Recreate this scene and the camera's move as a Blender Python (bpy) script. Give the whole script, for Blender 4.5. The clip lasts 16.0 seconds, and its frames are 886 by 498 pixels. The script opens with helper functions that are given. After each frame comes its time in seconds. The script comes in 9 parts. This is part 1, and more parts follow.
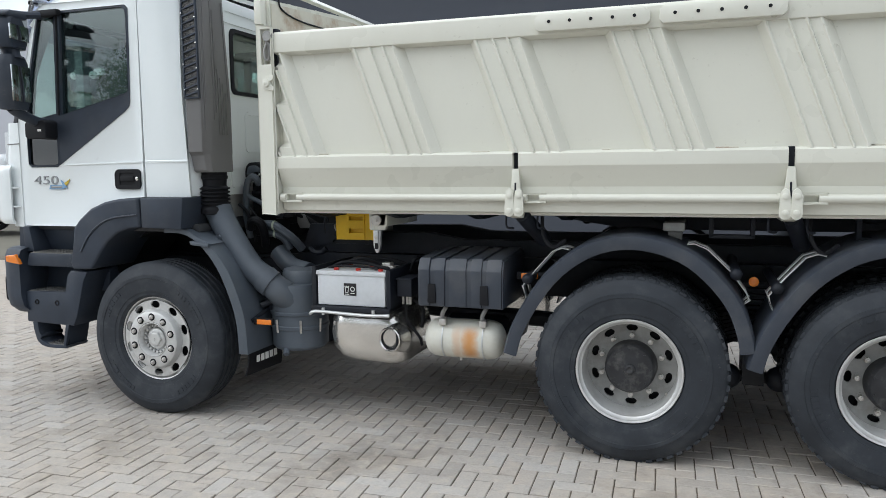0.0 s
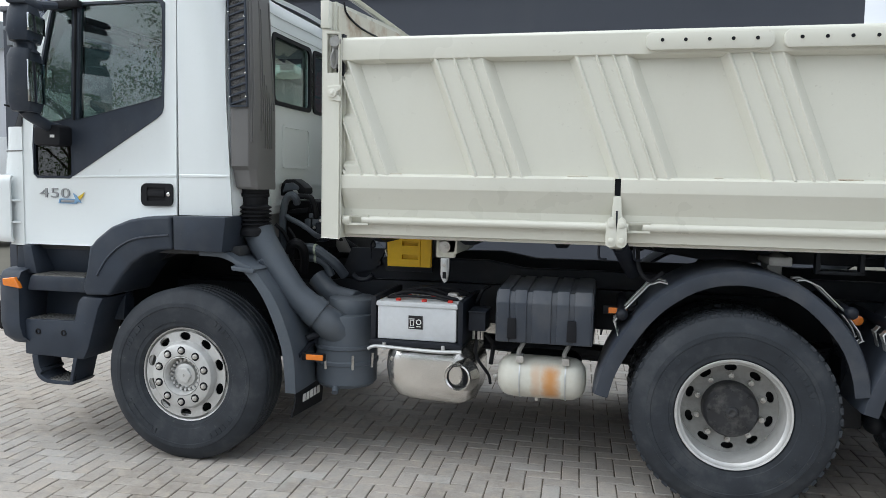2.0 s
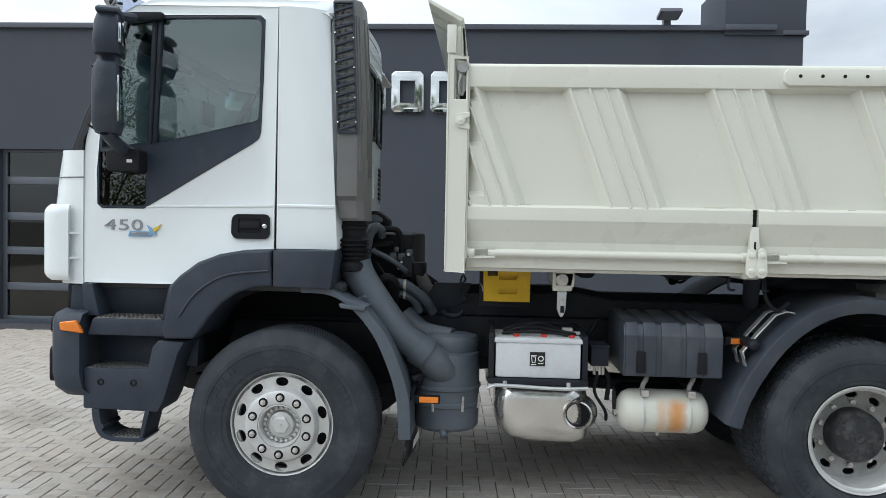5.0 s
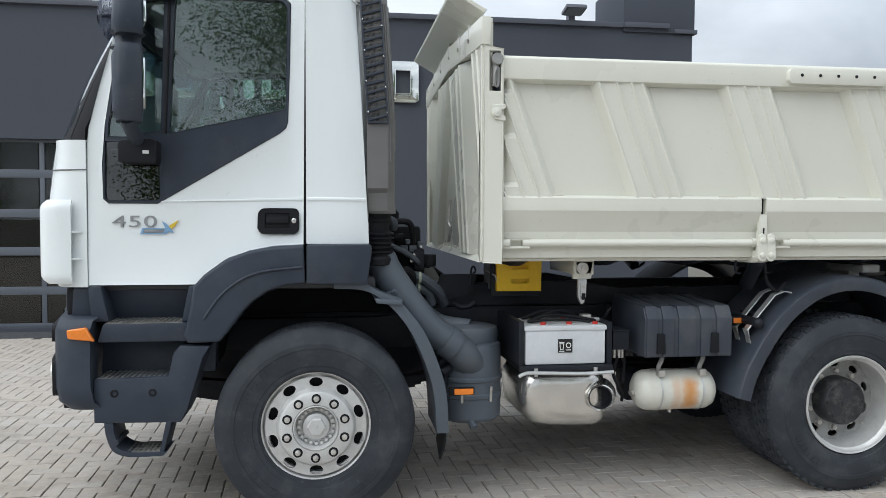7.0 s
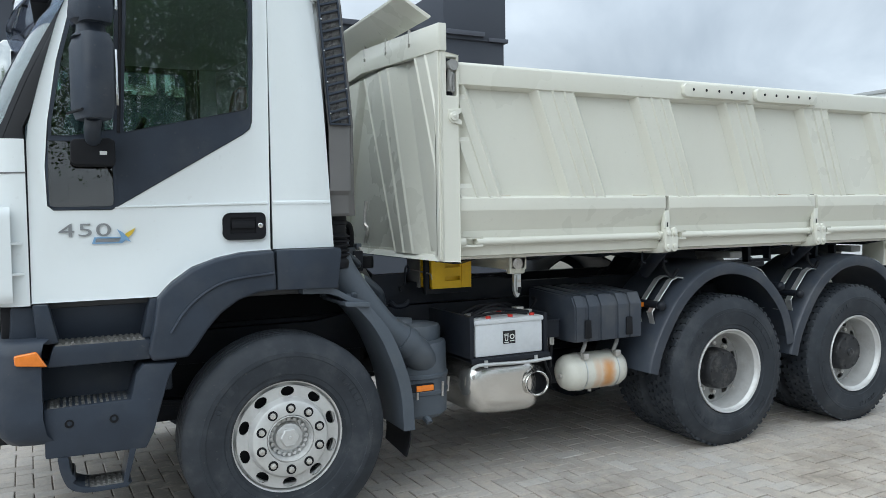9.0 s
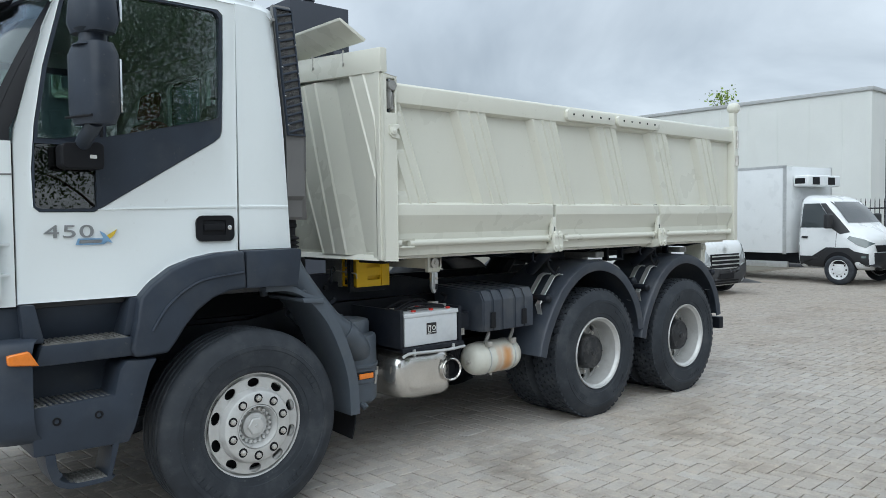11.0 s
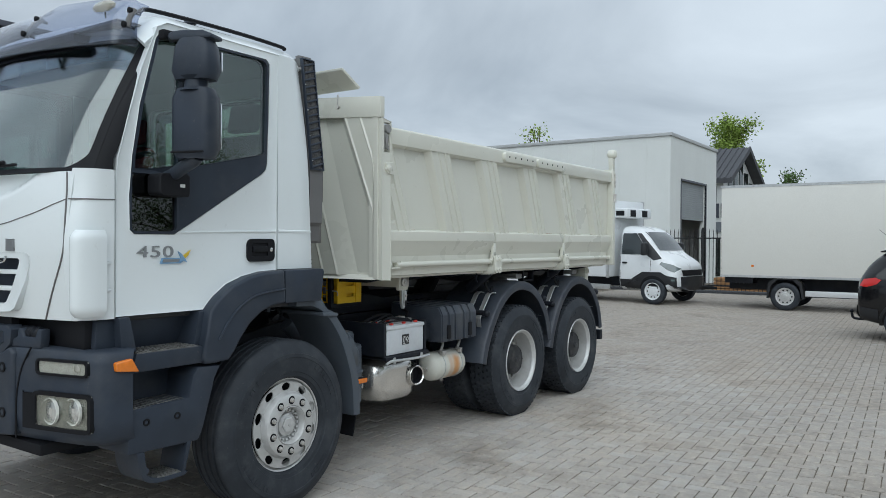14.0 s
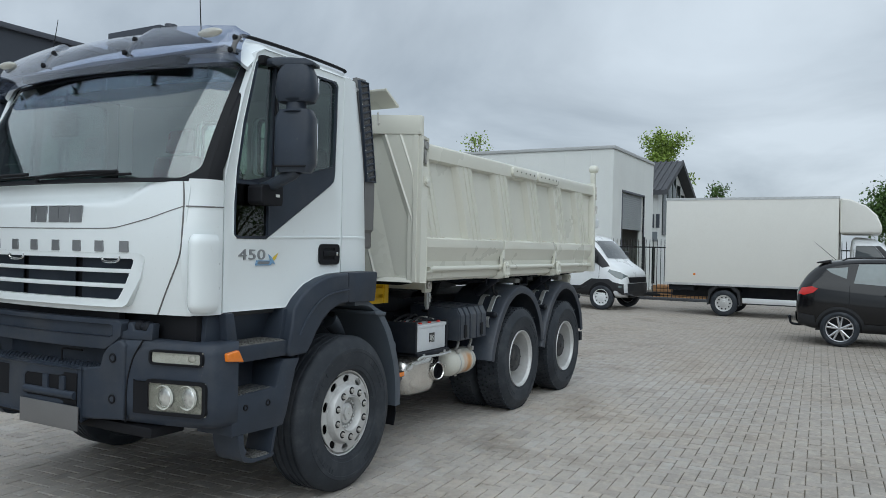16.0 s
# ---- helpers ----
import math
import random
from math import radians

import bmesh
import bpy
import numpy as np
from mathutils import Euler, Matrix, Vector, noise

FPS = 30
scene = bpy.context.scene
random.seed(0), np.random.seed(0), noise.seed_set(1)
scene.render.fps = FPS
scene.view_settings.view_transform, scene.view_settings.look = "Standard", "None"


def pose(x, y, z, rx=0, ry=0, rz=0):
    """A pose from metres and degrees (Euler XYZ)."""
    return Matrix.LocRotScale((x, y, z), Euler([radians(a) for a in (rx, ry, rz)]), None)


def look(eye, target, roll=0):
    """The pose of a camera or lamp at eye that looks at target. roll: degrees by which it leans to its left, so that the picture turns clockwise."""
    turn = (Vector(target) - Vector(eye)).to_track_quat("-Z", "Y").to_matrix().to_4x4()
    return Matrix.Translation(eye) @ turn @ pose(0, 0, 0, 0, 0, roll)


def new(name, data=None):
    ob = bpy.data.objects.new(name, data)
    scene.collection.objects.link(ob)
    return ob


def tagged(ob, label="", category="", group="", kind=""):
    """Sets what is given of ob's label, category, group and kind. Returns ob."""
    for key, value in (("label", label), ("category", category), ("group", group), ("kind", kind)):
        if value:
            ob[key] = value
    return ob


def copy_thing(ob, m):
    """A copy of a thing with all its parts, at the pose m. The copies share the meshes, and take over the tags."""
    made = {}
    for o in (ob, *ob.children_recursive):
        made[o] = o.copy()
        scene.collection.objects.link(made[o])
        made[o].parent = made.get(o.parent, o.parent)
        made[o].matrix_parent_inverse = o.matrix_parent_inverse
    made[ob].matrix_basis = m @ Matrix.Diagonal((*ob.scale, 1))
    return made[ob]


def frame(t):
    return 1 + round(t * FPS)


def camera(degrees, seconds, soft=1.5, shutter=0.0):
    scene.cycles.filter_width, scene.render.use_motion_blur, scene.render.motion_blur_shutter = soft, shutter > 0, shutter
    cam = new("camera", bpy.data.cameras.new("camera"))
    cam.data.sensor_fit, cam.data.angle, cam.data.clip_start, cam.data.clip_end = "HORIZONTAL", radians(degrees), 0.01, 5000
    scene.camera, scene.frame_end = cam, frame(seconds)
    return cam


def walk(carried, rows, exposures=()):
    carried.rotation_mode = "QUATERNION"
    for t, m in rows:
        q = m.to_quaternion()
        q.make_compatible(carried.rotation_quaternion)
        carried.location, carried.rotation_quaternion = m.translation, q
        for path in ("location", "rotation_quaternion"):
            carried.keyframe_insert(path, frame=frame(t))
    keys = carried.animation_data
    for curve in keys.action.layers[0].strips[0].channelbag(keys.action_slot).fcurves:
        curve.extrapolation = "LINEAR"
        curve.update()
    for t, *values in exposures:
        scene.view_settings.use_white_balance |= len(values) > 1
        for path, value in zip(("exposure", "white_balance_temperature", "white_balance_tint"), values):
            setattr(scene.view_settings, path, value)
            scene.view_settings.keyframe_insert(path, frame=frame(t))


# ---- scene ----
cam = camera(60.3, 16.0, soft=0.5)
PATH = [
    (0, (3.629, -4.29, 1.715), (2.98, -2.41, 1.501), -0.6),
    (0.5, (3.375, -4.188, 1.715), (2.756, -2.297, 1.517), -0.0),
    (1, (3.095, -4.169, 1.739), (2.523, -2.263, 1.539), 0.4),
    (1.5, (2.845, -4.183, 1.751), (2.334, -2.259, 1.562), 0.8),
    (2, (2.594, -4.167, 1.742), (2.15, -2.224, 1.575), 1.0),
    (2.5, (2.36, -4.181, 1.73), (1.97, -2.225, 1.591), 1.0),
    (3, (2.118, -4.261, 1.696), (1.77, -2.293, 1.601), 1.1),
    (3.5, (1.913, -4.258, 1.676), (1.616, -2.282, 1.599), 1.1),
    (4, (1.688, -4.182, 1.691), (1.444, -2.198, 1.622), 1.2),
    (4.5, (1.414, -4.194, 1.674), (1.229, -2.203, 1.615), 1.2),
    (7, (0.099, -4.133, 1.678), (0.383, -2.155, 1.594), 0.2),
    (7.5, (-0.156, -4.046, 1.687), (0.244, -2.089, 1.597), -0.0),
    (8, (-0.449, -4.051, 1.675), (0.092, -2.128, 1.582), -0.4),
    (8.5, (-0.751, -4.021, 1.685), (-0.048, -2.151, 1.589), -0.7),
    (9, (-0.993, -3.907, 1.697), (-0.118, -2.111, 1.606), -0.9),
    (9.5, (-1.261, -3.885, 1.698), (-0.253, -2.16, 1.606), -1.1),
    (10, (-1.507, -3.923, 1.694), (-0.382, -2.271, 1.604), -0.9),
    (12.5, (-2.76, -3.673, 1.684), (-1.228, -2.389, 1.634), -0.3),
    (13, (-2.993, -3.594, 1.703), (-1.408, -2.375, 1.664), -0.0),
    (13.5, (-3.225, -3.589, 1.697), (-1.602, -2.421, 1.669), 0.1),
    (14, (-3.447, -3.54, 1.71), (-1.797, -2.41, 1.691), 0.3),
    (14.5, (-3.684, -3.409, 1.706), (-2.014, -2.309, 1.689), 0.6),
    (15, (-3.918, -3.348, 1.707), (-2.226, -2.282, 1.694), 0.7),
    (15.5, (-4.169, -3.296, 1.705), (-2.451, -2.273, 1.697), 0.9),
    (16, (-4.364, -3.158, 1.715), (-2.617, -2.185, 1.711), 1.2),
]
walk(cam, [(t, look(eye, target, roll)) for t, eye, target, roll in PATH],
     exposures=((0, 0.32, 6120, 8), (3.5, 0.27, 6000, 6), (4, 0.25, 5880, 4), (4.5, 0.27, 5960, 5), (7.5, 0.34, 6160, 8), (8.5, 0.44, 6250, 9), (9, 0.28, 5880, 4), (10, 0.20, 5880, 4), (12.5, -0.09, 5880, 4), (14, -0.18, 5870, 4), (16, -0.26, 5860, 4)))

# ---------------------------------------------------------------- world, sun
SUN_TO = Vector((-0.56, -0.34, 0.76)).normalized()


def build_world():
    w = bpy.data.worlds.new("overcast_sky")
    scene.world = w
    w.use_nodes = True
    nt = w.node_tree
    n = nt.nodes
    n.clear()
    link = nt.links.new
    out = n.new("ShaderNodeOutputWorld")
    sky = n.new("ShaderNodeTexSky")
    sky.sky_type = "NISHITA"
    sky.sun_disc = False
    sky.sun_elevation = math.asin(SUN_TO.z)
    sky.sun_rotation = math.atan2(SUN_TO.x, SUN_TO.y)
    bg_sky = n.new("ShaderNodeBackground")
    bg_sky.inputs["Strength"].default_value = 0.08
    link(sky.outputs[0], bg_sky.inputs["Color"])
    # cloud sheet: direction flattened onto a plane overhead
    tc = n.new("ShaderNodeTexCoord")
    sep = n.new("ShaderNodeSeparateXYZ")
    link(tc.outputs["Generated"], sep.inputs[0])
    up = n.new("ShaderNodeMath")
    up.operation = "MAXIMUM"
    up.inputs[1].default_value = 0.0
    link(sep.outputs["Z"], up.inputs[0])
    add = n.new("ShaderNodeMath")
    add.operation = "ADD"
    add.inputs[1].default_value = 0.22
    link(up.outputs[0], add.inputs[0])
    dx = n.new("ShaderNodeMath")
    dx.operation = "DIVIDE"
    link(sep.outputs["X"], dx.inputs[0])
    link(add.outputs[0], dx.inputs[1])
    dy = n.new("ShaderNodeMath")
    dy.operation = "DIVIDE"
    link(sep.outputs["Y"], dy.inputs[0])
    link(add.outputs[0], dy.inputs[1])
    com = n.new("ShaderNodeCombineXYZ")
    link(dx.outputs[0], com.inputs[0])
    link(dy.outputs[0], com.inputs[1])
    com.inputs[2].default_value = 3.7
    big = n.new("ShaderNodeTexNoise")
    big.inputs["Scale"].default_value = 0.75
    big.inputs["Detail"].default_value = 7.0
    big.inputs["Roughness"].default_value = 0.52
    big.inputs["Distortion"].default_value = 0.5
    link(com.outputs[0], big.inputs["Vector"])
    ramp = n.new("ShaderNodeValToRGB")
    ramp.color_ramp.elements[0].position = 0.33
    ramp.color_ramp.elements[0].color = (0.40, 0.425, 0.46, 1)
    ramp.color_ramp.elements[1].position = 0.66
    ramp.color_ramp.elements[1].color = (0.81, 0.825, 0.85, 1)
    mid = ramp.color_ramp.elements.new(0.5)
    mid.color = (0.62, 0.64, 0.67, 1)
    link(big.outputs[0], ramp.inputs[0])
    bank = n.new("ShaderNodeTexNoise")
    bank.inputs["Scale"].default_value = 0.55
    bank.inputs["Detail"].default_value = 3.0
    off = n.new("ShaderNodeVectorMath")
    off.operation = "ADD"
    off.inputs[1].default_value = (1.7, 0.4, 6.0)
    link(com.outputs[0], off.inputs[0])
    link(off.outputs[0], bank.inputs["Vector"])
    depth = n.new("ShaderNodeMapRange")
    depth.inputs[1].default_value, depth.inputs[2].default_value = 0.35, 0.62
    depth.inputs[3].default_value, depth.inputs[4].default_value = 0.74, 1.06
    link(bank.outputs[0], depth.inputs[0])
    # brighter overhead than at the horizon
    lift = n.new("ShaderNodeMath")
    lift.operation = "MULTIPLY_ADD"
    lift.inputs[1].default_value = 0.30
    lift.inputs[2].default_value = 1.14
    link(up.outputs[0], lift.inputs[0])
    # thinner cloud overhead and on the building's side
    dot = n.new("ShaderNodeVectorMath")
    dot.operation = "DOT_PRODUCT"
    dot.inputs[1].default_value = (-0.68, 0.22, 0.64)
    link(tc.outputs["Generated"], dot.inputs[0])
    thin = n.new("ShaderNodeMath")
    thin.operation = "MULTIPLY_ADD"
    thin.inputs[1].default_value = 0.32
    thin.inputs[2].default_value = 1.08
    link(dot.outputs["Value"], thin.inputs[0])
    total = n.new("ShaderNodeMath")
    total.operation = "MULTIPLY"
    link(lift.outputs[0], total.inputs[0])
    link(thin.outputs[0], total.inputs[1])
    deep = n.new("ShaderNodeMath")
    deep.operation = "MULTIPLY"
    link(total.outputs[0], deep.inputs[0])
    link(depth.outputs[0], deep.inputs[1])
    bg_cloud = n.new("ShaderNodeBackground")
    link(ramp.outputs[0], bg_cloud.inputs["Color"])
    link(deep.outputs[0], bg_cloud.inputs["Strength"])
    mix = n.new("ShaderNodeMixShader")
    mix.inputs[0].default_value = 0.9
    link(bg_sky.outputs[0], mix.inputs[1])
    link(bg_cloud.outputs[0], mix.inputs[2])
    link(mix.outputs[0], out.inputs[0])


build_world()
sun_data = bpy.data.lights.new("sun", "SUN")
sun_data.energy = 1.62
sun_data.angle = radians(75)
sun_data.color = (1.0, 0.97, 0.92)
sun = new("sun", sun_data)
sun.matrix_world = look(SUN_TO * 40, (0, 0, 0))

# ---------------------------------------------------------------- materials


def socket(nt, a, op, b):
    m = nt.nodes.new("ShaderNodeMath")
    m.operation = op
    for i, v in enumerate((a, b)):
        if isinstance(v, (int, float)):
            m.inputs[i].default_value = v
        else:
            nt.links.new(v, m.inputs[i])
    return m.outputs[0]


def mix_colour(nt, fac, a, b, blend="MIX"):
    m = nt.nodes.new("ShaderNodeMix")
    m.data_type = "RGBA"
    m.blend_type = blend
    for key, v in ((0, fac), (6, a), (7, b)):
        if isinstance(v, (int, float)):
            m.inputs[key].default_value = v
        elif isinstance(v, tuple):
            m.inputs[key].default_value = (*v[:3], 1)
        else:
            nt.links.new(v, m.inputs[key])
    return m.outputs[2]


def noise_tex(nt, co, scale, detail=4.0, rough=0.55, stretch=None):
    if stretch:
        mp = nt.nodes.new("ShaderNodeMapping")
        mp.inputs["Scale"].default_value = stretch
        nt.links.new(co, mp.inputs["Vector"])
        co = mp.outputs[0]
    t = nt.nodes.new("ShaderNodeTexNoise")
    t.inputs["Scale"].default_value = scale
    t.inputs["Detail"].default_value = detail
    t.inputs["Roughness"].default_value = rough
    nt.links.new(co, t.inputs["Vector"])
    return t.outputs[0]


def ramp_of(nt, v, lo, hi):
    r = nt.nodes.new("ShaderNodeMapRange")
    r.inputs[1].default_value, r.inputs[2].default_value = lo, hi
    nt.links.new(v, r.inputs[0])
    return r.outputs[0]


def material(name, col, rough=0.5, metal=0.0, var=0.10, scale=2.0, fine=45.0, bump=0.03, coat=0.0,
             dirt=None, dirt_amount=0.5, dirt_scale=1.6, streak=False, spec=0.5, trans=0.0, ior=1.45, emit=None, rand=0.0, specks=0.0, speck_colour=(0.16, 0.11, 0.07), mottle=0.93):
    m = bpy.data.materials.new(name)
    m.use_nodes = True
    nt = m.node_tree
    b = nt.nodes["Principled BSDF"]
    geo = nt.nodes.new("ShaderNodeNewGeometry")
    co = geo.outputs["Position"]
    n1 = noise_tex(nt, co, scale)
    n2 = noise_tex(nt, co, fine, 3.0)
    lo = tuple(c * (1 - var) for c in col)
    hi = tuple(min(1, c * (1 + var)) for c in col)
    c = mix_colour(nt, ramp_of(nt, n1, 0.3, 0.7), lo, hi)
    c = mix_colour(nt, ramp_of(nt, n2, 0.2, 0.8), mix_colour(nt, 1.0, c, (mottle, mottle, mottle), "MULTIPLY"), c)
    if dirt:
        d1 = noise_tex(nt, co, dirt_scale, 6.0, 0.65, (1, 1, 0.25) if streak else None)
        mask = socket(nt, ramp_of(nt, d1, 0.50, 0.78), "MULTIPLY", dirt_amount)
        c = mix_colour(nt, mask, c, dirt)
    if specks:
        s1 = noise_tex(nt, co, 38.0, 2.0, 0.5)
        s2 = noise_tex(nt, co, 2.3, 4.0, 0.6)
        spots = socket(nt, socket(nt, ramp_of(nt, s1, 0.685, 0.73), "MULTIPLY", ramp_of(nt, s2, 0.45, 0.62)), "MULTIPLY", specks)
        c = mix_colour(nt, spots, c, speck_colour)
    if rand:
        info = nt.nodes.new("ShaderNodeObjectInfo")
        k = socket(nt, socket(nt, info.outputs["Random"], "MULTIPLY", 2 * rand), "ADD", 1 - rand)
        vc = nt.nodes.new("ShaderNodeCombineXYZ")
        for i in range(3):
            nt.links.new(k, vc.inputs[i])
        c = mix_colour(nt, 1.0, c, vc.outputs[0], "MULTIPLY")
    nt.links.new(c, b.inputs["Base Color"])
    r = socket(nt, socket(nt, ramp_of(nt, n1, 0.25, 0.75), "MULTIPLY", 0.18 * rough + 0.02), "ADD", rough - 0.05)
    nt.links.new(r, b.inputs["Roughness"])
    b.inputs["Metallic"].default_value = metal
    b.inputs["Coat Weight"].default_value = coat
    b.inputs["Coat Roughness"].default_value = 0.06
    b.inputs["Specular IOR Level"].default_value = spec
    b.inputs["Transmission Weight"].default_value = trans
    b.inputs["IOR"].default_value = ior
    if emit:
        b.inputs["Emission Color"].default_value = (*col, 1)
        b.inputs["Emission Strength"].default_value = emit
    if bump:
        bp = nt.nodes.new("ShaderNodeBump")
        bp.inputs["Strength"].default_value = bump
        bp.inputs["Distance"].default_value = 0.01
        nt.links.new(n2, bp.inputs["Height"])
        nt.links.new(bp.outputs[0], b.inputs["Normal"])
    return m


def glass(name, tint=(0.85, 0.92, 0.9), dark=0.35, rough=0.0, gloss=1.0, ior=1.75):
    """A thin pane: clear tinted sheet with a mirror reflection driven by Fresnel."""
    m = bpy.data.materials.new(name)
    m.use_nodes = True
    nt = m.node_tree
    n = nt.nodes
    n.clear()
    out = n.new("ShaderNodeOutputMaterial")
    tr = n.new("ShaderNodeBsdfTransparent")
    tr.inputs[0].default_value = (*[c * dark for c in tint], 1)
    gl = n.new("ShaderNodeBsdfGlossy")
    gl.inputs["Roughness"].default_value = rough
    gl.inputs[0].default_value = (gloss, gloss, gloss, 1)
    # Schlick's curve, the same from both sides of the pane
    base = ((ior - 1) / (ior + 1)) ** 2
    lw = n.new("ShaderNodeLayerWeight")
    lw.inputs[0].default_value = 0.5
    power = socket(nt, lw.outputs["Facing"], "POWER", 5.0)
    refl = socket(nt, socket(nt, power, "MULTIPLY", 1 - base), "ADD", base)
    mx = n.new("ShaderNodeMixShader")
    nt.links.new(refl, mx.inputs[0])
    nt.links.new(tr.outputs[0], mx.inputs[1])
    nt.links.new(gl.outputs[0], mx.inputs[2])
    nt.links.new(mx.outputs[0], out.inputs[0])
    return m


WHITE = material("cab_white_paint", (0.79, 0.83, 0.835), 0.26, var=0.012, coat=0.45, bump=0.002, dirt=(0.45, 0.43, 0.38), dirt_amount=0.05, streak=True, specks=0.08, mottle=0.99)
CREAM = material("tipper_cream_paint", (0.69, 0.685, 0.605), 0.30, var=0.02, scale=1.3, bump=0.008, coat=0.25, dirt=(0.42, 0.36, 0.27), dirt_amount=0.10, dirt_scale=1.1, streak=True, specks=0.14, mottle=0.985)
RUSTY = material("rusty_cream_paint", (0.62, 0.59, 0.50), 0.6, var=0.1, bump=0.05, dirt=(0.30, 0.15, 0.06), dirt_amount=0.95, dirt_scale=5.0)
PLASTIC = material("dark_grey_plastic", (0.034, 0.043, 0.060), 0.44, spec=0.34, specks=0.2, speck_colour=(0.16, 0.15, 0.13), var=0.2, scale=3, fine=220, bump=0.06, dirt=(0.16, 0.15, 0.13), dirt_amount=0.20, dirt_scale=2.5)
PLASTIC_GREY = material("grey_snorkel_plastic", (0.155, 0.152, 0.150), 0.5, var=0.1, fine=180, bump=0.04)
MUDGUARD = material("slate_mudguard_plastic", (0.042, 0.050, 0.066), 0.38, var=0.18, fine=160, bump=0.05, dirt=(0.16, 0.15, 0.13), dirt_amount=0.3, dirt_scale=4)
DUCT = material("slate_duct_plastic", (0.086, 0.102, 0.124), 0.48, var=0.15, fine=160, bump=0.05, dirt=(0.15, 0.14, 0.12), dirt_amount=0.25, dirt_scale=4)
BLACK = material("matt_black", (0.008, 0.0085, 0.011), 0.6, spec=0.3, var=0.25, bump=0.04)
CHASSIS = material("chassis_black", (0.009, 0.0115, 0.018), 0.5, spec=0.35, var=0.3, scale=5, bump=0.08, dirt=(0.08, 0.075, 0.065), dirt_amount=0.2, dirt_scale=3)
RUBBER = material("tyre_rubber", (0.032, 0.037, 0.045), 0.60, spec=0.32, specks=0.3, speck_colour=(0.16, 0.15, 0.13), var=0.25, scale=6, fine=90, bump=0.08, dirt=(0.13, 0.125, 0.115), dirt_amount=0.28, dirt_scale=6)
RIM = material("silver_rim_paint", (0.60, 0.60, 0.59), 0.40, metal=0.35, var=0.08, scale=8, bump=0.02, dirt=(0.30, 0.27, 0.23), dirt_amount=0.35, dirt_scale=9)
RIM_DARK = material("grey_hub_paint", (0.32, 0.32, 0.31), 0.5, metal=0.2, var=0.2, scale=10, bump=0.05, dirt=(0.12, 0.10, 0.08), dirt_amount=0.5, dirt_scale=9)
HUB_BLACK = material("black_hub_paint", (0.022, 0.023, 0.026), 0.5, var=0.3, scale=12, bump=0.06, dirt=(0.25, 0.24, 0.22), dirt_amount=0.35, dirt_scale=16)
NUT = material("worn_steel_nut", (0.62, 0.60, 0.57), 0.35, metal=0.7, var=0.2, scale=30, bump=0.03, dirt=(0.22, 0.13, 0.08), dirt_amount=0.5, dirt_scale=25)
STEEL = material("brushed_stainless", (0.78, 0.76, 0.72), 0.24, metal=0.92, var=0.08, scale=5, fine=120, bump=0.015)
CHROME = material("bright_steel", (0.75, 0.75, 0.74), 0.22, metal=1.0, var=0.05, bump=0.0)
ALU = material("galvanised_bracket", (0.62, 0.63, 0.63), 0.38, metal=0.7, var=0.1, scale=12, bump=0.03)
YELLOW = material("yellow_crate_plastic", (0.95, 0.58, 0.012), 0.42, var=0.08, scale=6, bump=0.02, dirt=(0.35, 0.2, 0.03), dirt_amount=0.3, dirt_scale=6)
ORANGE = material("amber_lens", (0.80, 0.22, 0.02), 0.18, var=0.08, scale=30, bump=0.02, coat=0.6)
RED = material("red_lamp_lens", (0.55, 0.015, 0.012), 0.15, var=0.1, bump=0.0, coat=0.6)
BATTERY = material("milky_battery_case", (0.62, 0.64, 0.66), 0.35, var=0.08, scale=8, bump=0.02, dirt=(0.35, 0.33, 0.30), dirt_amount=0.25, dirt_scale=8)
REDCAP = material("red_battery_cap", (0.55, 0.04, 0.03), 0.4, var=0.1, bump=0.0)
LABEL = material("black_sticker", (0.015, 0.015, 0.017), 0.35, var=0.05, bump=0.0)
PRINT = material("white_print", (0.70, 0.70, 0.68), 0.5, var=0.05, bump=0.0)
BADGE = material("grey_badge_metal", (0.33, 0.34, 0.35), 0.35, metal=0.6, var=0.05, bump=0.0)
BADGE_BLUE = material("blue_badge", (0.22, 0.38, 0.58), 0.35, var=0.1, bump=0.0)
BADGE_YELLOW = material("yellow_badge", (0.70, 0.50, 0.05), 0.35, var=0.1, bump=0.0)
SEAT = material("dark_seat_cloth", (0.035, 0.036, 0.045), 0.9, var=0.2, scale=30, fine=300, bump=0.1)
SEAT_RED = material("red_seat_cloth", (0.16, 0.02, 0.025), 0.9, var=0.2, scale=30, fine=300, bump=0.1)
INTERIOR = material("grey_cab_lining", (0.36, 0.36, 0.35), 0.8, var=0.1, scale=10, bump=0.05)
DASH = material("dark_dashboard", (0.05, 0.052, 0.056), 0.6, var=0.1, bump=0.05)
PAPER = material("white_paper", (0.75, 0.75, 0.72), 0.7, var=0.04, bump=0.0)
MIRROR = material("mirror_glass", (0.85, 0.87, 0.88), 0.03, metal=1.0, var=0.01, bump=0.0)
LAMP = material("headlamp_reflector", (0.86, 0.86, 0.80), 0.16, metal=0.35, var=0.12, scale=40, bump=0.05)
LENS = material("clear_lamp_lens", (0.82, 0.80, 0.70), 0.12, var=0.08, scale=25, bump=0.03, trans=0.55, coat=0.5)

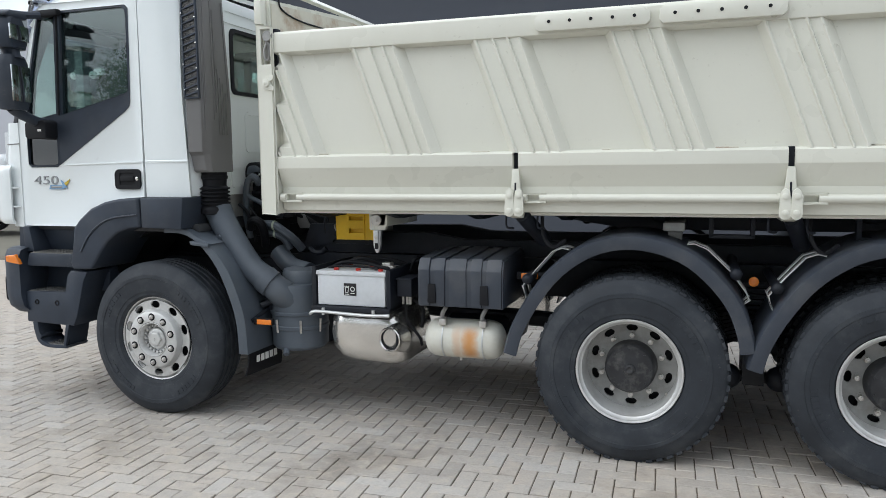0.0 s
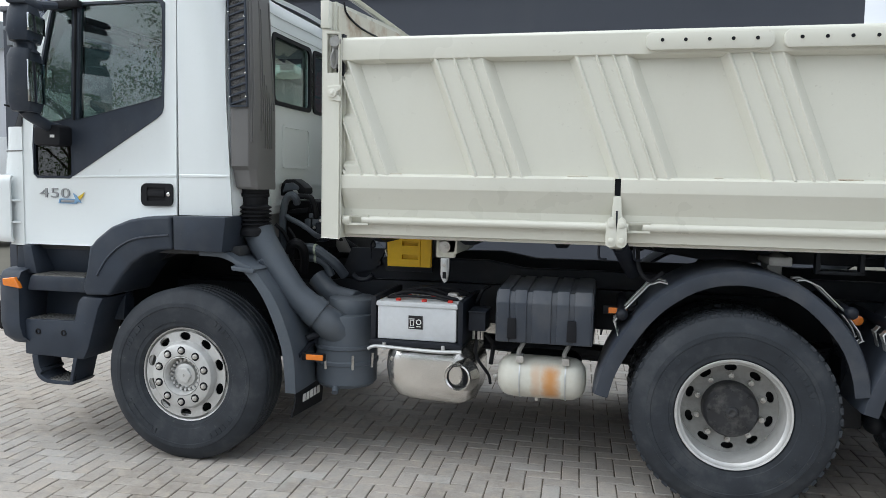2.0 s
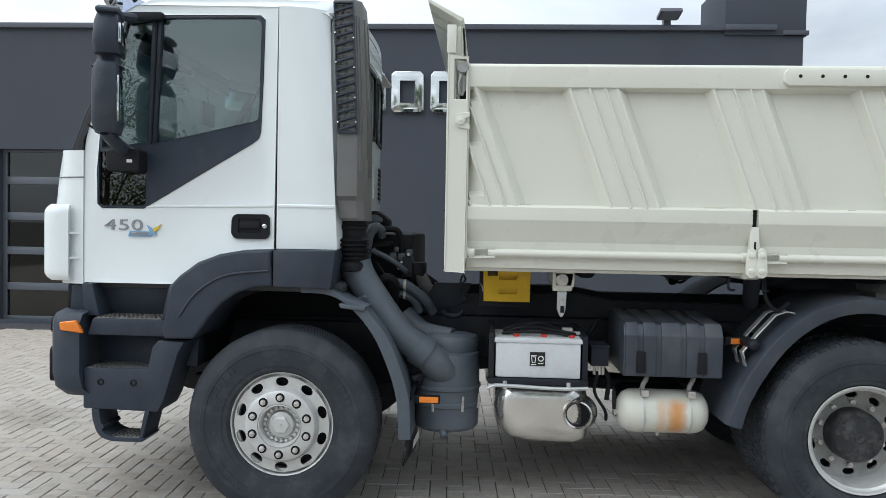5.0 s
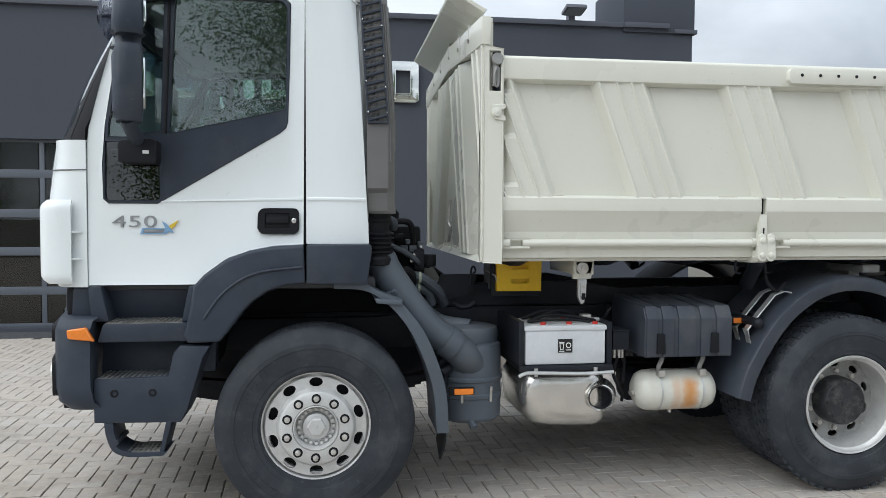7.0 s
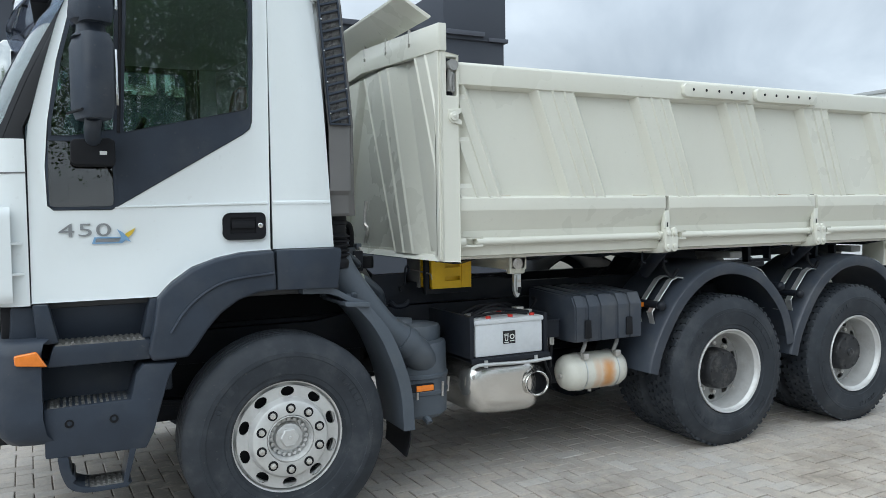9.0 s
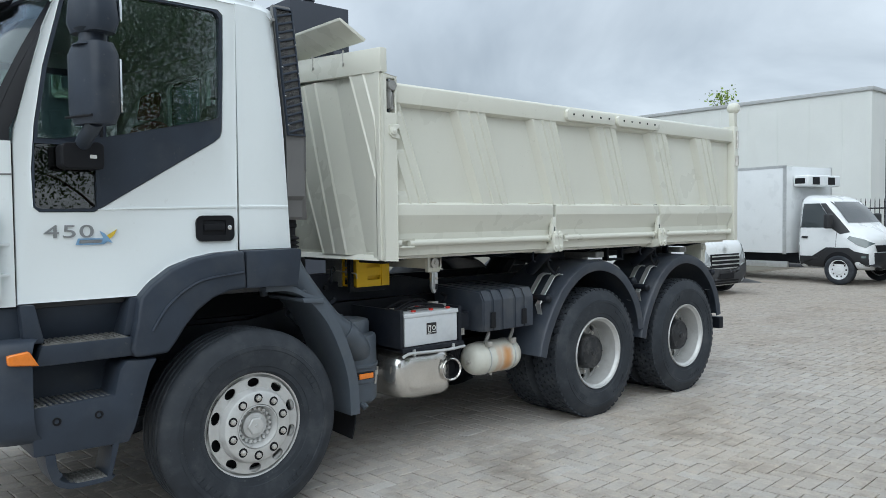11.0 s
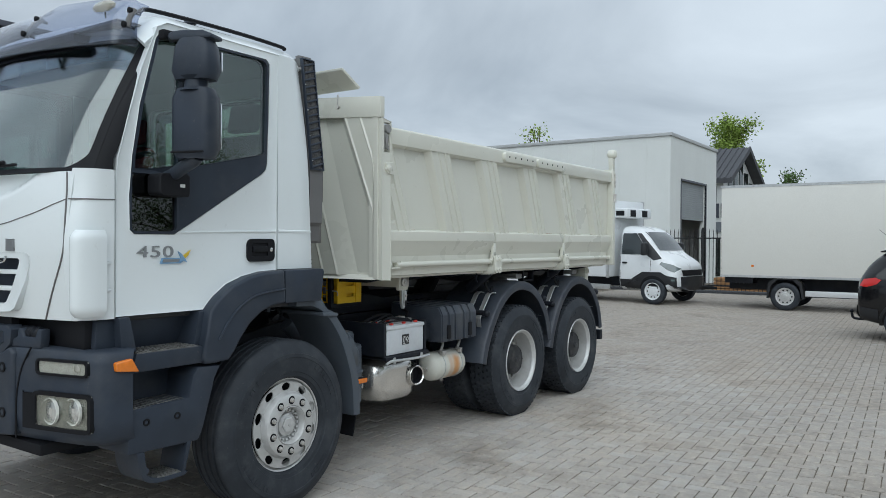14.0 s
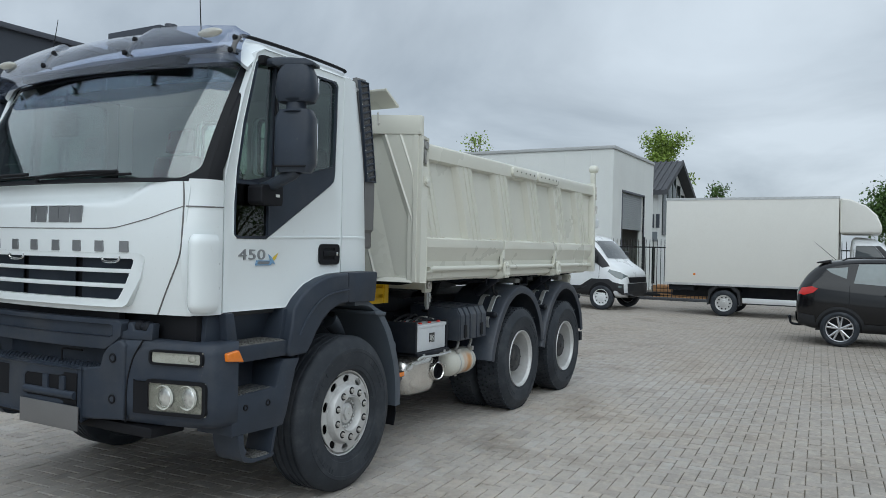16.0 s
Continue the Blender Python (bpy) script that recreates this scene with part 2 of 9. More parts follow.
VISOR = glass("smoked_visor", (0.82, 0.86, 0.96), 0.80, 0.04, 1.0, 1.6)
SMOKE = glass("door_glass", (0.82, 0.94, 0.90), 0.86, ior=1.95)
SHIELD = glass("windscreen_glass", (0.88, 0.97, 0.95), 0.92, ior=2.1)
TINTBAND = glass("tinted_screen_band", (0.76, 0.85, 0.92), 0.92, ior=1.6)
DARKGLASS = glass("dark_lower_glass", (0.7, 0.82, 0.77), 0.25, ior=1.9)
CLEAR = glass("lamp_glass", (0.95, 0.96, 0.95), 0.92, ior=1.6)
FACADE = material("slate_rendered_facade", (0.057, 0.064, 0.081), 0.75, var=0.06, scale=0.8, fine=120, bump=0.06, dirt=(0.08, 0.085, 0.095), dirt_amount=0.4, dirt_scale=0.7, streak=True)
FACADE_TRIM = material("slate_coping_metal", (0.078, 0.084, 0.104), 0.45, var=0.06, bump=0.02)
GATE_ALU = material("grey_gate_aluminium", (0.105, 0.118, 0.140), 0.4, var=0.06, bump=0.01)
PIPE_GREY = material("grey_downpipe", (0.17, 0.19, 0.21), 0.45, var=0.08, bump=0.02)
LETTER = material("polished_letter_metal", (0.80, 0.81, 0.78), 0.06, metal=1.0, var=0.02, bump=0.0)
DOORGLASS = glass("gate_glass", (0.5, 0.6, 0.58), 0.5, ior=1.6)
SHED = material("off_white_cladding", (0.74, 0.755, 0.73), 0.55, var=0.04, scale=0.5, bump=0.02, dirt=(0.45, 0.45, 0.40), dirt_amount=0.25, dirt_scale=0.5, streak=True)
SHED_TRIM = material("grey_flashing", (0.45, 0.46, 0.46), 0.45, var=0.05, bump=0.0)
SHUTTER = material("grey_roller_shutter", (0.30, 0.32, 0.33), 0.45, var=0.08, bump=0.02)
# near-black: the gloom of unlit rooms put into the colour
UNLIT_ROOM = material("unlit_room_dark", (0.024, 0.026, 0.03), 0.8, var=0.2, bump=0.05)
HOUSE = material("white_house_render", (0.66, 0.67, 0.66), 0.7, var=0.05, bump=0.04)
ROOF = material("dark_roof_tile", (0.060, 0.062, 0.070), 0.6, var=0.2, scale=3, bump=0.1)
IRON = material("black_iron_fence", (0.018, 0.018, 0.020), 0.5, var=0.2, bump=0.03)
VANWHITE = material("van_white_paint", (0.76, 0.78, 0.79), 0.3, var=0.03, coat=0.5, bump=0.0)
BOXWHITE = material("box_body_panel", (0.76, 0.75, 0.70), 0.42, var=0.03, scale=0.8, bump=0.006, dirt=(0.5, 0.48, 0.42), dirt_amount=0.25, dirt_scale=0.8)
CARBLACK = material("black_car_paint", (0.007, 0.007, 0.008), 0.16, spec=0.4, var=0.05, coat=0.35, bump=0.0)
ALLOY = material("alloy_wheel", (0.55, 0.55, 0.56), 0.25, metal=0.8, var=0.05, bump=0.0)
BARK = material("tree_bark", (0.10, 0.075, 0.055), 0.9, var=0.3, scale=10, fine=60, bump=0.4)
LEAF = material("green_leaves", (0.075, 0.135, 0.030), 0.55, var=0.45, scale=2.5, fine=8, bump=0.0)
LEAF_LIGHT = material("bright_spring_leaves", (0.24, 0.33, 0.06), 0.55, var=0.35, scale=2.0, fine=8, bump=0.0)


def tank_paint():
    m = material("tank_white_rusty_paint", (0.66, 0.65, 0.58), 0.38, var=0.06, scale=5, bump=0.02, dirt=(0.50, 0.40, 0.25), dirt_amount=0.4, dirt_scale=5)
    nt = m.node_tree
    b = nt.nodes["Principled BSDF"]
    old = b.inputs["Base Color"].links[0].from_socket
    geo = nt.nodes.new("ShaderNodeNewGeometry")
    sep = nt.nodes.new("ShaderNodeSeparateXYZ")
    nt.links.new(geo.outputs["Position"], sep.inputs[0])
    n = noise_tex(nt, geo.outputs["Position"], 16.0, 5.0, 0.6)
    wob = socket(nt, socket(nt, n, "SUBTRACT", 0.5), "MULTIPLY", 0.05)
    total = None
    for centre, half in ((2.165, 0.024), (2.245, 0.040)):
        d = socket(nt, socket(nt, socket(nt, sep.outputs["X"], "ADD", wob), "SUBTRACT", centre), "DIVIDE", half)
        g = ramp_of(nt, socket(nt, d, "MULTIPLY", d), 2.6, 0.0)
        if centre < 2.2:
            g = socket(nt, g, "MULTIPLY", 0.45)
        total = g if total is None else socket(nt, total, "MAXIMUM", g)
    dz = socket(nt, socket(nt, socket(nt, sep.outputs["Z"], "ADD", wob), "SUBTRACT", 0.60), "DIVIDE", 0.105)
    total = socket(nt, total, "MULTIPLY", ramp_of(nt, socket(nt, dz, "MULTIPLY", dz), 1.3, 0.4))
    front = ramp_of(nt, sep.outputs["Y"], 0.36, 0.30)
    total = socket(nt, total, "MULTIPLY", front)
    nt.links.new(mix_colour(nt, socket(nt, total, "MULTIPLY", 0.9), old, (0.58, 0.25, 0.055)), b.inputs["Base Color"])
    return m


TANKWHITE = tank_paint()
WOODPILE = material("stacked_timber", (0.40, 0.22, 0.10), 0.8, var=0.25, scale=8, bump=0.1)

# ---------------------------------------------------------------- mesh tools


def box(bm, x0, x1, y0, y1, z0, z1):
    v = [bm.verts.new((x, y, z)) for z in (z0, z1) for x, y in ((x0, y0), (x1, y0), (x1, y1), (x0, y1))]
    for f in ((3, 2, 1, 0), (4, 5, 6, 7), (0, 1, 5, 4), (1, 2, 6, 5), (2, 3, 7, 6), (3, 0, 4, 7)):
        bm.faces.new([v[i] for i in f])
    return bm


def bev(bm, w, seg=2, angle=25):
    bm.normal_update()
    lim = radians(angle)
    es = [e for e in bm.edges if len(e.link_faces) == 2 and e.calc_face_angle(0) > lim]
    if es:
        bmesh.ops.bevel(bm, geom=es, offset=w, segments=seg, profile=0.6, affect="EDGES", clamp_overlap=True)
    return bm


def put(axis, a, b, c):
    """Point from two plane coordinates a, b and c along the axis: y takes (x, z), x takes (y, z), z takes (x, y)."""
    return {"y": (a, c, b), "x": (c, a, b), "z": (a, b, c)}[axis]


def prism(bm, pts, axis, c0, c1):
    lo = [bm.verts.new(put(axis, a, b, c0)) for a, b in pts]
    hi = [bm.verts.new(put(axis, a, b, c1)) for a, b in pts]
    bm.faces.new(lo)
    bm.faces.new(hi[::-1])
    n = len(pts)
    for i in range(n):
        j = (i + 1) % n
        bm.faces.new((lo[i], hi[i], hi[j], lo[j]))
    return bm


def plate(bm, outer, holes, axis, c0, c1):
    """A sheet with holes through it, from c0 to c1 along the axis."""
    rings = [outer, *holes]
    sides = []
    for c in (c0, c1):
        edges, vs = [], []
        for ring in rings:
            v = [bm.verts.new(put(axis, a, b, c)) for a, b in ring]
            vs.append(v)
            edges += [bm.edges.new((v[i], v[(i + 1) % len(v)])) for i in range(len(v))]
        bmesh.ops.triangle_fill(bm, use_beauty=True, use_dissolve=False, edges=edges)
        sides.append(vs)
    for lo, hi in zip(*sides):
        for i in range(len(lo)):
            j = (i + 1) % len(lo)
            bm.faces.new((lo[i], hi[i], hi[j], lo[j]))
    return bm


def ring(cx, cy, r, n=24, ry=None, start=0.0, turn=0.0):
    ry = r if ry is None else ry
    out = []
    for i in range(n):
        a = start + math.tau * i / n
        p, q = r * math.cos(a), ry * math.sin(a)
        out.append((cx + p * math.cos(turn) - q * math.sin(turn), cy + p * math.sin(turn) + q * math.cos(turn)))
    return out


def lathe(bm, prof, axis="y", at=(0, 0, 0), n=48, close=False):
    """Turns a profile of (radius, place along the axis) about the axis through at."""
    rows = []
    for r, h in prof:
        row = []
        for i in range(n):
            a = math.tau * i / n
            p = put(axis, r * math.cos(a), r * math.sin(a), h)
            row.append(bm.verts.new((p[0] + at[0], p[1] + at[1], p[2] + at[2])))
        rows.append(row)
    pairs = list(zip(rows, rows[1:]))
    if close:
        pairs.append((rows[-1], rows[0]))
    for a, b in pairs:
        for i in range(n):
            j = (i + 1) % n
            bm.faces.new((a[i], a[j], b[j], b[i]))
    if not close:
        for row in (rows[0], rows[-1]):
            bm.faces.new(row)
    return bm


def rod(bm, a, b, r, n=10, r2=None):
    a, b = Vector(a), Vector(b)
    r2 = r if r2 is None else r2
    d = (b - a).normalized()
    u = d.orthogonal().normalized()
    w = d.cross(u)
    lo, hi = [], []
    for i in range(n):
        t = math.tau * i / n
        o = u * math.cos(t) + w * math.sin(t)
        lo.append(bm.verts.new(a + o * r))
        hi.append(bm.verts.new(b + o * r2))
    for i in range(n):
        j = (i + 1) % n
        bm.faces.new((lo[i], lo[j], hi[j], hi[i]))
    bm.faces.new(lo[::-1])
    bm.faces.new(hi)
    return bm


def curve_points(pts, steps=6):
    """Catmull-Rom through the points."""
    p = [Vector(q) for q in pts]
    p = [2 * p[0] - p[1], *p, 2 * p[-1] - p[-2]]
    out = []
    for i in range(1, len(p) - 2):
        for k in range(steps):
            t = k / steps
            out.append(0.5 * ((2 * p[i]) + (p[i + 1] - p[i - 1]) * t + (2 * p[i - 1] - 5 * p[i] + 4 * p[i + 1] - p[i + 2]) * t * t + (3 * p[i] - p[i - 1] - 3 * p[i + 1] + p[i + 2]) * t ** 3))
    out.append(p[-2])
    return out


def hose(bm, pts, r, n=10, steps=6, radii=None):
    """A tube along a smooth path; radii gives a radius for each point given."""
    path = curve_points(pts, steps)
    rows, u = [], None
    for i, q in enumerate(path):
        d = (path[min(i + 1, len(path) - 1)] - path[max(i - 1, 0)]).normalized()
        if u is None:
            u = d.orthogonal().normalized()
        u = (u - d * u.dot(d)).normalized()
        w = d.cross(u)
        rr = r
        if radii:
            k = i / steps
            j = min(int(k), len(radii) - 2)
            rr = radii[j] + (radii[j + 1] - radii[j]) * (k - j)
        rows.append([bm.verts.new(q + (u * math.cos(math.tau * s / n) + w * math.sin(math.tau * s / n)) * rr) for s in range(n)])
    for a, b in zip(rows, rows[1:]):
        for i in range(n):
            j = (i + 1) % n
            bm.faces.new((a[i], a[j], b[j], b[i]))
    bm.faces.new(rows[0][::-1])
    bm.faces.new(rows[-1])
    return bm


def thicken(bm, fs, thick):
    """Give a surface its thickness towards the middle of the thing that it clads."""
    mid = Vector((-0.3, 1.27, 2.0))
    bm.normal_update()
    ns, edges = {}, {}
    side = 0.0
    for f in fs:
        side += f.normal.dot(mid - f.calc_center_median()) * f.calc_area()
        for v in f.verts:
            ns[v] = ns.get(v, Vector()) + f.normal
        for e in f.edges:
            edges.setdefault(e, []).append(f)
    k = abs(thick) if side > 0 else -abs(thick)
    inner = {v: bm.verts.new(v.co + n.normalized() * k) for v, n in ns.items()}
    for f in fs:
        bm.faces.new([inner[v] for v in reversed(f.verts)])
    for e, owners in edges.items():
        if len(owners) == 1:
            a, b = e.verts
            bm.faces.new((a, b, inner[b], inner[a]))
    return bm


def sheet(bm, f, nu, nv, thick=0.0, skip=None):
    """A surface from f(u, v), u and v from 0 to 1; skip(i, j) leaves a cell out."""
    g = [[bm.verts.new(f(i / nu, j / nv)) for j in range(nv + 1)] for i in range(nu + 1)]
    fs = []
    for i in range(nu):
        for j in range(nv):
            if not (skip and skip(i, j)):
                fs.append(bm.faces.new((g[i][j], g[i + 1][j], g[i + 1][j + 1], g[i][j + 1])))
    if thick:
        thicken(bm, fs, thick)
    return bm


def mesh_of(name, bm, mat, smooth=32):
    bmesh.ops.recalc_face_normals(bm, faces=bm.faces[:])
    me = bpy.data.meshes.new(name)
    bm.to_mesh(me)
    bm.free()
    me.materials.append(mat)
    if smooth:
        me.polygons.foreach_set("use_smooth", [True] * len(me.polygons))
        me.set_sharp_from_angle(angle=radians(smooth))
    return me


def part(name, bm, mat, parent=None, label="", smooth=32):
    ob = new(name, mesh_of(name, bm, mat, smooth))
    ob.parent = parent
    if label:
        tagged(ob, label)
    return ob


def thing(name, label, category, kind="", group="", at=None):
    ob = new(name)
    ob.empty_display_size = 0.2
    if at is not None:
        ob.matrix_basis = at
    return tagged(ob, label, category, group, kind)


def words(name, text, size, mat, parent, m, depth=0.004, spread=1.0):
    cu = bpy.data.curves.new(name, "FONT")
    cu.body, cu.size, cu.extrude, cu.space_character = text, size, depth, spread
    tmp = bpy.data.objects.new("tmp", cu)
    me = bpy.data.meshes.new_from_object(tmp)
    bpy.data.objects.remove(tmp)
    me.name = name
    me.materials.clear()
    me.materials.append(mat)
    ob = new(name, me)
    ob.parent = parent
    ob.matrix_basis = m
    return ob


B = bmesh.new

# ---------------------------------------------------------------- ground
def paver_material(name, per_object):
    m = bpy.data.materials.new(name)
    m.use_nodes = True
    nt = m.node_tree
    b = nt.nodes["Principled BSDF"]
    geo = nt.nodes.new("ShaderNodeNewGeometry")
    co = geo.outputs["Position"]
    if per_object:
        rnd = nt.nodes.new("ShaderNodeObjectInfo").outputs["Random"]
    else:
        rnd = geo.outputs["Random Per Island"]
    ramp = nt.nodes.new("ShaderNodeValToRGB")
    els = ramp.color_ramp.elements
    els[0].color = (0.380, 0.352, 0.322, 1)
    els[1].position = 1.0
    els[1].color = (0.508, 0.483, 0.453, 1)
    for p, c in ((0.08, (0.430, 0.400, 0.368)), (0.5, (0.468, 0.438, 0.404)), (0.75, (0.462, 0.420, 0.378)), (0.93, (0.488, 0.463, 0.435))):
        e = els.new(p)
        e.color = (*c, 1)
    nt.links.new(rnd, ramp.inputs[0])
    fine = noise_tex(nt, co, 70.0, 4.0)
    c = mix_colour(nt, ramp_of(nt, fine, 0.25, 0.75), mix_colour(nt, 1.0, ramp.outputs[0], (0.84, 0.84, 0.84), "MULTIPLY"), ramp.outputs[0])
    # sand and dust swept over the yard, damp and oily patches
    sand = noise_tex(nt, co, 0.42, 6.0, 0.62)
    c = mix_colour(nt, socket(nt, ramp_of(nt, sand, 0.50, 0.75), "MULTIPLY", 0.5), c, (0.50, 0.42, 0.33))
    damp = noise_tex(nt, co, 0.85, 7.0, 0.65)
    c = mix_colour(nt, socket(nt, ramp_of(nt, damp, 0.53, 0.70), "MULTIPLY", 0.65), c, (0.17, 0.150, 0.13))
    # the far end of the yard lies damper, the end before the gate sandier
    sep = nt.nodes.new("ShaderNodeSeparateXYZ")
    nt.links.new(co, sep.inputs[0])
    wob = socket(nt, socket(nt, sand, "SUBTRACT", 0.5), "MULTIPLY", 9.0)
    wet = ramp_of(nt, socket(nt, sep.outputs["X"], "ADD", wob), 4.5, 9.5)
    c = mix_colour(nt, socket(nt, wet, "MULTIPLY", 0.52), c, (0.24, 0.208, 0.172))
    # the open yard away from the parked row is darker and browner
    drift = socket(nt, socket(nt, sand, "SUBTRACT", 0.5), "MULTIPLY", 3.0)
    open_side = socket(nt, ramp_of(nt, socket(nt, sep.outputs["Y"], "ADD", drift), -0.7, -2.1), "MULTIPLY", ramp_of(nt, sep.outputs["X"], -1.5, 1.0))
    c = mix_colour(nt, socket(nt, open_side, "MULTIPLY", 0.4), c, (0.25, 0.225, 0.195))
    dry = ramp_of(nt, socket(nt, sep.outputs["X"], "ADD", wob), -1.5, -7.0)
    c = mix_colour(nt, socket(nt, dry, "MULTIPLY", 0.55), c, (0.52, 0.44, 0.36))
    # oil drips plus the shade under the cab, both put into the paver colour
    ox = socket(nt, socket(nt, sep.outputs["X"], "ADD", 0.3), "DIVIDE", 0.75)
    oy = socket(nt, socket(nt, sep.outputs["Y"], "SUBTRACT", 1.1), "DIVIDE", 0.8)
    far_off = socket(nt, socket(nt, ox, "MULTIPLY", ox), "ADD", socket(nt, oy, "MULTIPLY", oy))
    oil_shade = ramp_of(nt, socket(nt, far_off, "ADD", socket(nt, socket(nt, damp, "SUBTRACT", 0.5), "MULTIPLY", 2.4)), 1.15, 0.35)
    c = mix_colour(nt, socket(nt, oil_shade, "MULTIPLY", 0.5), c, (0.085, 0.078, 0.070))
    # grit trodden into the surface
    grit = noise_tex(nt, co, 11.0, 8.0, 0.7)
    c = mix_colour(nt, socket(nt, ramp_of(nt, grit, 0.50, 0.68), "MULTIPLY", 0.45), c, (0.56, 0.49, 0.40))
    c = mix_colour(nt, socket(nt, ramp_of(nt, grit, 0.44, 0.30), "MULTIPLY", 0.45), c, (0.22, 0.20, 0.18))
    pale = noise_tex(nt, co, 1.9, 6.0, 0.6)
    c = mix_colour(nt, socket(nt, ramp_of(nt, pale, 0.58, 0.80), "MULTIPLY", 0.4), c, (0.50, 0.50, 0.49))
    nt.links.new(c, b.inputs["Base Color"])
    nt.links.new(socket(nt, socket(nt, damp, "MULTIPLY", -0.30), "ADD", 1.0), b.inputs["Roughness"])
    b.inputs["Specular IOR Level"].default_value = 0.12
    bp = nt.nodes.new("ShaderNodeBump")
    bp.inputs["Strength"].default_value = 0.22
    bp.inputs["Distance"].default_value = 0.006
    nt.links.new(fine, bp.inputs["Height"])
    nt.links.new(bp.outputs[0], b.inputs["Normal"])
    return m


PAVER = paver_material("concrete_paver", False)
PAVER_ONE = paver_material("concrete_paver_single", True)
JOINT = material("joint_sand", (0.160, 0.136, 0.105), 0.95, var=0.5, scale=3, fine=90, bump=0.2, dirt=(0.07, 0.062, 0.048), dirt_amount=0.9, dirt_scale=0.6)
GRASSY = material("far_ground", (0.16, 0.15, 0.12), 0.95, var=0.2, scale=0.2, bump=0.1)
GRAVEL = material("dark_gravel", (0.07, 0.072, 0.078), 0.9, var=0.4, scale=20, fine=90, bump=0.5)

bm = B()
g_n = 26
sheet(bm, lambda u, v: (-300 + 700 * u, -300 + 600 * v, -0.035), g_n, g_n)
tagged(part("ground", bm, GRASSY, smooth=0), "bare ground reaching to the horizon", "ground", kind="structure")
bm = B()
box(bm, -26, 30, -20, 7.5, -0.034, -0.0105)
pavement = tagged(part("pavement", bm, JOINT, smooth=0), "yard paved with grey concrete pavers in herringbone, sandy joints", "pavement", kind="structure")

# ---------------------------------------------------------------- dark dealership building
YF = 7.5
HOLE = [(-6.6, 0.06), (-2.8, 0.06), (-2.8, 2.77), (-6.6, 2.77)]
bm = B()
plate(bm, [(-8.12, -0.03), (5.78, -0.03), (5.78, 4.66), (-8.12, 4.66)], [HOLE], "y", YF, YF + 0.30)
wall = tagged(part("wall_front", bm, FACADE, smooth=0), "dark slate rendered facade of a flat-roofed dealership", "wall", kind="structure")
bm = B()
box(bm, -8.12, -7.85, YF + 0.30, YF + 11.7, -0.03, 4.66)
box(bm, 5.48, 5.78, YF + 0.30, YF + 11.7, -0.03, 4.66)
box(bm, -8.12, 5.78, YF + 11.7, YF + 12.0, -0.03, 4.66)
tagged(part("wall_sides", bm, FACADE, smooth=0), "dark slate side and rear walls of the dealership", "wall", kind="structure")
bm = B()
box(bm, -7.85, 5.48, YF + 0.30, YF + 11.7, 4.42, 4.60)
tagged(part("roof", bm, FACADE_TRIM, smooth=0), "flat roof of the dealership", "roof", kind="structure")
bm = B()
box(bm, -8.18, 4.62, YF - 0.06, YF + 0.36, 4.66, 4.74)
box(bm, 5.46, 5.84, YF - 0.06, YF + 0.36, 4.60, 4.665)
box(bm, -8.18, -7.80, YF + 0.36, YF + 12.05, 4.66, 4.74)
box(bm, 4.62, 5.36, YF - 0.10, YF - 0.004, 4.66, 4.74)
tagged(part("coping", bev(bm, 0.006), FACADE_TRIM), "slate metal roof coping", "trim", kind="structure")
bm = B()
box(bm, 4.62, 5.80, YF - 0.04, YF + 1.3, 4.60, 5.42)
tagged(part("roof_tower", bev(bm, 0.01), FACADE), "dark slate box tower on the roof edge", "tower", kind="structure")
bm = B()
rod(bm, (5.32, YF + 0.5, 5.42), (5.32, YF + 0.5, 5.60), 0.07, 12)
rod(bm, (5.32, YF + 0.5, 5.60), (5.32, YF + 0.5, 5.66), 0.11, 12)
tagged(part("roof_vent", bm, FACADE_TRIM), "small dark roof vent pipe", "vent")
# added inner wall and floor, their shade behind the gate painted in
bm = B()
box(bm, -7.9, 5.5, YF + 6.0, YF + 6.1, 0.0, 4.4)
tagged(part("wall_inside", bm, UNLIT_ROOM, smooth=0), "inner wall of the showroom, coloured dark for the unlit room", "wall", kind="structure")
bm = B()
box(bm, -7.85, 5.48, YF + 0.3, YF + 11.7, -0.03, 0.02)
tagged(part("floor", bm, UNLIT_ROOM, smooth=0), "showroom floor, coloured dark for the unlit room", "floor", kind="structure")
# glazed sectional gate
gate = thing("glazed_gate", "glazed sectional gate with dark aluminium rails, closed", "gate", "structure")
for z0, z1 in ((0.06, 0.11), (0.53, 0.645), (1.10, 1.22), (1.65, 1.77), (2.22, 2.34), (2.73, 2.77)):
    bm = B()
    box(bm, -6.6, -2.8, YF + 0.12, YF + 0.19, z0, z1)
    part("gate_rail", bev(bm, 0.006), GATE_ALU, gate)
for x in (-6.6, -5.36, -4.10, -2.87):
    bm = B()
    box(bm, x, x + 0.07, YF + 0.125, YF + 0.185, 0.06, 2.77)
    part("gate_stile", bev(bm, 0.006), GATE_ALU, gate)
for z0, z1 in ((0.11, 0.53), (0.645, 1.10), (1.22, 1.65), (1.77, 2.22), (2.34, 2.73)):
    for x in (-6.53, -5.29, -4.03):
        bm = B()
        box(bm, x, x + 1.17, YF + 0.15, YF + 0.158, z0, z1)
        part("pane", bm, DOORGLASS, gate, smooth=0)
